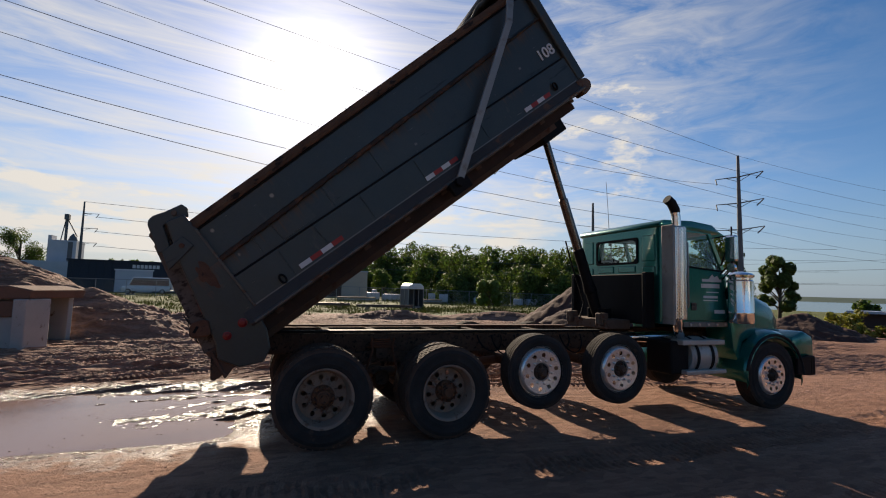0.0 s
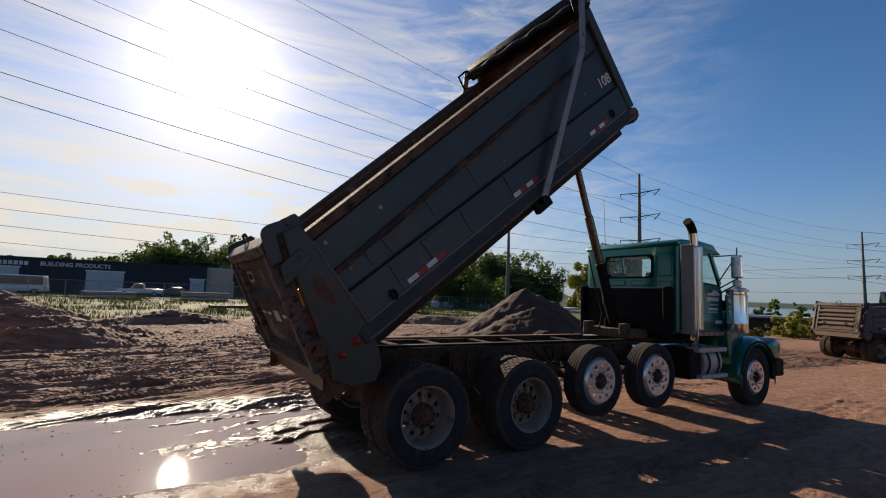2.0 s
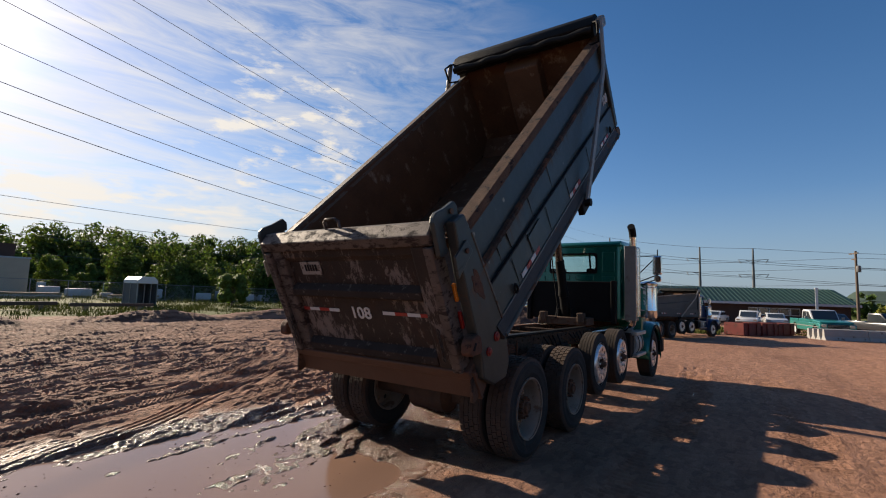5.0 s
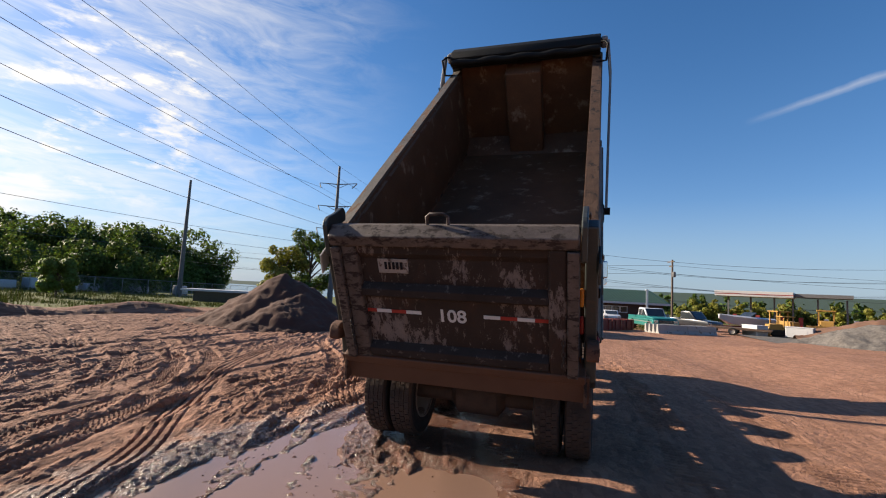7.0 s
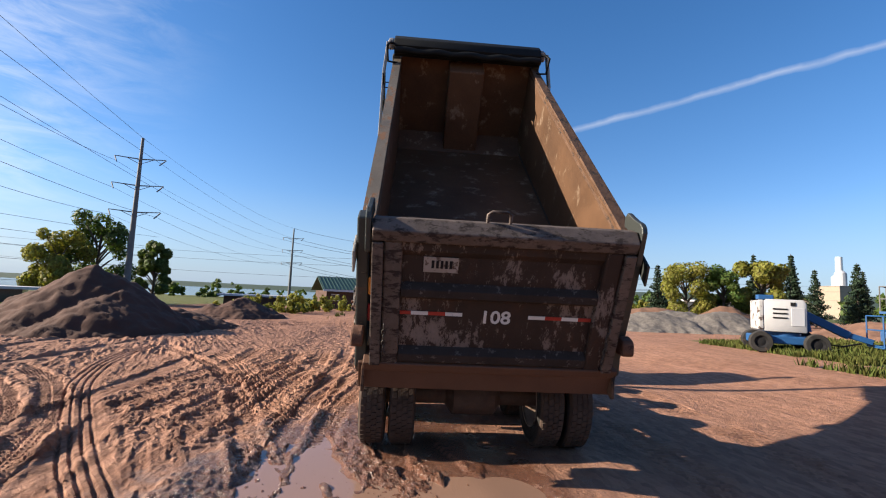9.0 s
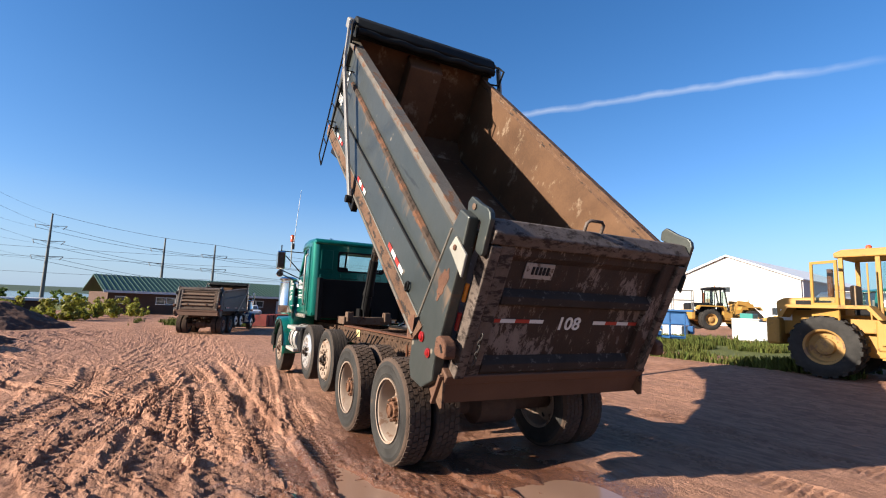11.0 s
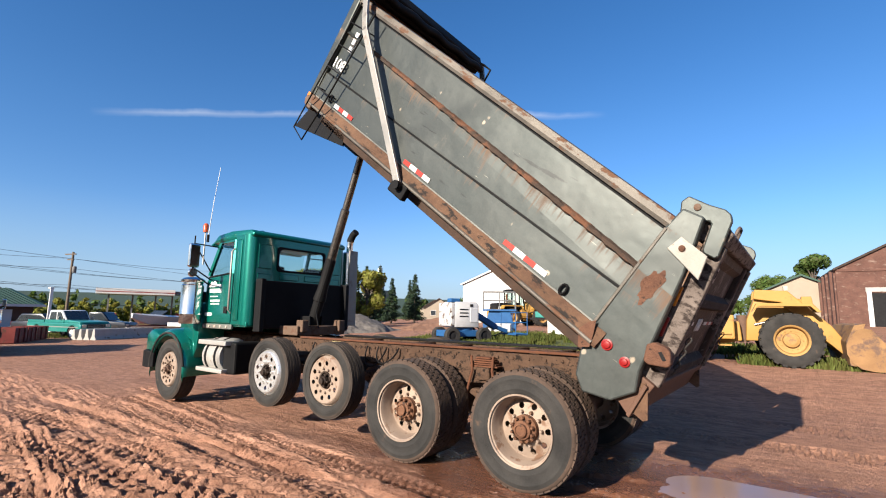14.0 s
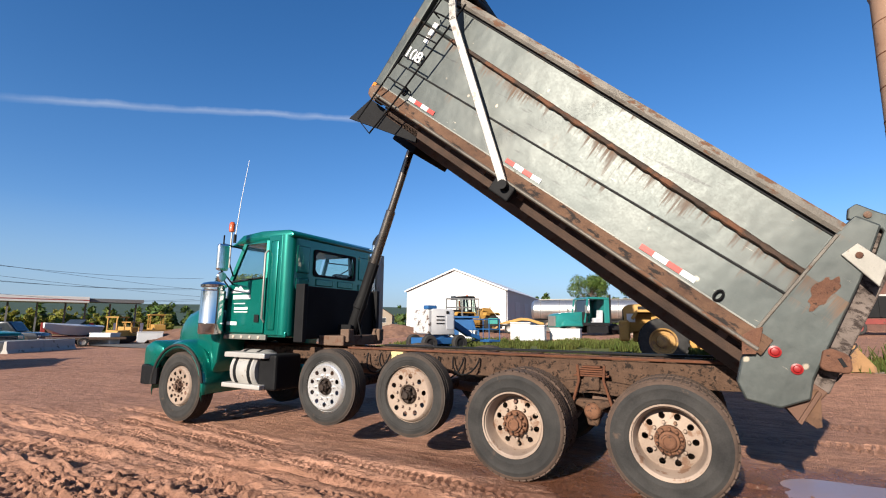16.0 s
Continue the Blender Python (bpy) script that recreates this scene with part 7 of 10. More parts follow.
M_GREENROOF = surf("green_roof_metal", (0.03, 0.075, 0.058), (0.04, 0.095, 0.072), 0.5, 0.2, 1, 20, 0.05)
M_BROWNBRICK = surf("brown_brick_wall", (0.085, 0.048, 0.038), (0.13, 0.075, 0.056), 0.9, 0.0, 1.2, 25, 0.3)
M_REDBRICK = surf("old_red_brick_wall", (0.085, 0.040, 0.031), (0.19, 0.095, 0.072), 0.9, 0.0, 1.3, 9, 0.4, stain=(0.27, 0.19, 0.155), stain_at=0.56, stain_scale=1.6, stain_stretch=(1, 1, 2.2), edge=0.10)
M_BROWNROOF = surf("dark_brown_shingle_roof", (0.045, 0.03, 0.024), (0.075, 0.052, 0.042), 0.9, 0.0, 2, 20, 0.3)
M_STACK = surf("tan_chimney_brick", (0.34, 0.20, 0.13), (0.44, 0.28, 0.19), 0.9, 0.0, 0.8, 10, 0.3, stain=(0.22, 0.12, 0.08), stain_at=0.58, stain_scale=0.5)
M_CONC = surf("grey_concrete", (0.425, 0.413, 0.389), (0.543, 0.519, 0.484), 0.9, 0.0, 2, 40, 0.2, stain=(0.2, 0.14, 0.11), stain_at=0.6)
M_BARK = surf("grey_brown_bark", (0.09, 0.07, 0.055), (0.15, 0.12, 0.095), 0.95, 0.0, 4, 30, 0.5)
M_LEAF = surf("green_leaves", (0.07, 0.12, 0.025), (0.13, 0.18, 0.04), 0.6, 0.0, 0.5, 6, 0.0, island=0.7, spec=0.25, through_light=0.45)
M_LEAF2 = surf("dark_green_leaves", (0.045, 0.080, 0.020), (0.105, 0.145, 0.034), 0.6, 0.0, 0.22, 6, 0.0, island=0.9, spec=0.25, through_light=0.4)
M_LEAF3 = surf("yellowing_leaves", (0.15, 0.155, 0.026), (0.23, 0.215, 0.04), 0.6, 0.0, 0.5, 6, 0.0, island=0.6, spec=0.25, through_light=0.4)
M_NEEDLE = surf("dark_conifer_needles", (0.016, 0.036, 0.018), (0.03, 0.055, 0.026), 0.7, 0.0, 0.5, 6, 0.0, island=0.6, spec=0.2)
M_GRASS = surf("rough_grass", (0.038, 0.058, 0.012), (0.10, 0.100, 0.028), 0.8, 0.0, 0.4, 5, 0.0, island=0.8, spec=0.1, through_light=0.12)
M_PILE = surf("dark_red_gravel", (0.068, 0.030, 0.021), (0.125, 0.058, 0.040), 0.95, 0.0, 1.0, 14, 0.9)
M_GRAVEL = surf("grey_crushed_stone", (0.08, 0.07, 0.064), (0.26, 0.235, 0.21), 0.95, 0.0, 5.0, 9, 1.0)
M_DIRT = surf("brown_dirt_heap", (0.17, 0.09, 0.06), (0.27, 0.15, 0.10), 0.95, 0.0, 1.5, 14, 0.8)
M_TEAL = surf("teal_vehicle_paint", (0.02, 0.24, 0.21), (0.03, 0.28, 0.25), 0.35, 0.1, 2, 50, 0.02, coat=0.5)
M_SILVER = surf("silver_tank_steel", (0.50, 0.49, 0.48), (0.58, 0.57, 0.56), 0.3, 0.9, 2, 40, 0.02)
M_CARWHITE = surf("white_car_paint", (0.802, 0.814, 0.826), (0.873, 0.885, 0.897), 0.3, 0.0, 2, 50, 0.0, coat=0.6)
M_CARDARK = surf("dark_car_paint", (0.03, 0.034, 0.042), (0.05, 0.055, 0.065), 0.3, 0.2, 2, 50, 0.0, coat=0.6)
M_BINRED = surf("dark_rusty_red_paint", (0.17, 0.022, 0.02), (0.27, 0.045, 0.035), 0.65, 0.0, 3, 50, 0.2, stain=(0.10, 0.05, 0.035), stain_at=0.56, stain_scale=4)
M_REDPAINT = surf("faded_red_paint", (0.33, 0.035, 0.03), (0.42, 0.06, 0.05), 0.6, 0.0, 2, 50, 0.1)
M_WINDOW = surf("dark_window_glass", (0.03, 0.04, 0.05), (0.05, 0.06, 0.07), 0.08, 0.0, 1, 10, 0.0, spec=0.9)
M_TIMBER = surf("raw_timber", (0.36, 0.25, 0.15), (0.46, 0.33, 0.21), 0.85, 0.0, 2, 40, 0.2)
M_MESHWIRE = surf("galvanised_wire", (0.35, 0.36, 0.37), (0.42, 0.43, 0.44), 0.5, 0.6, 2, 20, 0.0)


# ---- trees, grass ----
def leaf_mesh(name, centres, n, size, seed, flat=0.0, squash=1.0):
    """Many small leaf clumps, each a bent quad, in balls (x, y, z, r)."""
    g = np.random.default_rng(seed)
    c = np.array(centres)
    w = c[:, 3] ** 2
    pick = g.choice(len(c), n, p=w / w.sum())
    d = g.normal(size=(n, 3))
    d /= np.linalg.norm(d, axis=1)[:, None]
    r = c[pick, 3] * g.uniform(0.45, 1.05, n) ** 0.6
    p = c[pick, :3] + d * r[:, None] * np.array((1, 1, squash))
    a = g.normal(size=(n, 3))
    a -= 0.85 * (a * d).sum(1)[:, None] * d
    a[:, 2] *= 1 - flat
    a /= np.linalg.norm(a, axis=1)[:, None]
    b = np.cross(a, d + 0.45 * g.normal(size=(n, 3)))
    b /= np.linalg.norm(b, axis=1)[:, None]
    s = size * g.uniform(0.55, 1.35, n)[:, None]
    k = np.cross(a, b) * 0.25
    quad = np.stack([p - a * s, p + b * s * 0.55 + k * s, p + a * s, p - b * s * 0.55 + k * s], 1).reshape(-1, 3)
    return quad_mesh(name, quad)


def quad_mesh(name, co):
    n = len(co) // 4
    me = bpy.data.meshes.new(name)
    me.vertices.add(len(co))
    me.vertices.foreach_set("co", co.astype(np.float32).ravel())
    me.loops.add(n * 4)
    me.loops.foreach_set("vertex_index", np.arange(n * 4))
    me.polygons.add(n)
    me.polygons.foreach_set("loop_start", np.arange(0, n * 4, 4))
    me.update(calc_edges=True)
    return me


def tree(x, y, h, spread, leaf, seed, label, leaves=1600, size=0.3, stem=0.12, group=""):
    rn = random.Random(seed)
    z0 = gz(x, y)
    t = thing("tree", pose(x, y, z0 - 0.1), label, "tree", group)
    top = h * 0.86
    pts = [(0, 0, 0), (rn.uniform(-0.1, 0.1), rn.uniform(-0.1, 0.1), top * 0.4), (rn.uniform(-0.3, 0.3), rn.uniform(-0.3, 0.3), top)]
    bm = tube(pts, [h * 0.028, h * 0.02, h * 0.006], 8)
    balls = [(pts[2][0], pts[2][1], h - spread * 0.35, spread * 0.36)]
    for k in range(24):
        a = rn.uniform(0, 6.28)
        s = rn.uniform(stem, 0.85)
        rad = spread * rn.uniform(0.45, 0.8) * (1 - 0.45 * max(0, s - 0.5) * 2)
        e = (math.cos(a) * rad, math.sin(a) * rad, h * (s + 0.08))
        b0 = (pts[1][0] * s * 2, pts[1][1] * s * 2, top * s * 0.85)
        tube([b0, ((b0[0] + e[0]) / 2, (b0[1] + e[1]) / 2, (b0[2] + e[2]) / 2 + 0.1), e], [h * 0.012, h * 0.008, h * 0.003], 5, bm)
        balls.append((*e, spread * rn.uniform(0.18, 0.36)))
    part("trunk", bm, M_BARK, t, smooth=60)
    me = leaf_mesh("crown", balls, leaves, size, seed)
    me.materials.append(leaf)
    part("crown", me, None, t)
    return t


def conifer(x, y, h, spread, seed, label, group=""):
    rn = random.Random(seed)
    t = thing("conifer", pose(x, y, gz(x, y) - 0.1), label, "tree", group)
    part("trunk", tube([(0, 0, 0), (0, 0, h)], [h * 0.02, h * 0.003], 7), M_BARK, t, smooth=60)
    balls = []
    for k in range(26):
        s = (k + 0.5) / 26
        for q in range(5):
            a = rn.uniform(0, 6.28)
            r = spread * (1 - s) * rn.uniform(0.5, 1.0)
            balls.append((math.cos(a) * r * 0.6, math.sin(a) * r * 0.6, h * (0.08 + 0.9 * s), 0.12 * spread + 0.3 * r))
    me = leaf_mesh("crown", balls, 4500, 0.15 * h / 9, seed, squash=0.4)
    me.materials.append(M_NEEDLE)
    part("crown", me, None, t)
    return t


def woods(name, line, depth, count, h0, h1, leaf, seed, per, size, label):
    """A stretch of far wood along a line of (x, y)."""
    g = np.random.default_rng(seed)
    balls = []
    for i in range(count):
        s = g.uniform(0, len(line) - 1)
        k = int(s)
        f = s - k
        x = line[k][0] * (1 - f) + line[k + 1][0] * f + g.normal() * 1.0
        y = line[k][1] * (1 - f) + line[k + 1][1] * f + g.uniform(0, depth)
        h = g.uniform(h0, h1)
        for q in range(6):
            u = g.uniform(0.1, 1.0)
            r = (0.10 + 0.16 * math.sin(math.pi * min(1.0, u * 0.9 + 0.1))) * h * g.uniform(0.6, 1.0)
            balls.append((x + g.normal() * h * 0.12, y + g.normal() * h * 0.12, gz(x, y) + h * u - r * 0.7, r))
    me = leaf_mesh(name, balls, count * per, size, seed)
    me.materials.append(leaf)
    ob = new(name, me)
    return tagged(ob, label, "woods", kind="stuff")


woods("woods", [(-5, 128), (30, 108), (60, 88), (80, 76)], 12, 340, 8.5, 14.5, M_LEAF2, 3, 800, 0.34, "dense dark green wood behind the yard")
woods("woods_back", [(-5, 140), (30, 120), (60, 100), (80, 88)], 10, 150, 6.5, 12.0, M_LEAF2, 14, 110, 1.0, "deeper trees of the dense wood")
woods("woods_low", [(-95, 175), (-40, 150), (-5, 128)], 12, 200, 4.5, 9.0, M_LEAF2, 13, 260, 0.5, "low dark green wood behind the store")
woods("woods_edge", [(10, 104), (32, 97), (58, 80), (72, 72)], 6, 44, 3.0, 9.0, M_LEAF, 8, 700, 0.26, "lighter green young growth along the wood's edge")
woods("woods_far", [(60, -150), (110, -120), (150, -80), (170, -40), (180, -12)], 20, 80, 4.0, 8.0, M_LEAF2, 5, 150, 0.8, "low far trees beyond the buildings")
woods("woods_town", [(-60, -150), (-10, -165), (60, -150)], 12, 60, 6.0, 11.0, M_LEAF2, 6, 150, 0.9, "trees beyond the workshops")
woods("copse", [(22, 64), (31, 60), (39, 57), (46, 54)], 6, 60, 3.5, 9.4, M_LEAF2, 12, 900, 0.2, "dark green copse beyond the heap")
woods("shore_bushes", [(29, 10), (36, 8.5), (46, 7), (58, 6)], 5, 46, 0.8, 1.9, M_LEAF3, 9, 260, 0.13, "yellow-green bushes towards the lake")
woods("station_hedge", [(84, -19), (87, -28), (90, -38), (86, -50)], 5, 70, 1.6, 4.2, M_LEAF3, 17, 420, 0.26, "yellow-green trees and bushes behind the station")
woods("shore_trees", [(120, 52), (140, 30), (160, 6)], 14, 26, 2.5, 5.0, M_LEAF2, 10, 150, 0.5, "low trees on the near shore")
for i, (x, y, h, sp, leaf, lb) in enumerate([
    (41, 32.5, 6.6, 2.9, M_LEAF3, "tall tree turning yellow"), (45, 31.5, 9.0, 3.3, M_LEAF2, "tall dark green tree"), (50, 28.5, 7.0, 1.9, M_LEAF2, "thin tree with an open crown"),
    (21, 38.5, 3.0, 1.6, M_LEAF, "small green bush tree"), (20.6, 84, 5.6, 2.6, M_LEAF, "bright green tree by the fence"), (24.6, 84, 5.0, 1.7, M_LEAF, "small bright green tree"), (31, 70, 3.4, 1.5, M_LEAF, "small bright green tree"),
    (36.7, -25.6, 6.2, 2.9, M_LEAF3, "round yellow-green tree"), (36.0, -28.6, 5.6, 2.3, M_LEAF, "round yellow-green tree"), (35.3, -31.9, 6.4, 2.5, M_LEAF3, "round yellow-green tree"),
    (-50, 118, 12.6, 5.0, M_LEAF2, "round dark tree behind the store"), (-46, 92, 7.6, 3.2, M_LEAF2, "dark tree behind the store"),
    (17, -86, 9.0, 4.5, M_LEAF, "grey-green tree behind the tank trailer"), (9, -88, 7.5, 3.6, M_LEAF2, "dark tree"), (1, -84, 6.8, 3.6, M_LEAF, "green tree"), (-4.5, -68, 8.0, 2.8, M_LEAF2, "tree behind the brick workshop"),
]):
    tree(x, y, h, sp, leaf, 20 + i, lb + " on rough grass", leaves=8500, size=0.12 if h < 6.4 else 0.16, group="trees round the yard")
for i, (x, y, h, sp) in enumerate([(42.6, -26.1, 6.4, 1.9), (41.8, -36.3, 7.8, 1.7), (41.3, -40.1, 7.9, 1.8), (42.9, -44.3, 6.5, 1.9), (43.2, -49.7, 7.4, 2.3), (66, -62, 11.0, 2.4), (58, -66, 8.0, 2.0), (30, -62.5, 7.5, 1.8)]):
    conifer(x, y, h, sp, 60 + i, "dark green spruce with a pointed top", "spruces")


def grass_stuff(name, areas, seed, label):
    g = np.random.default_rng(seed)
    out = []
    for x0, x1, y0, y1, n, h in areas:
        x, y = g.uniform(x0, x1, n), g.uniform(y0, y1, n)
        clump = value_noise(x, y, 1.6, seed)
        keep = clump + 0.5 * value_noise(x, y, 0.5, seed + 1) > -0.02
        x, y = x[keep], y[keep]
        z = lie(x, y) + mounds(x, y) + 0.0
        hh = h * g.uniform(0.4, 1.2, len(x)) * (1 + clump[keep])
        a = g.uniform(0, 6.28, len(x))
        w = 0.018 + 0.03 * hh
        dx, dy = np.cos(a) * w, np.sin(a) * w
        lx, ly = g.normal(size=len(x)) * 0.3 * hh, g.normal(size=len(x)) * 0.3 * hh
        q = np.stack([np.stack([x - dx, y - dy, z - 0.03], 1), np.stack([x + dx, y + dy, z - 0.03], 1), np.stack([x + dx * 0.3 + lx, y + dy * 0.3 + ly, z + hh], 1), np.stack([x - dx * 0.3 + lx, y - dy * 0.3 + ly, z + hh], 1)], 1)
        out.append(q.reshape(-1, 3))
    me = quad_mesh(name, np.concatenate(out))
    me.materials.append(M_GRASS)
    tagged(new(name, me), label, "grass", kind="stuff")


grass_stuff("grass", [(-8, 7, -14.5, -8.9, 30000, 0.17), (6, 13, -16, -10.6, 16000, 0.15), (1.5, 13, -20, -12, 26000, 0.22), (-12, 28, 22, 40, 24000, 0.2), (-20, 40, 40, 62, 14000, 0.3), (29, 37, -0.6, 6, 6000, 0.3), (36, 52, -9, -1.5, 12000, 0.13), (-14, -2, -17, -11, 5000, 0.45)], 4, "rough tufted grass and weeds at the yard's edge")


# ---- heaps ----
def heap(name, cx, cy, reach, fn, material, label, n=120):
    gx = np.linspace(cx - reach, cx + reach, n)
    gy = np.linspace(cy - reach, cy + reach, n)
    X, Y = np.meshgrid(gx, gy, indexing="ij")
    z = fn(X, Y)
    z = z + np.where(z > 0.02, 0.06 * value_noise(X, Y, 0.7, 77) + 0.07 * value_noise(X, Y, 0.3, 78) + 0.10 * value_noise(X, Y, 0.13, 79) - 0.22 * np.abs(value_noise(X, Y, 1.3, 76)), -0.1)
    co = np.stack([X - cx, Y - cy, z], 2).reshape(-1, 3)
    ob = sheet(name, gx - cx, gy - cy, lambda a, b: z, material)
    ob.location = (cx, cy, gz(cx, cy) - 0.05)
    return tagged(ob, label, "heap")


heap("gravel_heap", 13.4, 12.2, 8.5, lambda x, y: np.maximum.reduce([cone(x, y, 13.0, 12.0, 4.0, 3.3, 2.45, -28, 0.0, 80), cone(x, y, 12.2, 10.6, 3.4, 2.2, 1.5, -20, 0.0, 81), cone(x, y, 15.4, 10.0, 2.8, 1.9, 0.8, -30, 0.0, 82)]), M_PILE, "dark reddish gravel heap on the clay", 200)
heap("gravel_heap", 26.0, 11.0, 5.5, lambda x, y: np.maximum(cone(x, y, 26.0, 11.0, 3.8, 2.8, 1.3, 0, 0.05, 83), cone(x, y, 24.6, 12.2, 2.4, 2.0, 0.9, 0, 0.0, 84)), M_PILE, "smaller dark reddish gravel heap")
heap("stone_heap", 28.5, -20.5, 8.5, lambda x, y: np.maximum.reduce([cone(x, y, 29.0, -18.0, 4.5, 3.2, 1.35, 60, 0.2, 85), cone(x, y, 28.0, -23.0, 4.5, 3.2, 1.6, 80, 0.2, 86), cone(x, y, 30, -20.5, 5, 3.5, 1.5, 70, 0.2, 89)]), M_GRAVEL, "long heap of grey crushed stone")
heap("dirt_heap", 35.0, -24.5, 9.0, lambda x, y: np.maximum.reduce([cone(x, y, 35.0, -21.5, 6.5, 3.4, 1.7, 70, 0.15, 87), cone(x, y, 34.0, -27.5, 5.0, 3.4, 2.1, 80, 0.1, 88)]), M_DIRT, "brown dirt heap behind the crushed stone")
heap("dirt_heap", 24.0, -31.0, 6.0, lambda x, y: cone(x, y, 24, -31, 5.0, 3.2, 1.2, 10, 0.1, 90), M_DIRT, "low brown dirt heap")


# ---- poles and wires ----
def steel_pole(x, y, h, face, both=True, base=0.0):
    """A tall steel pole with three pairs of arms; face is the bearing of the arms."""
    z0 = gz(x, y)
    t = thing("power_pole", pose(x, y, z0, 0, 0, face), "tall grey steel power pole with three crossarms", "power pole", "power poles")
    part("shaft", tube([(0, 0, -0.3), (0, 0, h)], [0.34, 0.13], 14), M_POLE, t, smooth=60)
    tips = []
    for k, z in enumerate((h - 2.2, h - 4.9, h - 7.6)):
        for s in (1, -1) if both else (1,):
            bm = tube([(0, 0, z), (s * 2.3, 0, z + 0.15)], [0.07, 0.04], 6)
            tube([(0, 0, z - 0.5), (s * 1.2, 0, z + 0.05)], 0.03, 5, bm)
            part("crossarm", bm, M_POLE, t)
            part("insulator", tube([(s * 2.3, 0, z + 0.12), (s * 1.9, 0.5, z - 0.55)], 0.06, 6), M_POLE, t)
            tips.append(t.matrix_world @ Vector((s * 2.1, 0.3, z - 0.4)))
    tips.append(t.matrix_world @ Vector((0, 0, h)))
    return tips


def wire(p, q, sag, r=0.013, group="overhead wires"):
    pts = []
    for k in range(25):
        f = k / 24
        v = Vector(p).lerp(Vector(q), f)
        v.z -= 4 * sag * f * (1 - f)
        pts.append(v)
    ob = part("wire", tube(pts, r, 5), M_WIRE, None, smooth=60)
    tagged(ob, "thin dark overhead power cable", "wire", group)


ta = steel_pole(43.5, 27.7, 16.6, 100)
tc = steel_pole(100.2, 25.2, 16.2, 84)
tp = steel_pole(99, -0.9, 13.0, 90)
steel_pole(98.3, 7.7, 13.4, 90, both=False)
tl = steel_pole(-33, 97, 16.0, 20, both=False)
# where each cable of the near span goes: y and z far behind the yard, and its sag
SPAN = [(14.67, 19.03, 3.54), (28.99, 28.75, 2.13), (23.77, 20.08, 2.69), (38.24, 29.72, 1.66), (12.55, 14.54, 3.43), (17.21, 15.6, 2.74), (36.71, 38.63, 1.5)]
for a, (y, z, sag) in zip(ta, SPAN):
    wire(a, (-40.0, y, z), sag, 0.017)
for a, c in zip(ta, tc):
    wire(a, c, 1.2)
for a, c in zip(tc, tp):
    wire(a, c, 0.6, 0.03)
for a in tp:
    wire(a, (a.x + 10, a.y - 70, a.z), 1.6, 0.03)
for a in tl:
    wire(a, (a.x + 160, a.y - 30, a.z - 2), 2.0, 0.035)
pb = thing("power_pole", pose(40.7, 47, gz(40, 47)), "plain tall grey steel pole without arms", "power pole", "power poles")
part("shaft", tube([(0, 0, -0.2), (0, 0, 14.6)], [0.32, 0.14], 12), M_POLE, pb, smooth=60)


def wood_pole(x, y, h, lean=0.0):
    t = thing("utility_pole", pose(x, y, gz(x, y), lean, 0, 20), "brown wooden utility pole with a transformer", "utility pole")
    part("shaft", tube([(0, 0, -0.2), (0, 0, h)], [0.13, 0.09], 10), M_WOODPOLE, t, smooth=60)
    part("crossarm", box(-0.35, 0.95, -0.05, 0.05, h - 0.25, h - 0.15), M_WOODPOLE, t)
    part("crossarm", box(-0.15, 0.6, -0.05, 0.05, h - 0.75, h - 0.66), M_WOODPOLE, t)
    part("transformer", lathe([(0, 0), (0.15, 0), (0.17, 0.04), (0.17, 0.5), (0.13, 0.57), (0, 0.6)], 16, "z", (-0.36, 0, h - 1.9)), M_POLE, t, smooth=40)
    part("bracket", box(-0.3, 0.0, -0.03, 0.03, h - 1.7, h - 1.6), M_POLE, t)
    return t


wood_pole(50.6, -9.6, 7.2)
for z in (6.6, 5.7, 4.2):
    wire((50.6, -9.6, z - 0.6), (70, -75, z), 0.8, 0.014)
    wire((50.6, -9.6, z - 0.6), (60, 70, z + 1), 1.0, 0.014)
lp = thing("light_pole", pose(42, -6.2, gz(42, -6)), "white square light pole over parked cars", "light pole")
part("shaft", box(-0.09, 0.09, -0.09, 0.09, 0, 3.4, 0.01), M_CARWHITE, lp)
part("lamp_head", box(-0.1, 0.5, -0.12, 0.12, 3.4, 3.52, 0.02), M_CARWHITE, lp)


# ---- buildings ----
def gable_house(name, m, w, d, eave, peak, wall, side, roof, label, category="building", over=0.3):
    """A gabled hall: its gable, w wide, looks towards local -y; d deep."""
    t = thing(name, m, label, category)
    part("gable_wall", prism([(-w / 2, -0.5), (-w / 2, eave), (0, peak), (w / 2, eave), (w / 2, -0.5)], 0, 0.25), wall, t)
    part("gable_wall", prism([(-w / 2, -0.5), (-w / 2, eave), (0, peak), (w / 2, eave), (w / 2, -0.5)], d - 0.25, d), wall, t)
    for s in (1, -1):
        part("side_wall", box(s * w / 2 - 0.125, s * w / 2 + 0.125, 0.252, d - 0.252, -0.5, eave), side, t)
        sl = (peak - eave) / (w / 2)
        e = w / 2 + over
        pts = [(0, peak + 0.02), (s * e, eave - sl * over + 0.02), (s * e, eave - sl * over + 0.14), (0, peak + 0.16)]
        part("roof_slope", prism(pts, -over, d + over), roof, t)
        part("roof_trim", prism([(0, peak - 0.02), (s * e, eave - sl * over - 0.02), (s * e, eave - sl * over + 0.16), (0, peak + 0.18)], -over - 0.06, -over - 0.003), roof, t)
    return t


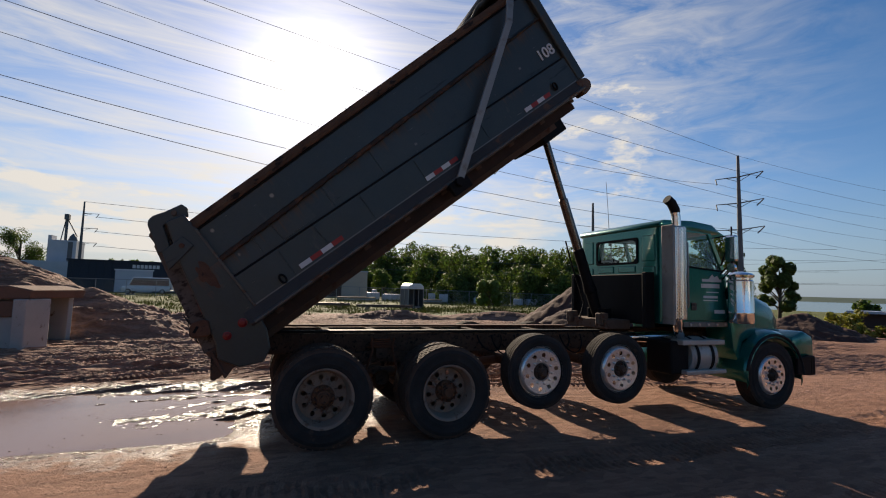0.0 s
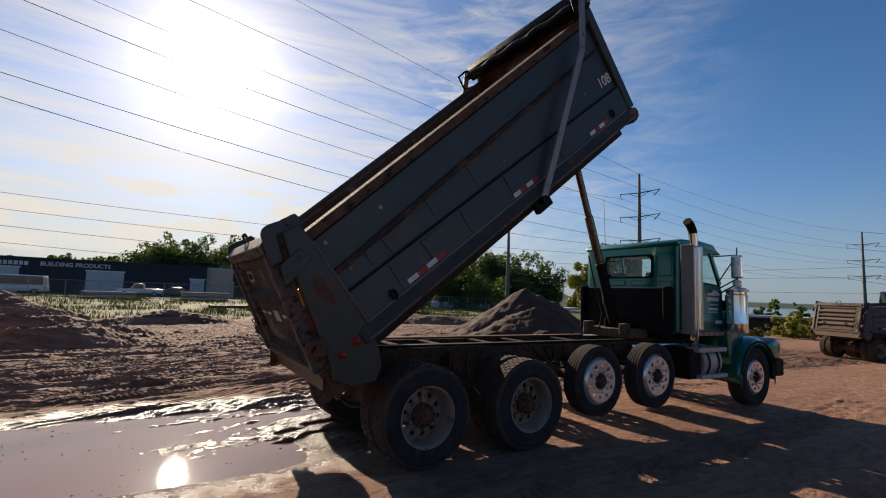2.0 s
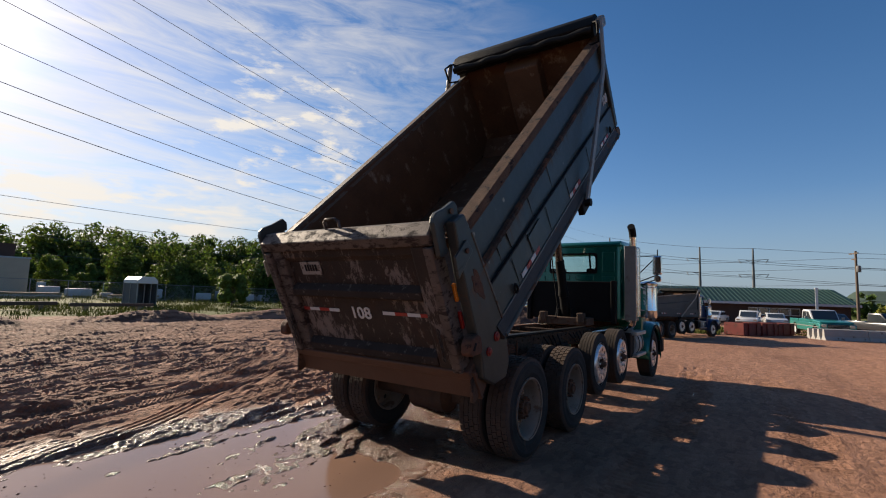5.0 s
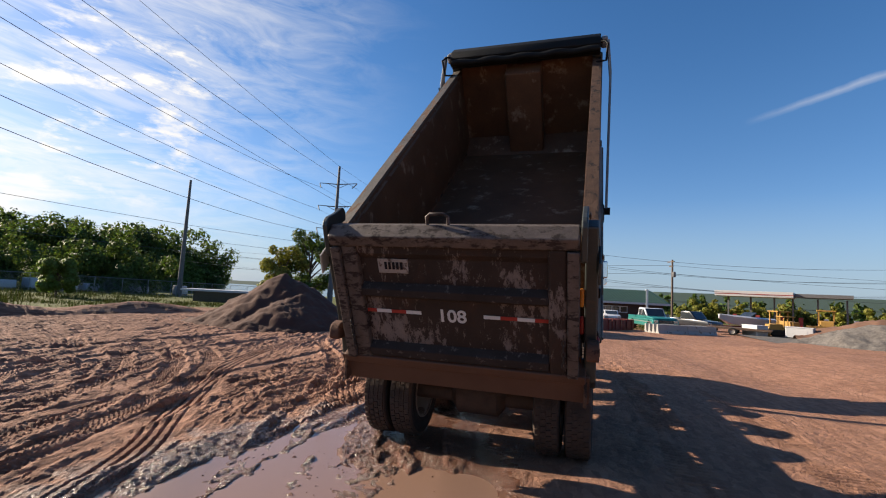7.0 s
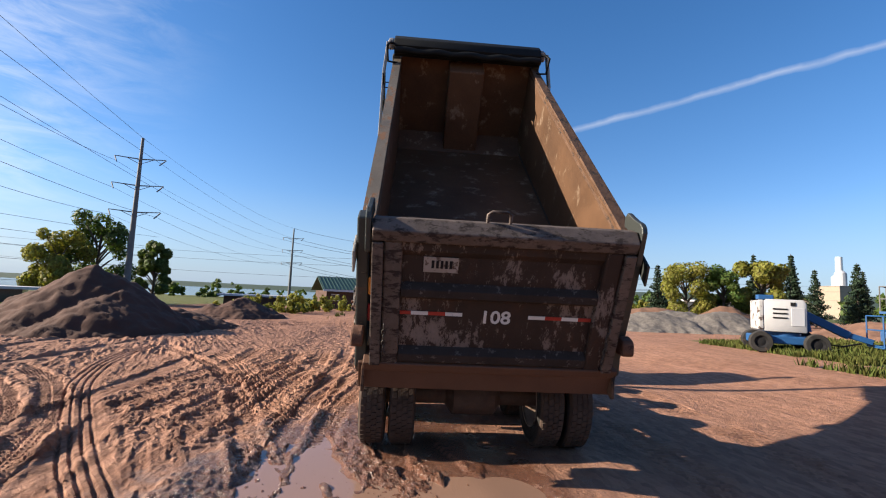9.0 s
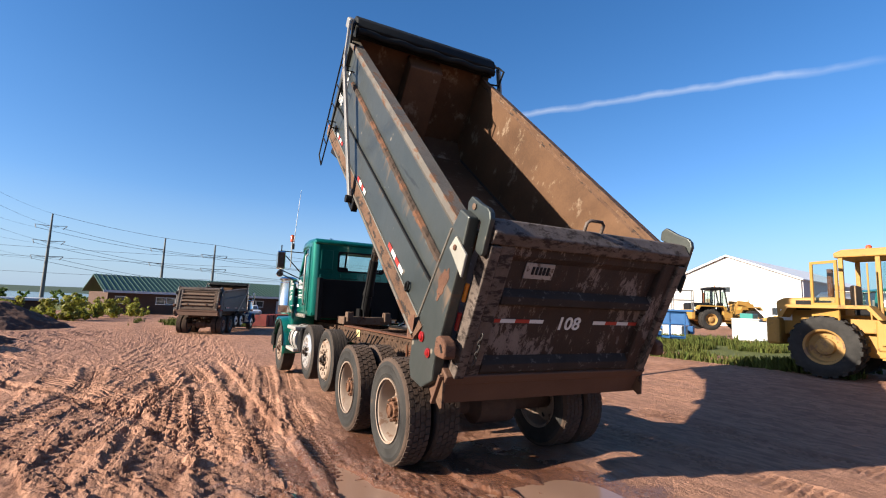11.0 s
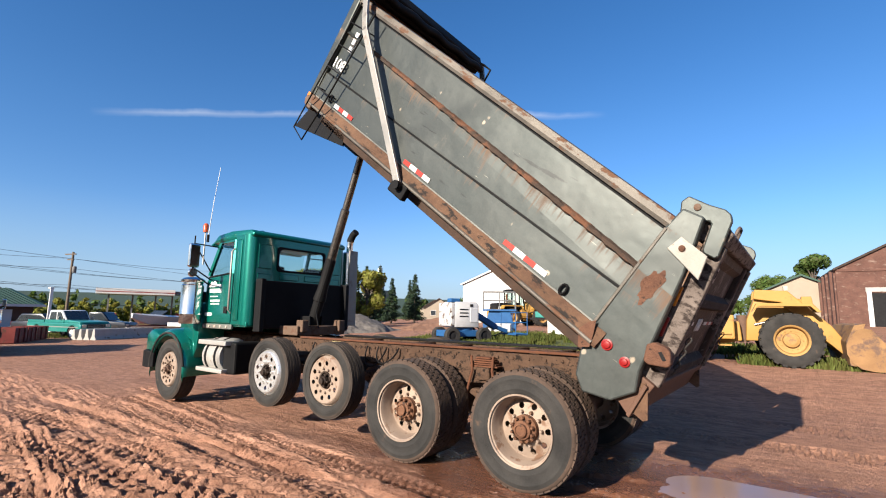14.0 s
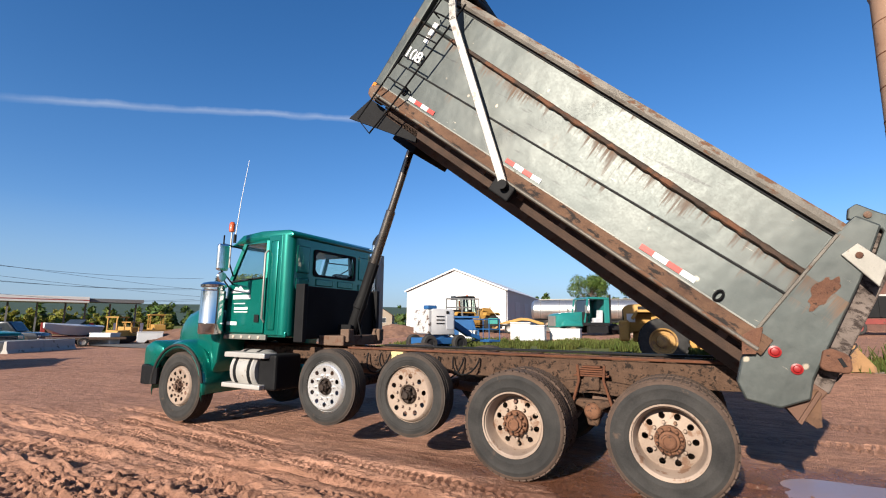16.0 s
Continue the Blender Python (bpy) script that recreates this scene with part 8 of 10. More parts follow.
def face_window(t, x0, x1, z0, z1, y=-0.0, panes=1, frame=None):
    fr = frame or M_CARWHITE
    w = part("window", box(x0, x1, y - 0.05, y - 0.003, z0, z1), M_WINDOW, t)
    part("frame", box(x0 - 0.06, x1 + 0.06, y - 0.07, y - 0.003, z0 - 0.08, z0 - 0.002), fr, w)
    part("frame", box(x0 - 0.06, x1 + 0.06, y - 0.07, y - 0.003, z1 + 0.002, z1 + 0.08), fr, w)
    for k in range(panes + 1):
        x = x0 + (x1 - x0) * k / panes
        part("mullion", box(x - 0.03, x + 0.03, y - 0.07, y - 0.052, z0, z1), fr, w)


wh = gable_house("white_hall", pose(30.19, -55.3, gz(30, -54) + 0.15, 0, 0, 188), 15.0, 30, 5.4, 8.4, M_WHITEWALL, M_GREYSIDE, M_ROOFWHITE, "large white metal hall with a low gabled roof")
face_window(wh, -0.6, 0.3, 4.0, 4.6)
face_window(wh, 4.6, 5.4, 1.4, 2.2)
part("door", box(-3.3, -2.3, -0.06, -0.003, 0, 2.2), M_PALEDOOR, wh)
for k in range(-7, 8):
    part("wall_seam", box(k - 0.02, k + 0.02, -0.03, -0.003, 0, 5.2), M_WHITEWALL, wh)
for y0 in (5, 10):
    part("side_door", box(-7.97, -7.627, y0, y0 + 3.2, 0, 3.6), M_PALEDOOR, wh)
    part("side_door", box(7.627, 7.68, 1.5 * y0 - 2, 1.5 * y0 + 1.6, 0, 4.0), M_PALEDOOR, wh)
br = gable_house("brick_workshop", pose(-12.2, -46.9, gz(-11, -47) - 0.5, 0, 0, 183), 14.0, 26, 5.2, 9.0, M_REDBRICK, M_REDBRICK, M_BROWNROOF, "old red-brick workshop with a wide open doorway", over=0.15)
part("doorway", box(-5.0, -0.5, -0.03, -0.003, 0.0, 3.2), M_DARK, br)
for x in (-5.0, -0.5):
    part("door_jamb", box(x - 0.15, x + 0.15, -0.12, -0.032, 0, 3.3), M_CARWHITE, br)
part("lintel", box(-5.2, -0.3, -0.12, -0.032, 3.3, 3.65), M_CONC, br)
part("brick_band", box(-6.9, 6.9, -0.08, -0.003, 5.0, 5.2), M_REDBRICK, br)
for k in range(8):
    part("pilaster", box(7.126, 7.31, 1 + 2.8 * k, 1.5 + 2.8 * k, -0.4, 5.1), M_REDBRICK, br)
    part("window", box(7.126, 7.17, 1.9 + 2.8 * k, 3.3 + 2.8 * k, 1.4, 3.6), M_WINDOW, br)
    part("pilaster", box(-7.31, -7.126, 1 + 2.8 * k, 1.5 + 2.8 * k, -0.4, 5.1), M_REDBRICK, br)
    part("window", box(-7.17, -7.126, 1.9 + 2.8 * k, 3.3 + 2.8 * k, 1.4, 3.6), M_WINDOW, br)
gable_house("green_shed", pose(-3.0, -56, gz(-3, -56), 0, 0, 180 + 8), 6, 12, 3.4, 4.8, M_CREAM, M_CREAM, M_GREENROOF, "pale shed with a green metal roof")
stk = thing("smokestack", pose(-19.6, -53.2, gz(-19, -53)), "tall round tan brick smokestack", "chimney")
part("shaft", lathe([(2.1, -0.5), (2.0, 3), (1.75, 20), (1.6, 33), (1.75, 33.5), (1.75, 34.5), (1.45, 34.5)], 28, "z"), M_STACK, stk, smooth=40)
for k in range(9):
    z = 3 + 3.4 * k
    part("iron_band", lathe([(2.0 - 0.0136 * z + 0.02, z), (2.0 - 0.0136 * z + 0.05, z + 0.02), (2.0 - 0.0136 * z + 0.05, z + 0.14), (2.0 - 0.0136 * z + 0.02, z + 0.16)], 28, "z"), M_RUST, stk)

# store with the dark front
st = thing("building_store", pose(0, 79, gz(0, 79)), "long navy-blue metal store building with pale doors and a sign", "building")
part("front_wall", box(-28.7, 5.2, 0, 0.3, -0.5, 4.6), M_NAVY, st)
part("back_wall", box(-28.7, 5.2, 22, 22.3, -0.5, 4.6), M_NAVY, st)
part("end_wall", box(-28.7, -28.4, 0.302, 21.998, -0.5, 4.6), M_NAVY, st)
part("roof", box(-28.9, 5.2, -0.2, 22.5, 4.602, 4.8), M_NAVY, st)
for k in range(33):
    part("wall_rib", box(-28.2 + k, -28.1 + k, -0.05, -0.003, 0.9, 4.55), M_NAVY, st)
for x0, x1, z1 in ((-22.6, -17.6, 3.3), (-10.3, -5.8, 3.2), (2.9, 4.9, 2.6)):
    part("roller_door", box(x0, x1, -0.09, -0.052, 0.0, z1), M_PALEDOOR, st)
    part("door_frame", box(x0 - 0.15, x1 + 0.15, -0.12, -0.052, z1 + 0.002, z1 + 0.2), M_WHITE, st)
sg = lettering("BUILDING PRODUCTS", 0.80, 0.03)
sg.transform(Matrix.Translation((-11.5, -0.08, 3.95)) @ Matrix.Rotation(radians(90), 4, "X"))
sg.materials.append(M_WHITE)
part("sign_words", sg, None, st, "white raised words on the wall")
for k in range(7):
    part("sign_bar", box(-20.4 + 0.54 * k, -20.0 + 0.54 * k, -0.1, -0.052, 3.68, 4.22), M_WHITE, st)
tb = thing("tan_annex", pose(0, 80, gz(0, 80)), "tan block annex with a brick vent on its roof", "building")
part("front_wall", box(5.2, 16.4, 0, 0.3, -0.5, 4.5), M_TAN, tb)
part("side_wall", box(16.1, 16.4, 0.302, 18, -0.5, 4.5), M_TAN, tb)
part("back_wall", box(5.2, 16.098, 17.7, 18, -0.5, 4.5), M_TAN, tb)
part("roof", box(5.1, 16.5, -0.1, 18.1, 4.502, 4.7), M_PALEDOOR, tb)
part("roof_vent", box(12.6, 15.4, 3, 6, 4.7, 6.6), M_BROWNBRICK, tb)
part("entrance_recess", box(9.2, 11.8, -0.06, -0.003, 0, 4.0), M_BROWNBRICK, tb)
part("entrance_column", box(8.9, 9.4, -0.3, -0.064, 0, 2.6), M_TAN, tb)
part("gas_tank", lathe([(0, 0), (0.5, 0.1), (0.5, 1.4), (0, 1.5)], 14, "z", (17.6, -1, 0)), M_CARWHITE, tb, smooth=40)
sil = thing("feed_mill", pose(-40, 112, gz(-40, 112)), "grey mill tower with a spout on top", "building")
part("tower", box(-2.3, 2.3, -2.3, 2.3, 0, 9.6), M_PALEDOOR, sil)
part("stair_tower", box(-2.9, -2.302, -1.2, 1.2, 0, 10.6), M_PALEDOOR, sil)
part("dark_shaft", box(0.9, 1.7, -2.36, -2.302, 4.0, 9.3), M_POLE, sil)
part("lean_to", box(-5, 3.6, -6, -2.37, 0, 5.2), M_PALEDOOR, sil)
part("leg", tube([(-0.4, 0, 9.6), (-0.4, 0, 14.2)], 0.26, 8), M_POLE, sil)
part("head", box(-0.8, 0.0, -0.5, 0.5, 14.0, 15.2, 0.08), M_POLE, sil)
part("spout", tube([(-0.2, 0, 14.0), (1.6, 0, 10.6)], 0.12, 6), M_POLE, sil)
part("spout", tube([(-0.6, 0, 14.0), (-1.2, 0, 9.7)], 0.10, 6), M_POLE, sil)
part("vent_cone", lathe([(0.9, 9.6), (0.6, 10.5), (0.1, 11.2), (0, 11.2)], 12, "z", (0.9, 0, 0)), M_POLE, sil)

# green-roofed hall towards the lake: long side faces local -y
gb = thing("green_roof_hall", pose(61.5, 0.0, gz(61, 0) - 0.1, 0, 0, -72 + 0), "long brown-brick hall with a green metal roof", "building")
gl = 11.2
part("front_wall", box(-gl, gl, 0, 0.3, -0.5, 2.5), M_BROWNBRICK, gb)
part("end_wall", box(-gl, -gl + 0.3, 0.302, 10, -0.5, 2.5), M_BROWNBRICK, gb)
part("end_wall", box(gl - 0.3, gl, 0.302, 10, -0.5, 2.5), M_BROWNBRICK, gb)
part("roof_slope", prism([(-0.9, 2.5), (5.2, 4.35), (5.2, 4.5), (-0.9, 2.65)], -gl - 0.6, gl + 0.6, axis="x"), M_GREENROOF, gb)
part("roof_slope", prism([(5.2, 4.35), (11.0, 2.5), (11.0, 2.65), (5.2, 4.5)], -gl - 0.6, gl + 0.6, axis="x"), M_GREENROOF, gb)
part("eave_board", box(-gl - 0.6, gl + 0.6, -0.98, -0.902, 2.42, 2.68), M_PALEDOOR, gb)
for k in range(48):
    x = -gl - 0.4 + k * 0.485
    part("roof_seam", prism([(-0.9, 2.652), (5.2, 4.502), (5.2, 4.58), (-0.9, 2.73)], x, x + 0.06, axis="x"), M_GREENROOF, gb)
for x0, n in ((-6.5, 3), (1.2, 5), (-10.5, 1)):
    for k in range(n):
        face_window(gb, x0 + 1.05 * k, x0 + 0.9 + 1.05 * k, 1.3, 2.0, 0.0)
part("door", box(8.2, 9.2, -0.06, -0.003, 0, 2.1), M_PALEDOOR, gb)

# fuel station canopy
cn = thing("station_canopy", pose(72.4, -25.8, gz(72, -26) + 0.95, 0, 0, -112), "flat white station canopy on posts with a red stripe", "canopy")
part("fascia", box(-6.7, 2.5, -3, 3, 3.15, 3.9, 0.02), M_WHITEWALL, cn)
part("stripe", box(-6.72, 2.52, -3.02, 3.02, 3.42, 3.52), M_REDPAINT, cn)
part("dark_fascia", box(2.6, 8.6, -2.4, 2.4, 3.3, 3.75), M_POLE, cn, "dark grey fascia of the second bay")
for x in (-5.4, -2.6, 0.2, 2.3, 5, 8.0):
    part("post", box(x - 0.10, x + 0.10, -0.12, 0.12, -1.5, 3.148), M_POLE, cn)
    part("pump", box(x + 0.6, x + 1.1, -0.3, 0.3, -1.0, 0.6, 0.04), M_REDPAINT if x < 3 else M_CARWHITE, cn)
# far works chimney and houses
fw = thing("works_chimney", pose(168, -172, 0), "white works chimney above a yellowish block", "chimney")
part("shaft", tube([(0, 0, 0), (0, 0, 24.8)], [1.6, 1.2], 14), M_CARWHITE, fw, smooth=60)
part("block", box(-6, 6, -6, 6, 0, 13), M_CREAM, fw)
part("tank", lathe([(0, 12), (2, 12), (2, 17), (1, 18), (0, 18)], 14, "z", (-3.5, 3, 1)), M_PALEDOOR, fw)
part("tank", lathe([(0, 12), (2, 12), (2, 16), (1, 17), (0, 17)], 14, "z", (4, -3, 1)), M_PALEDOOR, fw)
for i, (x, y, w) in enumerate([(77, -99, 8), (67.7, -88.7, 7), (80, -74, 9)]):
    hs = gable_house("house", pose(x, y, gz(x, y), 0, 0, 200 + 20 * i), w, 9, 2.8, 5.0, M_CREAM, M_CREAM, M_BROWNROOF, "small low house with a pitched roof", "house")
    face_window(hs, -2, -0.8, 1, 2.1)
    face_window(hs, 0.8, 2, 1, 2.1)
gr = thing("grey_warehouse", pose(50, -44, gz(50, -44), 0, 0, -55), "low long dark building beyond the heaps", "building")
part("wall", box(-9, 9, 0, 6, -0.5, 2.4), M_CARDARK, gr)
part("roof", box(-9.2, 9.2, -0.3, 6.3, 2.402, 2.6), M_PALEDOOR, gr)
lc = thing("lake_pavilion", pose(47, 16.5, gz(47, 16), 0, 0, -75), "low brown-walled pavilion with a flat pale roof", "building")
part("wall", box(-3, 3, 0, 4, -0.5, 1.2), M_BROWNBRICK, lc)
part("roof", box(-3.6, 3.6, -0.6, 4.6, 1.202, 1.4), M_PALEDOOR, lc)
lc2 = thing("lake_pavilion", pose(33, 33, gz(33, 33), 0, 0, -60), "low dark shelter with a long flat roof", "building")
part("wall", box(-3, 3, 0, 3, -0.5, 1.0), M_CARDARK, lc2)
part("roof", box(-4, 4, -0.6, 3.6, 1.002, 1.2), M_PALEDOOR, lc2)

# ---- fence ----
fn = tagged(new("chain_fence"), "galvanised chain-link fence along the yard's back", "fence")
for k in range(34):
    x = -34 + 3.0 * k
    y = 58 - 0.18 * max(0, x - 10)
    part("post", tube([(x, y, gz(x, y) - 0.2), (x, y, gz(x, y) + 1.9)], 0.04, 6), M_MESHWIRE, fn)
    if k:
        x0 = x - 3.0
        y0 = 58 - 0.18 * max(0, x0 - 10)
        for z in (1.85, 0.08):
            part("rail", tube([(x0, y0, gz(x0, y0) + z), (x, y, gz(x, y) + z)], 0.028, 5), M_MESHWIRE, fn)
        ms = bmesh.new()
        n = 13
        for q in range(n):
            f0, f1 = q / n, min(1, q / n + 0.5)
            g0, g1 = q / n, max(0, q / n - 0.5)
            for fa, fb in ((f0, f1), (g0, g1)):
                tube([(x0 + 3 * fa, y0 + (y - y0) * fa, gz(x0, y0) + 0.1), (x0 + 3 * fb, y0 + (y - y0) * fb, gz(x0, y0) + 0.1 + 1.73 * abs(fb - fa) / 0.5)], 0.008, 3, ms, False)
        part("wire_mesh", ms, M_MESHWIRE, fn)


# ---- vehicles and machines ----
def small_wheel(parent, x, y, z, r, w, rim=None):
    bm = lathe([(r * 0.6, -w / 2), (r * 0.93, -w / 2), (r, -w * 0.35), (r, w * 0.35), (r * 0.93, w / 2), (r * 0.6, w / 2)], 24, at=(x, y, z))
    q = part("tyre", bm, M_RUBBER, parent, smooth=40)
    part("rim", lathe([(0, -w * 0.42), (r * 0.4, -w * 0.3), (r * 0.6, -w * 0.45), (r * 0.6, w * 0.45), (r * 0.4, w * 0.3), (0, w * 0.42)], 20, at=(x, y, z)), rim or M_GALV, q, smooth=40)
    return q


def car(m, paint, kind, label, name="car"):
    """A parked road vehicle, nose towards +x."""
    t = thing(name, m, label, name.replace("_", " "), "parked vehicles")
    if kind == "pickup":
        prof = [(-2.6, 0.45), (-2.65, 1.05), (-0.55, 1.08), (-0.55, 0.98), (0.9, 1.02), (2.45, 0.92), (2.6, 0.75), (2.6, 0.42)]
        cab = [(-0.55, 1.0), (-0.45, 1.72), (0.55, 1.74), (1.15, 1.03)]
    elif kind == "van":
        prof = [(-2.9, 0.4), (-2.9, 1.1), (2.0, 1.1), (2.7, 0.95), (2.8, 0.42)]
        cab = [(-2.88, 1.1), (-2.75, 2.2), (1.5, 2.25), (2.1, 1.1)]
    else:
        prof = [(-2.2, 0.38), (-2.25, 0.9), (-0.9, 0.95), (1.0, 0.93), (2.1, 0.8), (2.2, 0.4)]
        cab = [(-2.0, 0.92), (-1.5, 1.55), (0.3, 1.58), (1.1, 0.93)] if kind == "suv" else [(-1.5, 0.92), (-0.9, 1.4), (0.3, 1.42), (1.0, 0.92)]
    part("body", prism(prof, -0.92, 0.92, 0.06), paint, t, smooth=30)
    part("cabin", prism(cab, -0.80, 0.80, 0.05), paint, t, smooth=30)
    x0, x1, z0, z1 = cab[0][0], cab[-1][0], cab[0][1], cab[1][1]
    for s in (1, -1):
        inset = [(cab[0][0] + 0.15, z0 + 0.08), (cab[1][0] + 0.08, z1 - 0.10), (cab[2][0] - 0.05, z1 - 0.10), (cab[3][0] - 0.2, z0 + 0.08)]
        part("side_window", prism(inset, s * 0.795, s * 0.815), M_WINDOW, t)
    wsm = bmesh.new()
    vs = [wsm.verts.new(p) for p in ((cab[3][0] - 0.05, -0.68, z0 + 0.07), (cab[3][0] - 0.05, 0.68, z0 + 0.07), (cab[2][0] + 0.06, 0.66, z1 - 0.06), (cab[2][0] + 0.06, -0.66, z1 - 0.06))]
    for v in vs:
        v.co.x += 0.03
        v.co.z += 0.012
    wsm.faces.new(vs)
    part("front_glass", wsm, M_WINDOW, t)
    for x in (prof[0][0] + 0.9, prof[-1][0] - 0.85):
        for y in (-0.82, 0.82):
            small_wheel(t, x, y, 0.36, 0.36, 0.22)
    for s in (1, -1):
        part("headlamp", box(prof[-1][0] - 0.03, prof[-1][0] + 0.02, s * 0.55, s * 0.85, 0.62, 0.78, 0.02), M_CLEAR, t)
        part("tail_lamp", box(prof[0][0] - 0.05, prof[0][0] + 0.01, s * 0.75, s * 0.9, 0.7, 0.95, 0.01), M_REDLENS, t)
    part("bumper", box(prof[-1][0] - 0.02, prof[-1][0] + 0.08, -0.9, 0.9, 0.42, 0.56, 0.02), M_GALV, t)
    part("rear_bumper", box(prof[0][0] - 0.08, prof[0][0] + 0.02, -0.9, 0.9, 0.42, 0.56, 0.02), M_GALV, t)
    return t


dump_truck(pose(21.55, 2.28, gz(21.6, 2.3), 0, 0.7, -20) @ Matrix.Scale(0.855, 4), "blue dump truck with a dusty tan tailgate, its bed lowered", "", 0.0, M_BLUE, M_BED2, M_GATE2, near=False)
def old_pickup(m, label):
    """Two-tone extended-cab pickup, nose towards +x, with arches, grille and chrome."""
    t = thing("pickup", m, label, "pickup", "parked vehicles")

    def outline(z_top, arch):
        pts = [(2.72, 0.62), (2.70, 0.86), (2.55, z_top), (-2.72, z_top), (-2.75, 0.60)]
        for cx in (-1.72, 1.85):
            pts += [(cx + arch * math.cos(a), 0.40 + arch * math.sin(a)) for a in [math.pi - math.pi * q / 8 for q in range(9)]] if cx < 0 else []
        pts += [(-1.2, 0.42), (1.35, 0.42)] + [(1.85 + arch * math.cos(a), 0.40 + arch * math.sin(a)) for a in [math.pi - math.pi * q / 8 for q in range(9)]]
        return pts

    part("lower_body", prism(outline(0.98, 0.44), -0.95, 0.95, 0.03), M_TEAL, t, "teal lower body", 30)
    part("bonnet", prism([(0.95, 0.982), (0.95, 1.16), (1.4, 1.17), (2.50, 1.08), (2.60, 0.982)], -0.90, 0.90, 0.05), M_TEAL, t, smooth=30)
    part("cabin_base", prism([(-0.95, 0.982), (-0.97, 1.16), (0.95, 1.16), (0.96, 0.982)], -0.92, 0.92, 0.02), M_TEAL, t)
    part("cabin", prism([(-0.95, 1.162), (-0.80, 1.74), (-0.68, 1.79), (0.28, 1.79), (0.42, 1.74), (0.92, 1.162)], -0.76, 0.76, 0.05), M_CARWHITE, t, "white cabin", 30)
    for s in (1, -1):
        part("door_window", prism([(0.0, 1.19), (0.0, 1.66), (0.34, 1.66), (0.72, 1.19)], s * 0.755, s * 0.772), M_WINDOW, t)
        part("quarter_window", prism([(-0.76, 1.19), (-0.66, 1.66), (-0.08, 1.66), (-0.08, 1.19)], s * 0.755, s * 0.772), M_WINDOW, t)
        part("bed_side", box(-2.70, -0.99, s * 0.88, s * 0.94, 0.982, 1.14, 0.02), M_TEAL, t)
        part("chrome_strip", box(-2.6, 2.5, s * 0.951, s * 0.965, 0.70, 0.75), M_GALV, t)
        part("door_mirror", box(0.62, 0.70, s * 0.93, s * 1.10, 1.18, 1.36, 0.02), M_GALV, t)
        part("headlamp", box(2.68, 2.73, s * 0.60, s * 0.86, 0.72, 0.90, 0.02), M_CLEAR, t)
        part("tail_lamp", box(-2.78, -2.74, s * 0.78, s * 0.92, 0.72, 0.98, 0.01), M_REDLENS, t)
        for x in (-1.72, 1.85):
            small_wheel(t, x, s * 0.82, 0.37, 0.37, 0.24, M_CARWHITE)
    part("windscreen", bar((0.90, 0, 1.18), (0.44, 0, 1.74), 1.36, 0.02), M_WINDOW, t)
    gr = part("grille", box(2.70, 2.74, -0.56, 0.56, 0.66, 0.92, 0.01), M_DARK, t)
    for k in range(3):
        part("grille_bar", box(2.742, 2.755, -0.54, 0.54, 0.70 + 0.08 * k, 0.72 + 0.08 * k), M_GALV, gr)
    part("bumper", box(2.70, 2.84, -0.96, 0.96, 0.44, 0.60, 0.03), M_GALV, t, "dull chrome bumper")
    part("rear_bumper", box(-2.86, -2.76, -0.94, 0.94, 0.44, 0.58, 0.02), M_GALV, t)
    part("tailgate", box(-2.72, -2.68, -0.87, 0.87, 0.982, 1.13, 0.01), M_TEAL, t)
    part("number_plate", box(2.842, 2.85, -0.16, 0.16, 0.47, 0.57), M_PLATE, t)
    return t


old_pickup(pose(36.7, -6.0, gz(36, -5), 0, 0, 195), "teal and white two-tone pickup parked behind concrete barriers")
car(pose(44.5, -10.3, gz(43, -10), 0, 0, -140), M_CARDARK, "pickup", "dark pickup parked behind concrete barriers", "pickup")
car(pose(48.0, -7.6, gz(47, -4), 0, 0, -150), M_CARDARK, "suv", "dark car parked near the barriers")
car(pose(52.0, -1.5, gz(52, -1), 0, 0, 175), M_CARWHITE, "suv", "white parked car by the hall")
car(pose(54.5, 1.8, gz(54, 1), 0, 0, 170), M_CARWHITE, "sedan", "white parked car by the hall")
car(pose(56.0, -3.6, gz(56, -3), 0, 0, 185), M_CARWHITE, "sedan", "white parked car by the hall")
car(pose(-15.5, 66, gz(-15, 66), 0, 0, 175), M_CARWHITE, "van", "old white camper van by the fence", "van")
car(pose(-3.5, 70, gz(-3, 70), 0, 0, 178), M_CARWHITE, "pickup", "pale pickup in front of the store", "pickup")
car(pose(0.5, 71, gz(0, 71), 0, 0, 178), M_CARDARK, "sedan", "dark car in front of the store")
car(pose(58, -40, gz(58, -40), 0, 0, 40), M_CARWHITE, "suv", "white car beyond the stone heap")

# storage cage with a white roof by the grass
cg = thing("roofed_cage", pose(11.8, 35.6, gz(11, 35), 0, 0, 12) @ Matrix.Diagonal((0.78, 0.9, 1.3, 1)), "small wire cage with a domed white roof", "cage")
part("roof", prism([(-1.0, 1.35), (-0.98, 1.55), (-0.6, 1.74), (0.6, 1.74), (0.98, 1.55), (1.0, 1.35)], -0.9, 0.9, 0.03), M_CARWHITE, cg)
part("back", box(-0.95, 0.95, 0.84, 0.88, 0.15, 1.35), M_POLE, cg)
for s in (1, -1):
    part("side", box(s * 0.93, s * 0.96, -0.82, 0.82, 0.15, 1.35), M_POLE, cg)
    for y in (-0.85, 0.0, 0.85):
        part("post", box(s * 0.97 - 0.04, s * 0.97 + 0.04, y - 0.04, y + 0.04, 0, 1.4), M_GALV, cg)
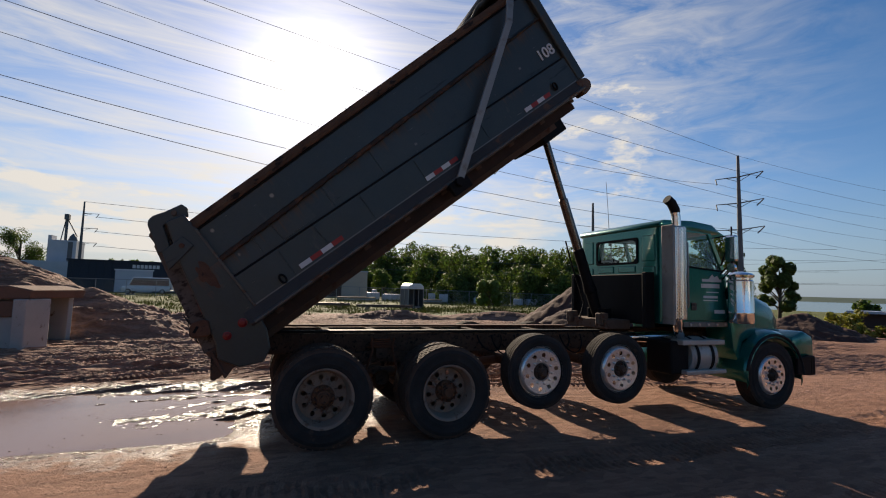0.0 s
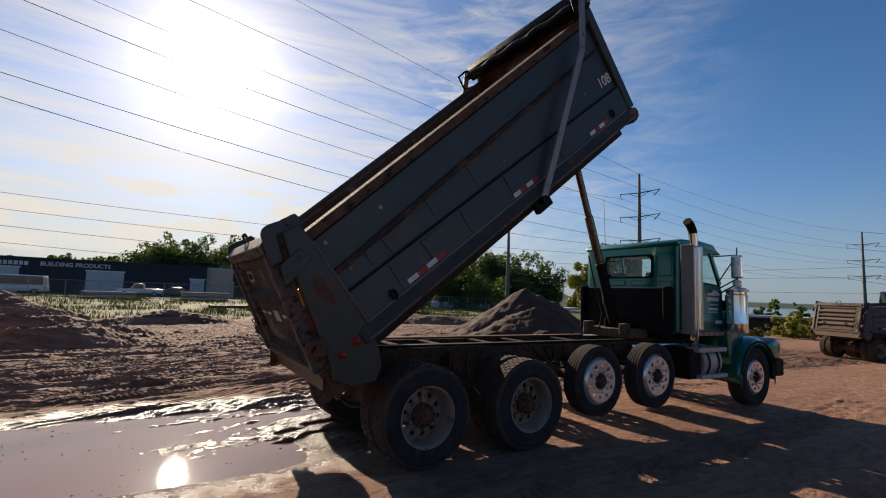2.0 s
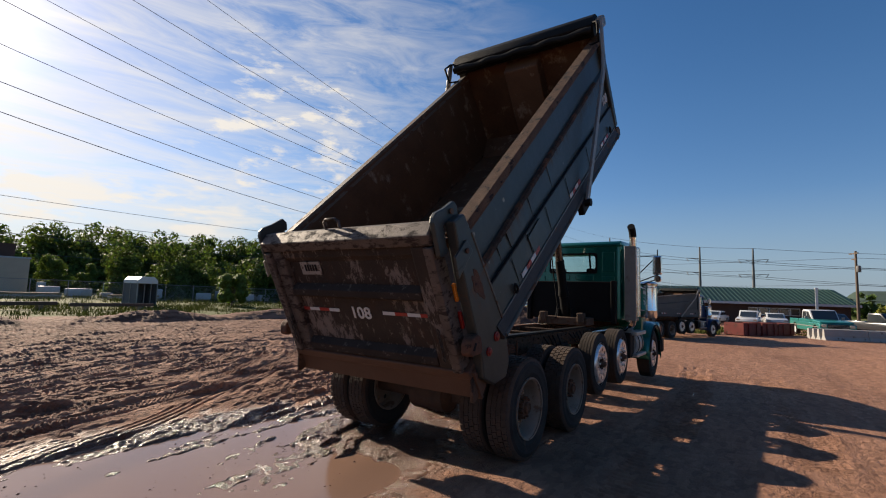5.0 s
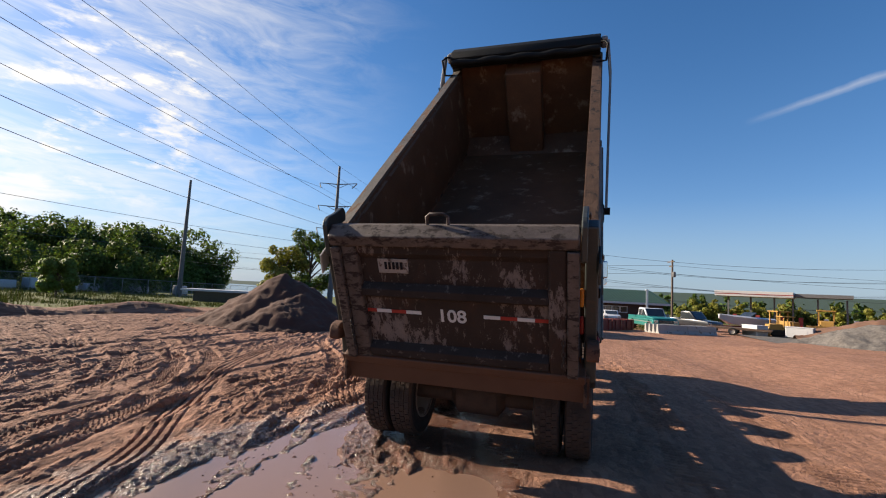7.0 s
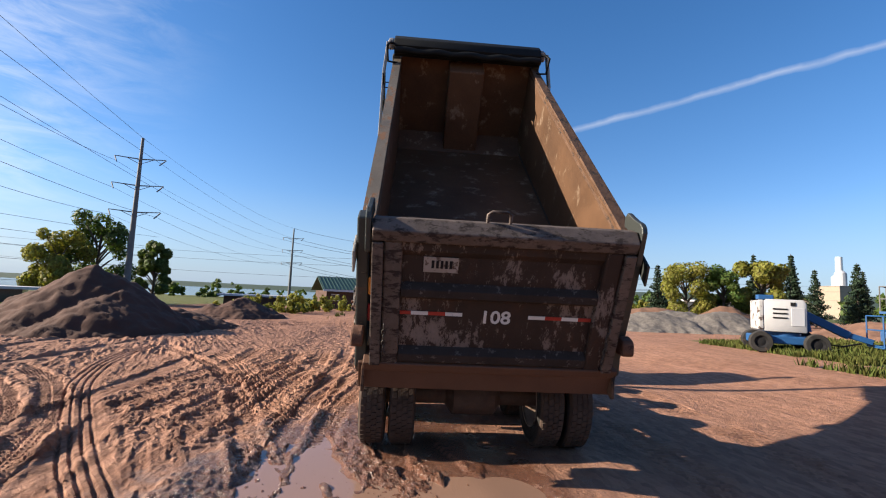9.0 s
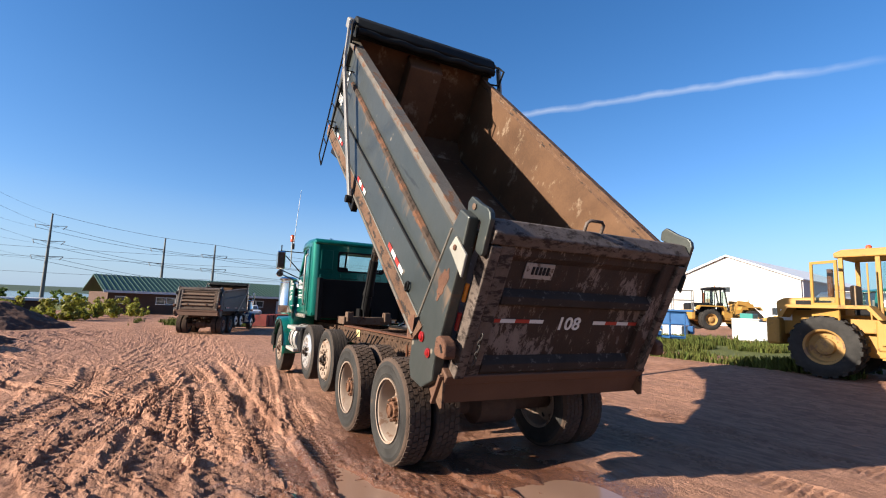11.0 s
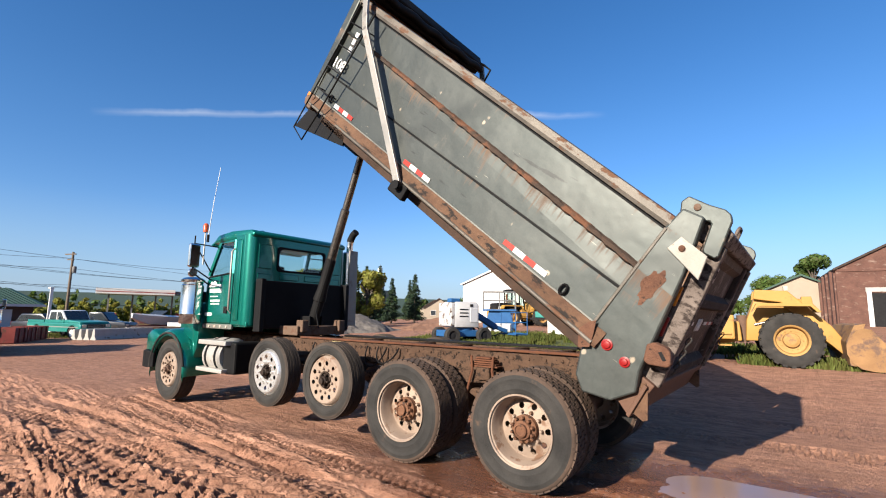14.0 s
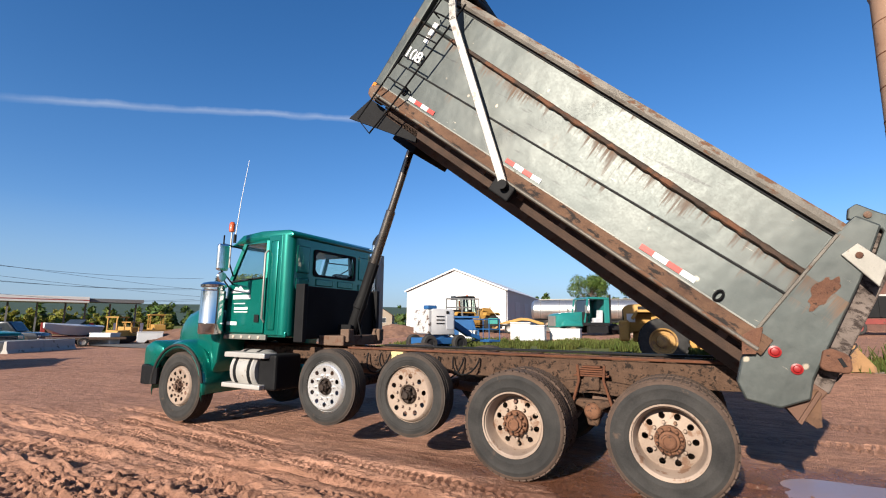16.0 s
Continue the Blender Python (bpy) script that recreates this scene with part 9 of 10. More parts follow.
for x in (-0.32, 0.32):
    part("front_bar", box(x - 0.03, x + 0.03, -0.9, -0.84, 0, 1.35), M_GALV, cg)
part("floor", box(-0.95, 0.95, -0.83, 0.83, 0.05, 0.15), M_GALV, cg)
# yard stock behind the fence
rn = random.Random(12)
for k in range(15):
    x = 14 + 2.6 * k
    w = rn.uniform(0.5, 1.1)
    h = rn.uniform(0.5, 1.3)
    y = 62 + rn.uniform(-1, 3) - 0.18 * max(0, x - 10)
    st0 = thing("wrapped_pallet", pose(x, y, gz(x, y), 0, 0, rn.uniform(0, 90)), "pallet of goods in pale wrapping by the fence", "pallet", "stock pallets")
    part("goods", box(-w, w, -w * 0.8, w * 0.8, 0.14, h + 0.14, 0.08), rn.choice((M_LIFTWHITE, M_CONC, M_PALEDOOR)), st0, smooth=40)
    for s in (-1, 0, 1):
        part("runner", box(s * w * 0.8 - 0.06, s * w * 0.8 + 0.06, -w * 0.8, w * 0.8, 0, 0.138), M_TIMBER, st0)
for x, y, n in ((-6, 55.5, 4), (3, 55, 5), (10, 54, 3), (-22, 55, 4), (19, 54, 3)):
    ls = thing("lumber_stack", pose(x, y, gz(x, y), 0, 0, 3), "low stack of grey weathered lumber", "lumber", "lumber stacks")
    for k in range(n):
        part("board", box(-2.4, 2.4, -0.5, 0.5, 0.02 + 0.2 * k, 0.18 + 0.2 * k, 0.02), M_CONC if k % 2 else M_TIMBER, ls)
for x, y, a in ((3.2, 30.5, 6), (8.0, 30.0, -4)):
    bm0 = thing("steel_beam", pose(x, y, gz(x, y) + 0.12, 0, 0, a), "long dark beam lying on blocks in the grass", "beam")
    part("beam", box(-2.2, 2.2, -0.12, 0.12, 0.14, 0.34, 0.01), M_CARDARK, bm0)
    for s in (-1.4, 1.4):
        part("block", box(s - 0.12, s + 0.12, -0.2, 0.2, -0.12, 0.138), M_TIMBER, bm0)


def barrier(x, y, a):
    t = thing("concrete_barrier", pose(x, y, gz(x, y) - 0.02, 0, 0, a), "grey concrete road barrier, stained at the foot", "barrier", "concrete barriers")
    part("body", prism([(-0.19, 0), (-0.19, 0.06), (-0.10, 0.24), (-0.065, 0.66), (0.065, 0.66), (0.10, 0.24), (0.19, 0.06), (0.19, 0)], -1.235, 1.235, 0.015), M_CONC, t)
    return t


for k in range(4):
    for bx, by in ((32.14, -6.82), (33.43, -8.96)):
        barrier(bx + 0.37 * k, by + 0.22 * k, 31)


def bin_red(x, y, a):
    t = thing("scrap_bin", pose(x, y, gz(x, y), 0, 0, a), "dented red steel scrap bin with weeds in it", "bin", "scrap bins")
    for s in (1, -1):
        part("side", box(-0.9, 0.9, s * 0.55, s * 0.6, 0.05, 0.80, 0.01), M_BINRED, t)
        part("end", box(s * 0.9, s * 0.95, -0.6, 0.6, 0.05, 0.80, 0.01), M_BINRED, t)
        part("rib", box(s * 0.4, s * 0.48, -0.66, -0.602, 0.05, 0.80), M_BINRED, t)
    part("floor", box(-0.9, 0.9, -0.55, 0.55, 0.0, 0.1), M_BINRED, t)


for x, y, a in ((30.9, -1.75, -27), (32.7, -2.65, -25), (34.5, -3.55, -28)):
    bin_red(x, y, a)


def wheel_loader(m, label, hood, number, scale=1.0, bucket=True):
    """Articulated loader, front towards +x; near side is -y."""
    t = thing("wheel_loader", m @ Matrix.Diagonal((scale, scale, scale, 1)), label, "wheel loader", "wheel loaders")
    R = 0.78
    trim = M_YELLOW if bucket else M_BLACK
    bigt = lathe([(0.42, -0.26), (0.55, -0.31), (0.70, -0.31), (R - 0.02, -0.27), (R - 0.02, 0.27), (0.70, 0.31), (0.55, 0.31), (0.42, 0.26)], 40)
    for k in range(22):
        for s in (1, -1):
            a = 2 * math.pi * (k + (0.5 if s > 0 else 0)) / 22
            vs = []
            for rr in (R - 0.05, R + 0.015):
                for q, h in ((a, 0.02 * s), (a + 0.13, 0.02 * s), (a + 0.22, 0.29 * s), (a + 0.07, 0.29 * s)):
                    vs.append(bigt.verts.new((rr * math.cos(q), h, rr * math.sin(q))))
            for idx in ((4, 5, 6, 7), (0, 1, 5, 4), (1, 2, 6, 5), (2, 3, 7, 6), (3, 0, 4, 7)):
                bigt.faces.new([vs[i] for i in idx])
    me = bpy.data.meshes.new("tyre")
    bmesh.ops.recalc_face_normals(bigt, faces=bigt.faces)
    for f in bigt.faces:
        f.smooth = True
    for e in bigt.edges:
        e.smooth = e.calc_face_angle(0.0) < radians(35)
    bigt.to_mesh(me)
    bigt.free()
    me.materials.append(M_RUBBER)
    rm = bpy.data.meshes.new("rim")
    bm = lathe([(0.43, -0.26), (0.45, -0.29), (0.40, -0.26), (0.37, -0.12), (0.22, -0.10), (0.20, -0.2), (0.12, -0.23), (0, -0.23)], 32)
    lathe([(0.43, 0.26), (0.45, 0.29), (0.40, 0.26), (0.37, 0.12), (0.0, 0.12)], 32, bm=bm)
    for k in range(12):
        a = 2 * math.pi * k / 12
        lathe([(0.02, -0.10), (0.02, -0.13), (0, -0.135)], 6, at=(0.28 * math.cos(a), 0, 0.28 * math.sin(a)), bm=bm)
    bmesh.ops.recalc_face_normals(bm, faces=bm.faces)
    bm.to_mesh(rm)
    bm.free()
    rm.materials.append(M_YELLOW2)
    for x in (-1.55, 1.55):
        for y in (-1.02, 1.02):
            w = part("wheel", rm, None, t)
            w.matrix_local = pose(x, y, R) @ (Matrix.Identity(4) if y < 0 else Matrix.Rotation(math.pi, 4, "Z"))
            part("tyre", me, None, w, "big lugged rubber tyre")
        part("axle", tube([(x, -0.9, R), (x, 0.9, R)], 0.16, 12), M_YELLOW, t, smooth=50)
    # rear frame and engine hood
    part("rear_frame", prism([(-2.5, 0.75), (-2.5, 1.3), (0.3, 1.3), (0.35, 0.7), (-0.4, 0.55), (-1.9, 0.6)], -0.55, 0.55, 0.03), M_YELLOW, t)
    part("engine_hood", prism([(-2.75, 1.0), (-2.8, 1.95), (-2.6, 2.05), (-1.38, 2.08), (-1.36, 1.3)], -0.72, 0.72, 0.05), hood, t, "engine hood", 30)
    part("counterweight", box(-2.95, -2.6, -1.05, 1.05, 0.75, 1.5, 0.08), M_YELLOW, t)
    part("rear_grille", box(-2.83, -2.79, -0.5, 0.5, 1.2, 1.9, 0.01), M_DARK, t)
    for s in (1, -1):
        part("fender", prism([(-2.55, 1.55), (-2.35, 1.85), (-0.6, 1.85), (-0.35, 1.5), (-0.45, 1.5), (-0.65, 1.76), (-2.3, 1.76), (-2.45, 1.5)], s * 0.74, s * 1.3, 0.01), M_YELLOW, t)
        part("hood_vent", box(-2.3, -1.5, s * 0.725, s * 0.75, 1.72, 1.98, 0.01), M_DARK, t)
        part("side_box", box(-0.55, 0.15, s * 0.6, s * 1.1, 0.75, 1.5, 0.04), M_YELLOW, t)
        part("ladder_step", box(-0.45, 0.05, s * 1.1, s * 1.16, 0.55, 0.6), M_YELLOW, t)
        part("ladder_step", box(-0.45, 0.05, s * 1.1, s * 1.16, 0.9, 0.95), M_YELLOW, t)
        part("badge", box(-2.68, -2.4, s * 0.735, s * 0.742, 1.42, 1.72), M_WHITE if s < 0 else M_DARK, t)
    part("exhaust", tube([(-1.62, -0.3, 2.05), (-1.62, -0.3, 2.85)], 0.07, 10), M_RUST, t, smooth=50)
    # cab
    c = part("cab", box(-1.0, 0.35, -0.72, 0.72, 1.5, 1.95, 0.03), trim, t, "operator's cab with its door open")
    c.matrix_local = Matrix.Translation((-0.32, 0, -0.34))
    for x, lean in ((-0.95, 0.0), (-0.2, 0.0)):
        for s in (1, -1):
            part("pillar", box(x - 0.05, x + 0.05, s * 0.63, s * 0.71, 1.95, 3.45, 0.01), trim, c)
    for s in (1, -1):
        part("front_pillar", bar((0.35, s * 0.67, 1.95), (0.10, s * 0.67, 3.45), 0.08, 0.08), trim, c)
        q = part("front_side_window", prism([(-0.13, 2.1), (-0.13, 3.3), (0.06, 3.3), (0.28, 2.1)], s * 0.66, s * 0.67), M_GLASS, c)
        q.visible_shadow = False
    part("roof", prism([(-1.08, 3.45), (-1.08, 3.58), (-0.9, 3.66), (0.05, 3.66), (0.2, 3.5), (0.16, 3.45)], -0.76, 0.76, 0.03), trim, c)
    gq = part("front_window", bar((0.33, 0, 1.98), (0.11, 0, 3.44), 1.25, 0.01), M_GLASS, c)
    gq.visible_shadow = False
    gq = part("far_window", box(-0.88, -0.26, 0.66, 0.67, 2.0, 3.42), M_GLASS, c)
    gq.visible_shadow = False
    part("seat", box(-0.85, -0.35, -0.25, 0.25, 1.95, 2.2, 0.05), M_DARK, c)
    part("seat_back", box(-0.92, -0.78, -0.24, 0.24, 2.15, 2.75, 0.05), M_TIMBER, c)
    part("console", box(-0.1, 0.2, -0.25, 0.25, 1.95, 2.45, 0.04), M_DARK, c)
    part("beacon", lathe([(0.07, 3.66), (0.065, 3.76), (0.03, 3.8), (0, 3.8)], 12, "z", (-0.45, -0.3, 0)), M_AMBERRED, c, smooth=50)
    # door swung open
    d = part("door", ring_frame((-0.36, 0.36, 1.75, 3.35), 0.07, -0.02, 0.02), trim, c, "open cab door")
    d.matrix_local = pose(-1.22, -1.05, 0, 0, 0, 68)
    dg = part("door_glass", box(-0.005, 0.005, -0.29, 0.29, 2.25, 3.28), M_GLASS, d)
    dg.visible_shadow = False
    part("door_panel", box(-0.015, 0.015, -0.29, 0.29, 1.82, 2.25), trim, d)
    for s in (1, -1):
        part("hand_rail", tube([(-0.6, s * 1.12, 1.5), (-0.62, s * 1.16, 2.0), (-0.62, s * 1.16, 2.9)], 0.02, 6), trim, t, smooth=60)
    if number:
        num = lettering(number, 0.2, 0.003)
        num.transform(Matrix.Translation((-0.1, -0.724, 1.78)) @ Matrix.Rotation(radians(90), 4, "X"))
        num.materials.append(M_DARK)
        part("number", num, None, c, "dark painted number")
    # front frame, arms, bucket
    part("hitch", tube([(0.4, 0, 0.65), (0.4, 0, 1.5)], 0.16, 12), M_HUB, t, smooth=50)
    part("front_frame", prism([(0.45, 0.7), (0.5, 1.35), (0.75, 2.05), (1.5, 2.2), (1.9, 1.5), (1.95, 0.75)], -0.5, 0.5, 0.04), M_YELLOW, t, smooth=30)
    for s in (1, -1):
        part("front_fender", prism([(0.62, 1.6), (0.75, 1.86), (2.1, 1.86), (2.3, 1.6), (2.2, 1.6), (2.05, 1.77), (0.8, 1.77)], s * 0.75, s * 1.3, 0.01), M_YELLOW, t)
        part("lift_arm", prism([(0.7, 2.0), (0.75, 2.3), (1.6, 2.25), (2.6, 1.2), (3.0, 0.55), (2.85, 0.35), (2.3, 0.9), (1.4, 1.9)], s * 0.52, s * 0.68, 0.03), M_YELLOW, t, "yellow lift arm")
        part("lift_ram", tube([(0.7, s * 0.45, 1.2), (2.0, s * 0.45, 1.55)], 0.07, 10), M_CHROME_DULL, t, smooth=50)
    part("tilt_ram", tube([(0.9, 0, 2.15), (2.2, 0, 1.9)], 0.08, 10), M_YELLOW, t, smooth=50)
    part("bell_crank", prism([(1.9, 1.2), (2.0, 2.1), (2.25, 2.1), (2.35, 1.3), (2.15, 0.9)], -0.1, 0.1, 0.02), M_YELLOW, t)
    part("tilt_link", tube([(2.2, 0, 1.2), (2.95, 0, 0.85)], 0.06, 8), M_YELLOW, t, smooth=50)
    part("work_lamp", box(1.5, 1.62, -0.7, -0.5, 2.25, 2.4, 0.02), M_CLEAR, t)
    if bucket:
        bp = [(2.8, 0.15), (2.75, 0.8), (2.95, 1.25), (3.2, 1.3), (3.05, 0.85), (3.1, 0.25), (4.05, 0.06), (4.05, 0.02)]
        bk = part("bucket", prism(bp, -1.4, 1.4, 0.01), M_BUCKET, t, "worn yellow-brown bucket on the ground")
        for s in (1, -1):
            part("bucket_cheek", prism([(3.30, 0.02), (3.02, 0.08), (2.83, 0.24), (2.74, 0.46), (2.74, 0.70), (2.83, 0.94), (2.98, 1.10), (3.14, 1.17), (3.30, 1.14), (4.05, 0.1), (4.05, 0.03)], s * 1.4, s * 1.44), M_BUCKET, bk, "rust-worn yellow cheek plate")
        part("cutting_edge", box(3.95, 4.2, -1.44, 1.44, 0.0, 0.05), M_WORN, bk)
    return t


wheel_loader(pose(-0.6, -9.75, gz(-0.6, -9.75), 0, 0, 186), "big faded yellow wheel loader parked in the weeds", M_YELLOW, "426", 0.80)
wheel_loader(pose(17.1, -32.6, gz(17, -32), 0, 0, -122), "yellow and black wheel loader by the white hall", M_BLACK, "", 0.95, bucket=False)


M_LIFTCHIP = surf("badly_chipped_white_paint", (0.55, 0.55, 0.55), (0.66, 0.66, 0.65), 0.6, 0.0, 3, 60, 0.08, stain=(0.10, 0.06, 0.045), stain_at=0.53, stain_scale=4.0)


def boom_lift(m):
    t = thing("boom_lift", m, "blue and white boom lift with a chipped housing", "boom lift")
    part("chassis", box(-1.1, 1.1, -0.55, 0.55, 0.32, 0.62, 0.04), M_LIFTBLUE, t, "blue lift chassis")
    for x in (-0.85, 0.85):
        for y in (-0.66, 0.66):
            small_wheel(t, x, y, 0.38, 0.38, 0.28, M_DARK)
    part("turntable", lathe([(0, 0.6), (0.55, 0.6), (0.55, 0.74), (0, 0.74)], 24, "z"), M_LIFTBLUE, t, smooth=40)
    part("housing", prism([(-0.72, 0.76), (-0.74, 1.85), (-0.64, 1.95), (0.5, 1.95), (0.6, 1.8), (0.6, 0.76)], -0.64, -0.2, 0.05), M_LIFTWHITE, t, "chipped white engine housing", 30)
    part("housing", prism([(-0.72, 0.76), (-0.74, 1.85), (-0.64, 1.95), (0.5, 1.95), (0.6, 1.8), (0.6, 0.76)], 0.2, 0.64, 0.05), M_LIFTWHITE, t, smooth=30)
    part("counterweight", box(-0.92, -0.7, -0.64, 0.64, 0.8, 1.9, 0.06), M_LIFTCHIP, t, "chipped counterweight")
    part("blue_cap", box(-0.9, -0.4, -0.6, -0.2, 1.92, 2.1, 0.03), M_LIFTBLUE, t)
    for k in range(3):
        for y in (-0.645, 0.645):
            part("louvre", box(-0.45, 0.0, y - 0.012, y + 0.012, 1.25 + 0.16 * k, 1.30 + 0.16 * k), M_DARK, t)
    for y in (-0.645, 0.645):
        part("access_panel", box(0.12, 0.52, y - 0.012, y + 0.012, 1.0, 1.65, 0.006), M_PALEDOOR, t)
        part("louvre", box(0.1, 0.25, y - 0.016, y + 0.016, 1.72, 1.85), M_DARK, t)
    part("riser", prism([(0.2, 0.8), (0.1, 1.75), (0.7, 1.8), (0.85, 0.8)], -0.18, 0.18, 0.03), M_LIFTBLUE, t)
    part("boom", bar((0.55, 0, 1.5), (2.0, 0.1, 0.75), 0.24, 0.28, bevel=0.02), M_LIFTBLUE, t, "blue boom lowered towards the ground")
    part("boom_tip", bar((1.95, 0.1, 0.78), (2.7, 0.12, 0.55), 0.17, 0.2, bevel=0.02), M_LIFTBLUE, t)
    part("hose", tube([(0.6, -0.2, 0.9), (1.1, -0.3, 0.42), (1.7, -0.28, 0.36), (2.3, -0.1, 0.5)], 0.03, 6), M_BLACK, t, smooth=60)
    bs = bmesh.new()
    for z in (0.45, 1.0, 1.5):
        tube([(2.75, -0.6, z), (2.75, 0.7, z), (3.45, 0.7, z), (3.45, -0.6, z), (2.75, -0.6, z)], 0.025, 6, bs)
    for x, y in ((2.75, -0.6), (2.75, 0.7), (3.45, 0.7), (3.45, -0.6)):
        tube([(x, y, 0.4), (x, y, 1.5)], 0.025, 6, bs)
    box(2.75, 3.45, -0.6, 0.7, 0.38, 0.43, bm=bs)
    part("basket", bs, M_LIFTBLUE, t, "blue railed work basket")
    return t


boom_lift(pose(9.1, -11.5, gz(9.1, -11.5), 0, 0, -117) @ Matrix.Scale(0.86, 4))

# clutter along the grass strip
def machine_box(name, x, y, a, sx, sy, sz, mat, label, category, lid=None):
    t = thing(name, pose(x, y, gz(x, y), 0, 0, a), label, category)
    part("shell", box(-sx / 2, sx / 2, -sy / 2, sy / 2, 0.06, sz, 0.04), mat, t)
    part("lid", box(-sx / 2 - 0.02, sx / 2 + 0.02, -sy / 2 - 0.02, sy / 2 + 0.02, sz, sz + 0.07, 0.02), lid or mat, t)
    for s in (1, -1):
        part("skid", box(-sx / 2, sx / 2, s * sy * 0.35 - 0.05, s * sy * 0.35 + 0.05, 0, 0.06), M_TIMBER, t)
    part("panel", box(-sx * 0.3, sx * 0.3, sy / 2, sy / 2 + 0.015, sz * 0.25, sz * 0.8, 0.004), mat, t)
    return t


machine_box("white_cabinet", 8.5, -20.2, 20, 1.1, 0.9, 0.95, M_WHITEWALL, "white metal cabinet on timber skids", "cabinet")
machine_box("grey_cabinet", 7.4, -19.05, 10, 1.3, 0.9, 0.82, M_PALEDOOR, "grey metal cabinet on timber skids", "cabinet")
machine_box("white_crate", 6.0, -20.4, 5, 1.6, 0.8, 0.6, M_WHITEWALL, "long low white crate in the weeds", "crate")
machine_box("white_crate", 10.8, -18.2, 15, 0.9, 0.8, 0.55, M_LIFTWHITE, "small white crate in the weeds", "crate")
bl = thing("blue_scissor_lift", pose(11.7, -19.3, gz(12, -19), 0, 0, 30), "blue scissor lift with a grey railed platform", "scissor lift")
part("base", box(-0.95, 0.95, -0.5, 0.5, 0.2, 0.6, 0.03), M_LIFTBLUE, bl)
part("stack", prism([(-0.8, 0.62), (0.8, 0.62), (0.6, 1.3), (-0.6, 1.3)], -0.3, 0.3, 0.02), M_LIFTBLUE, bl)
part("platform", box(-0.95, 0.95, -0.5, 0.5, 1.302, 1.4, 0.01), M_LIFTBLUE, bl)
rb = bmesh.new()
for z in (1.9, 2.4):
    tube([(-0.92, -0.47, z), (0.92, -0.47, z), (0.92, 0.47, z), (-0.92, 0.47, z), (-0.92, -0.47, z)], 0.025, 6, rb)
for x, y in ((-0.92, -0.47), (0, -0.47), (0.92, -0.47), (0.92, 0.47), (0, 0.47), (-0.92, 0.47)):
    tube([(x, y, 1.4), (x, y, 2.4)], 0.025, 6, rb)
part("railing", rb, M_POLE, bl)
for x in (-0.6, 0.6):
    for y in (-0.5, 0.5):
        small_wheel(bl, x, y, 0.22, 0.22, 0.14, M_LIFTWHITE)
# teal highway tractor and tank trailer
tt = thing("truck_tractor", pose(6.25, -28.6, gz(6.25, -28.6) - 0.2, 0, 0, 42), "old teal truck tractor with its door missing", "truck")
part("hood", prism([(1.0, 0.75), (1.0, 1.80), (2.5, 1.68), (2.86, 1.55), (2.92, 0.7)], -0.72, 0.72, 0.08), M_TEAL, tt, smooth=30)
part("grille", box(2.9, 2.96, -0.5, 0.5, 0.8, 1.5, 0.02), M_GALV, tt)
part("cab_floor", box(-0.9, 1.05, -0.95, 0.95, 0.85, 1.05, 0.03), M_DARK, tt)
part("cab_back", box(-0.93, -0.82, -0.95, 0.95, 1.052, 2.65, 0.03), M_TEAL, tt)
part("cab_roof", prism([(-0.95, 2.652), (-0.9, 2.78), (0.5, 2.80), (0.78, 2.68), (0.76, 2.652)], -0.97, 0.97, 0.03), M_TEAL, tt)
part("dashboard", box(0.72, 1.0, -0.9, 0.9, 1.06, 1.78, 0.04), M_DARK, tt)
part("seat", prism([(-0.55, 1.06), (-0.6, 1.9), (-0.42, 1.92), (-0.35, 1.4), (0.1, 1.38), (0.1, 1.06)], 0.15, 0.7, 0.04), M_PALEDOOR, tt, "worn pale seat")
part("steering_wheel", tube([(0.5 + 0.1 * math.cos(a), 0.42 + 0.23 * math.sin(a), 1.75 + 0.2 * math.cos(a)) for a in [2 * math.pi * q / 16 for q in range(17)]], 0.018, 6), M_BLACK, tt)
for s in (1, -1):
    part("rear_pillar", box(-0.815, -0.55, s * 0.88, s * 0.95, 1.052, 2.65, 0.02), M_TEAL, tt)
    part("front_pillar", bar((0.98, s * 0.9, 1.06), (0.70, s * 0.9, 2.66), 0.08, 0.09), M_TEAL, tt)
    part("mirror", box(1.0, 1.06, s * 1.12, s * 1.3, 1.7, 2.2, 0.02), M_GALV, tt)
    part("step_box", box(-0.7, 0.75, s * 0.75, s * 1.1, 0.35, 0.83, 0.03), M_DARK, tt)
part("windscreen", prism([(0.70, 1.8), (0.73, 1.8), (0.62, 2.64), (0.59, 2.64)], -0.85, 0.85), M_WINDOW, tt)
part("far_door", box(-0.54, 0.68, -0.95, -0.89, 1.06, 1.75, 0.02), M_TEAL, tt)
for s in (1, -1):
    part("fender", prism([(1.2, 0.8), (1.35, 1.15), (2.5, 1.15), (2.7, 0.8)], s * 0.6, s * 1.15, 0.05), M_TEAL, tt, smooth=30)
    small_wheel(tt, 1.95, s * 0.95, 0.5, 0.5, 0.28, M_RIM)
    for x in (-2.4, -3.7):
        small_wheel(tt, x, s * 0.9, 0.5, 0.5, 0.5, M_RIM)
    part("stack", tube([(-1.05, s * 0.85, 1.0), (-1.05, s * 0.85, 3.0)], 0.07, 10), M_DARK, tt)
part("frame", box(-4.4, 2.8, -0.4, 0.4, 0.6, 0.84), M_DARK, tt)
part("bumper", box(2.9, 3.05, -1.15, 1.15, 0.45, 0.75, 0.02), M_GALV, tt)
tk = thing("tank_trailer", pose(8.3, -39, gz(13, -39), 0, 0, 10), "long polished silver tank trailer", "trailer")
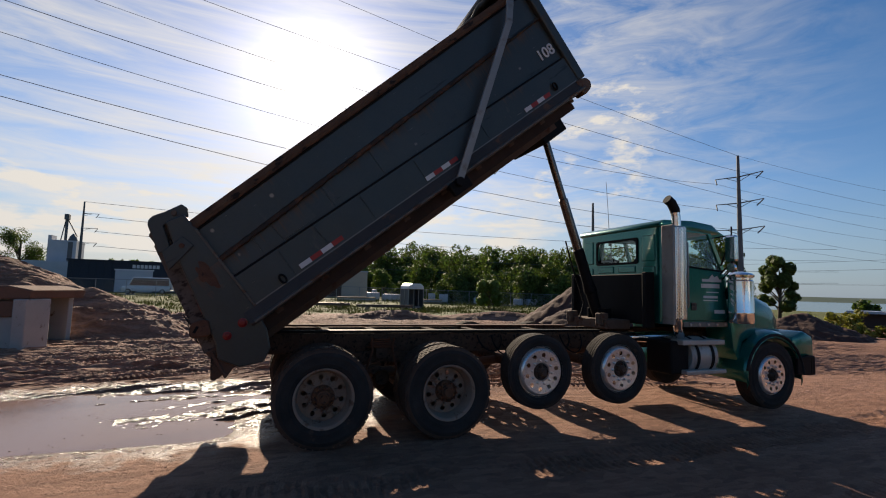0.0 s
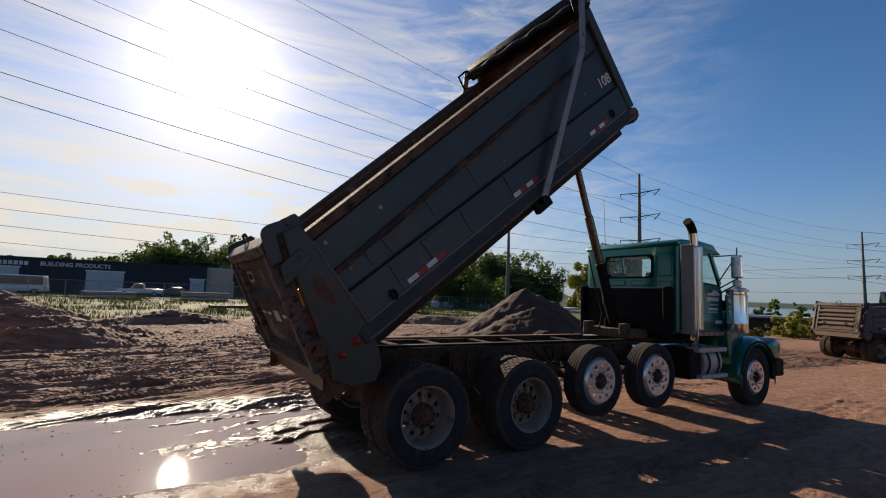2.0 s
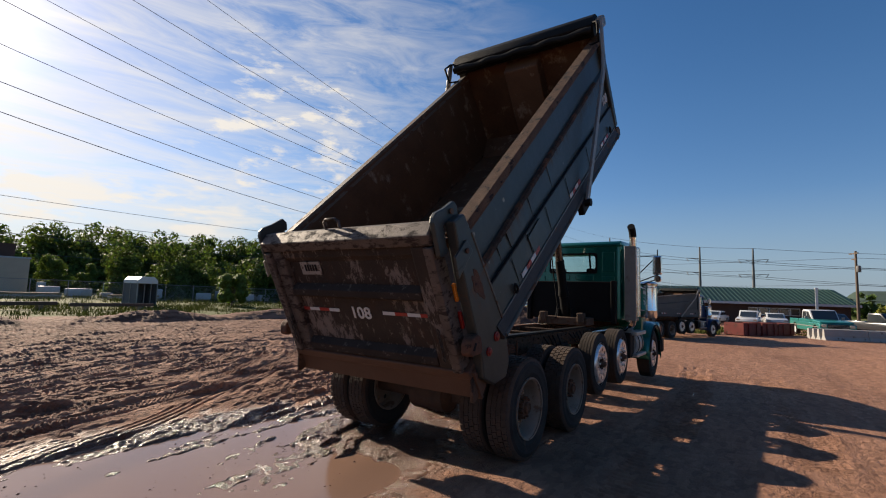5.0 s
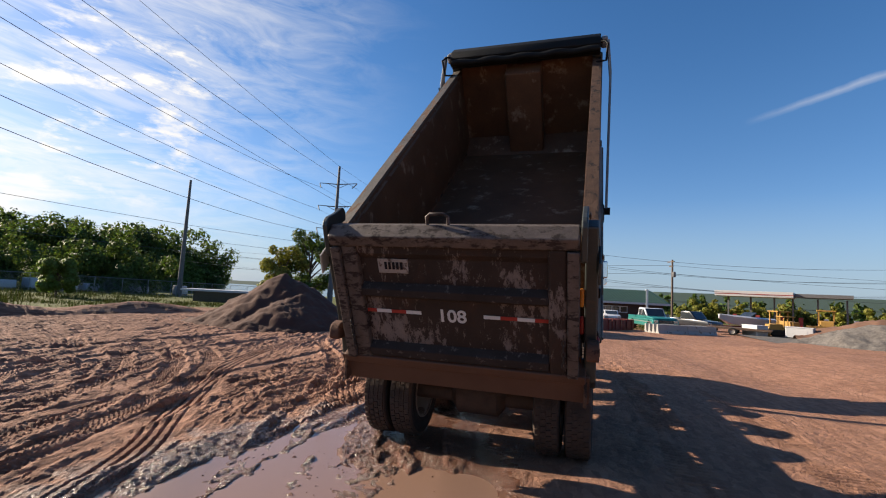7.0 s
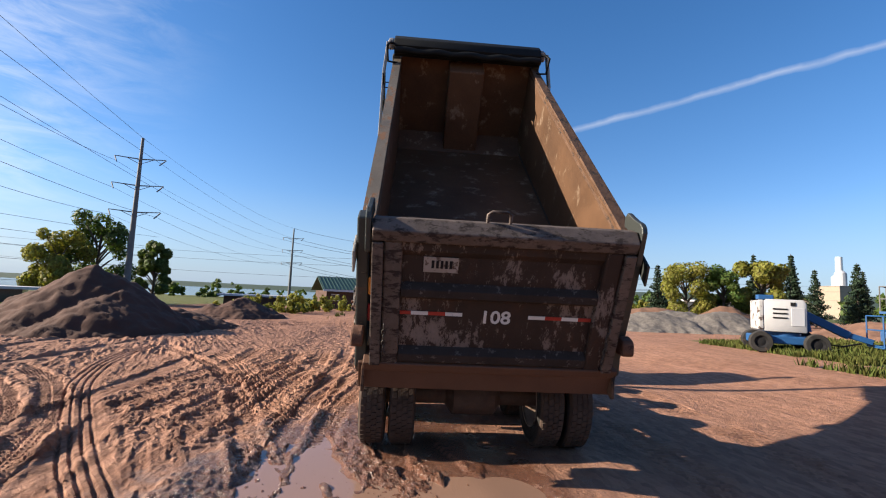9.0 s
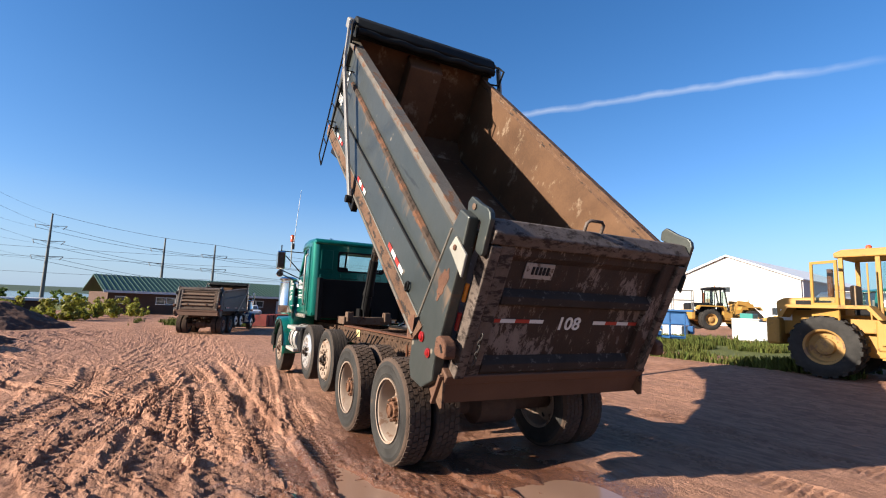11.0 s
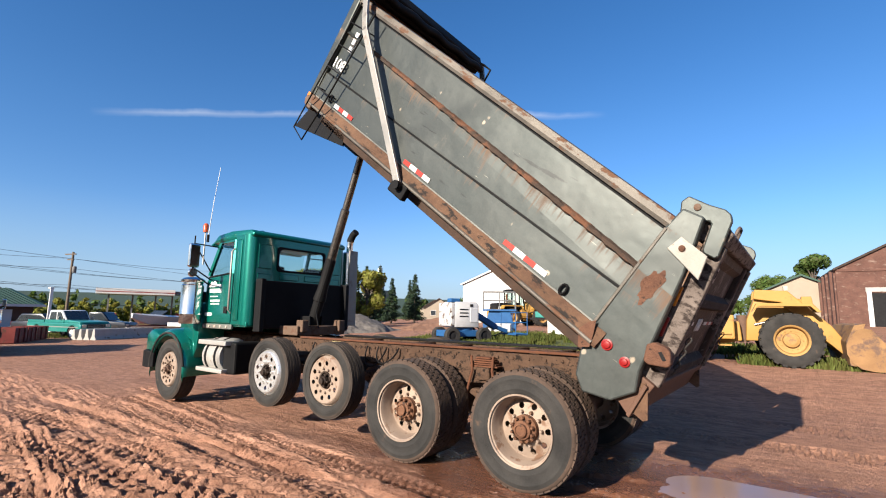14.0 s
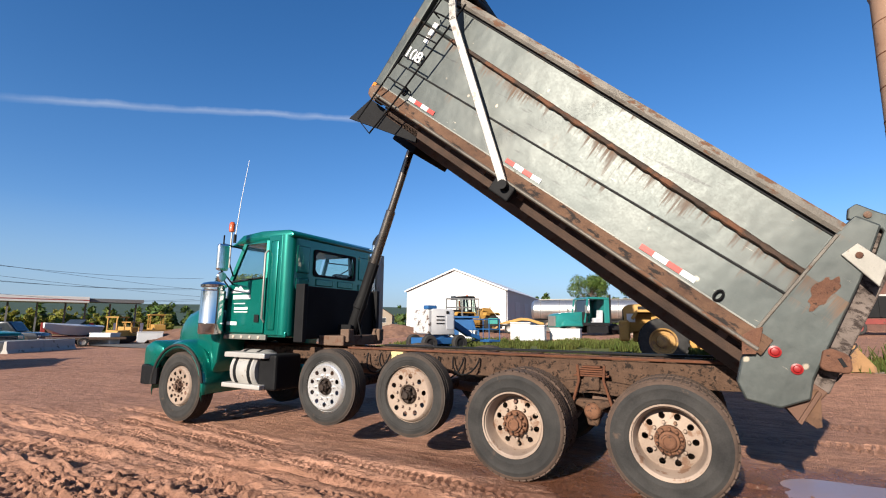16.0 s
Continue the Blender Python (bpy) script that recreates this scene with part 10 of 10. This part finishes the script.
part("tank", lathe([(0, -5.2), (0.7, -5.15), (0.95, -4.9), (0.95, 4.9), (0.7, 5.15), (0, 5.2)], 28, "x", (0, 0, 1.9)), M_SILVER, tk, "polished silver tank", 40)
for k in range(6):
    part("band", lathe([(0.955, -0.03), (0.97, -0.03), (0.97, 0.03), (0.955, 0.03)], 28, "x", (-4.2 + 1.7 * k, 0, 1.9)), M_GALV, tk)
part("frame", box(-5, 5, -0.5, 0.5, 0.8, 0.98), M_DARK, tk)
for x in (-4.2, -3.0, 3.6):
    for s in (1, -1):
        small_wheel(tk, x, s * 0.9, 0.5, 0.5, 0.4, M_RIM)
part("walkway", box(-4.5, 4.5, -0.25, 0.25, 2.87, 2.92), M_GALV, tk)
ut = thing("flat_trailer", pose(12.6, -31.5, gz(12, -31), 0, 0, 12), "low flat trailer loaded with orange and yellow plant", "trailer")
part("deck", box(-2.6, 2.6, -1.0, 1.0, 0.55, 0.7), M_DARK, ut)
for x in (-0.4, 0.5):
    for s in (1, -1):
        small_wheel(ut, x, s * 1.1, 0.36, 0.36, 0.22, M_GALV)
part("load", prism([(-2.2, 0.71), (-2.1, 0.86), (-0.9, 1.22), (-0.3, 1.25), (0.9, 0.95), (1.4, 0.80), (1.4, 0.71), (0.7, 0.76), (-0.4, 1.02), (-1.0, 0.98), (-1.8, 0.71)], -0.16, 0.16, 0.03), M_YELLOW, ut)
part("load", box(1.5, 2.3, -0.5, 0.5, 0.71, 1.2, 0.04), M_TEAL, ut)

# plant and boats by the station
bo = thing("motor_boat", pose(46.0, -15.3, gz(46, -15), 0, 0, 118), "white and grey motor boat on a trailer", "boat")
part("hull", loft([[(x, -w, zt), (x, -w * 0.6, zb), (x, w * 0.6, zb), (x, w, zt)] for x, w, zt, zb in ((-2.4, 0.95, 1.25, 0.6), (0, 1.0, 1.3, 0.55), (1.8, 0.7, 1.4, 0.7), (3.0, 0.08, 1.55, 1.2))]), M_CARWHITE, bo, smooth=30)
part("deck", loft([[(x, -w, zt), (x, -w * 0.7, zt + h), (x, w * 0.7, zt + h), (x, w, zt)] for x, w, zt, h in ((-2.4, 0.97, 1.254, 0.12), (0, 1.02, 1.304, 0.16), (1.8, 0.72, 1.404, 0.14), (3.0, 0.1, 1.554, 0.05))]), M_CARWHITE, bo, smooth=30)
part("windscreen", prism([(-0.2, 1.45), (-0.5, 1.85), (-0.45, 1.87), (0.25, 1.45)], -0.7, 0.7), M_WINDOW, bo)
part("trailer", box(-2.6, 3.4, -0.5, 0.5, 0.42, 0.55), M_BINRED, bo)
for s in (1, -1):
    small_wheel(bo, -0.8, s * 0.85, 0.32, 0.32, 0.2)


def dozer(x, y, a, sc=1.0):
    t = thing("dozer", pose(x, y, gz(x, y), 0, 0, a) @ Matrix.Diagonal((sc, sc, sc, 1)), "small worn yellow crawler dozer", "dozer", "crawler dozers")
    for s in (1, -1):
        tr = [(-1.2, 0.35), (-1.0, 0.1), (1.0, 0.05), (1.3, 0.35), (1.0, 0.68), (-1.0, 0.7)]
        part("track", prism(tr, s * 0.55, s * 0.9, 0.04), M_DARK, t)
    part("hood", prism([(-0.1, 0.6), (-0.1, 1.25), (1.15, 1.2), (1.25, 0.55)], -0.42, 0.42, 0.04), M_YELLOW, t)
    part("seat_deck", box(-1.1, -0.1, -0.5, 0.5, 0.55, 0.95, 0.04), M_YELLOW, t)
    for s in (1, -1):
        for px in (-1.0, -0.15):
            part("canopy_post", box(px - 0.04, px + 0.04, s * 0.46 - 0.04, s * 0.46 + 0.04, 0.95, 1.95), M_YELLOW, t)
    part("canopy", box(-1.15, 0.05, -0.58, 0.58, 1.952, 2.05, 0.02), M_YELLOW, t)
    part("blade", prism([(1.55, 0.05), (1.45, 0.45), (1.58, 0.85), (1.66, 0.85), (1.56, 0.45), (1.68, 0.05)], -1.25, 1.25), M_YELLOW2, t)
    part("push_arm", box(0.2, 1.5, -0.96, -0.92, 0.3, 0.42), M_YELLOW, t)
    return t


dozer(41.5, -16.8, 200)
dozer(42.5, -20.2, 160, 1.1)
dozer(38.8, -15.6, 100, 0.8)
for x, y, a, c in ((37.5, -13.5, 20, M_LIFTWHITE), (36.6, -16.2, 60, M_LIFTWHITE), (40.0, -22.0, 15, M_REDPAINT)):
    machine_box("steel_box", x, y, a, 1.7, 0.9, 0.8, c, "pale steel tool box among the parked plant", "box")
ft = thing("flat_trailer", pose(37.6, -12.4, gz(37, -12), 0, 0, 70), "low rusty flat trailer on two wheels", "trailer")
part("deck", box(-2.2, 2.2, -0.9, 0.9, 0.45, 0.6), M_RAIL, ft)
for s in (1, -1):
    small_wheel(ft, 0.3, s * 1.0, 0.3, 0.3, 0.2)
part("drawbar", bar((2.2, 0, 0.5), (3.4, 0, 0.35), 0.1, 0.1), M_RAIL, ft)

# hopper at the mounds
hp = thing("concrete_hopper", pose(-7.0, 8.2, 0.0, 0, 0, -12), "grey concrete feed hopper with a muddy rim, half buried in clay", "hopper")
part("wall", prism([(-1.3, -0.1), (-1.3, 0.72), (1.0, 0.72), (1.0, -0.1)], -0.2, 0.0, 0.02), M_CONC, hp)
part("muddy_band", prism([(-1.3, 0.722), (-1.3, 1.1), (1.0, 1.1), (1.0, 0.722)], -0.26, 0.0, 0.03), M_DIRT, hp)
part("wing", box(1.002, 1.3, -0.45, 0.4, -0.1, 1.15, 0.03), M_CONC, hp)
part("back", box(-1.3, 1.0, 1.6, 1.8, -0.1, 1.3, 0.02), M_CONC, hp)
part("rim", prism([(-1.4, 1.102), (-1.5, 1.36), (0.75, 1.46), (1.3, 1.36), (1.25, 1.152)], -0.3, 1.8, 0.03), M_DIRT, hp)

# dark tipper parked before the workshop
tp = thing("tipper_truck", pose(-11.0, -36.5, gz(-11, -36.5), 0, 0, 182), "dark tipper truck with a black body and a dull red cab", "truck")
part("chassis", box(-3.2, 3.2, -0.45, 0.45, 0.75, 1.0, 0.01), M_UNDER, tp)
bx = part("tipper_body", prism([(-3.4, 1.35), (-3.3, 2.55), (0.9, 2.55), (0.9, 1.15), (-3.1, 1.15)], -1.15, 1.15, 0.02), M_BLACK, tp, "black steel tipper body")
for k in range(6):
    for s in (1, -1):
        part("body_rib", box(-2.9 + 0.7 * k, -2.8 + 0.7 * k, s * 1.152, s * 1.21, 1.2, 2.5), M_BLACK, bx)
part("top_board", box(-3.3, 0.9, -1.18, 1.18, 2.552, 2.68, 0.02), M_CONC, bx, "pale top board")
part("cab", prism([(1.1, 0.9), (1.1, 2.5), (1.9, 2.55), (2.2, 1.75), (3.3, 1.6), (3.4, 0.8)], -1.0, 1.0, 0.05), M_BINRED, tp, smooth=30)
for s in (1, -1):
    part("cab_window", prism([(1.3, 1.75), (1.3, 2.35), (1.8, 2.38), (2.02, 1.75)], s * 1.0, s * 1.012), M_WINDOW, tp)
    part("sideboard", box(-3.0, 1.0, s * 0.9, s * 1.0, 0.72, 1.1, 0.02), M_BINRED, tp)
    for x in (-2.4, -1.3, 2.6):
        small_wheel(tp, x, s * 0.95, 0.5, 0.5, 0.34, M_BINRED)
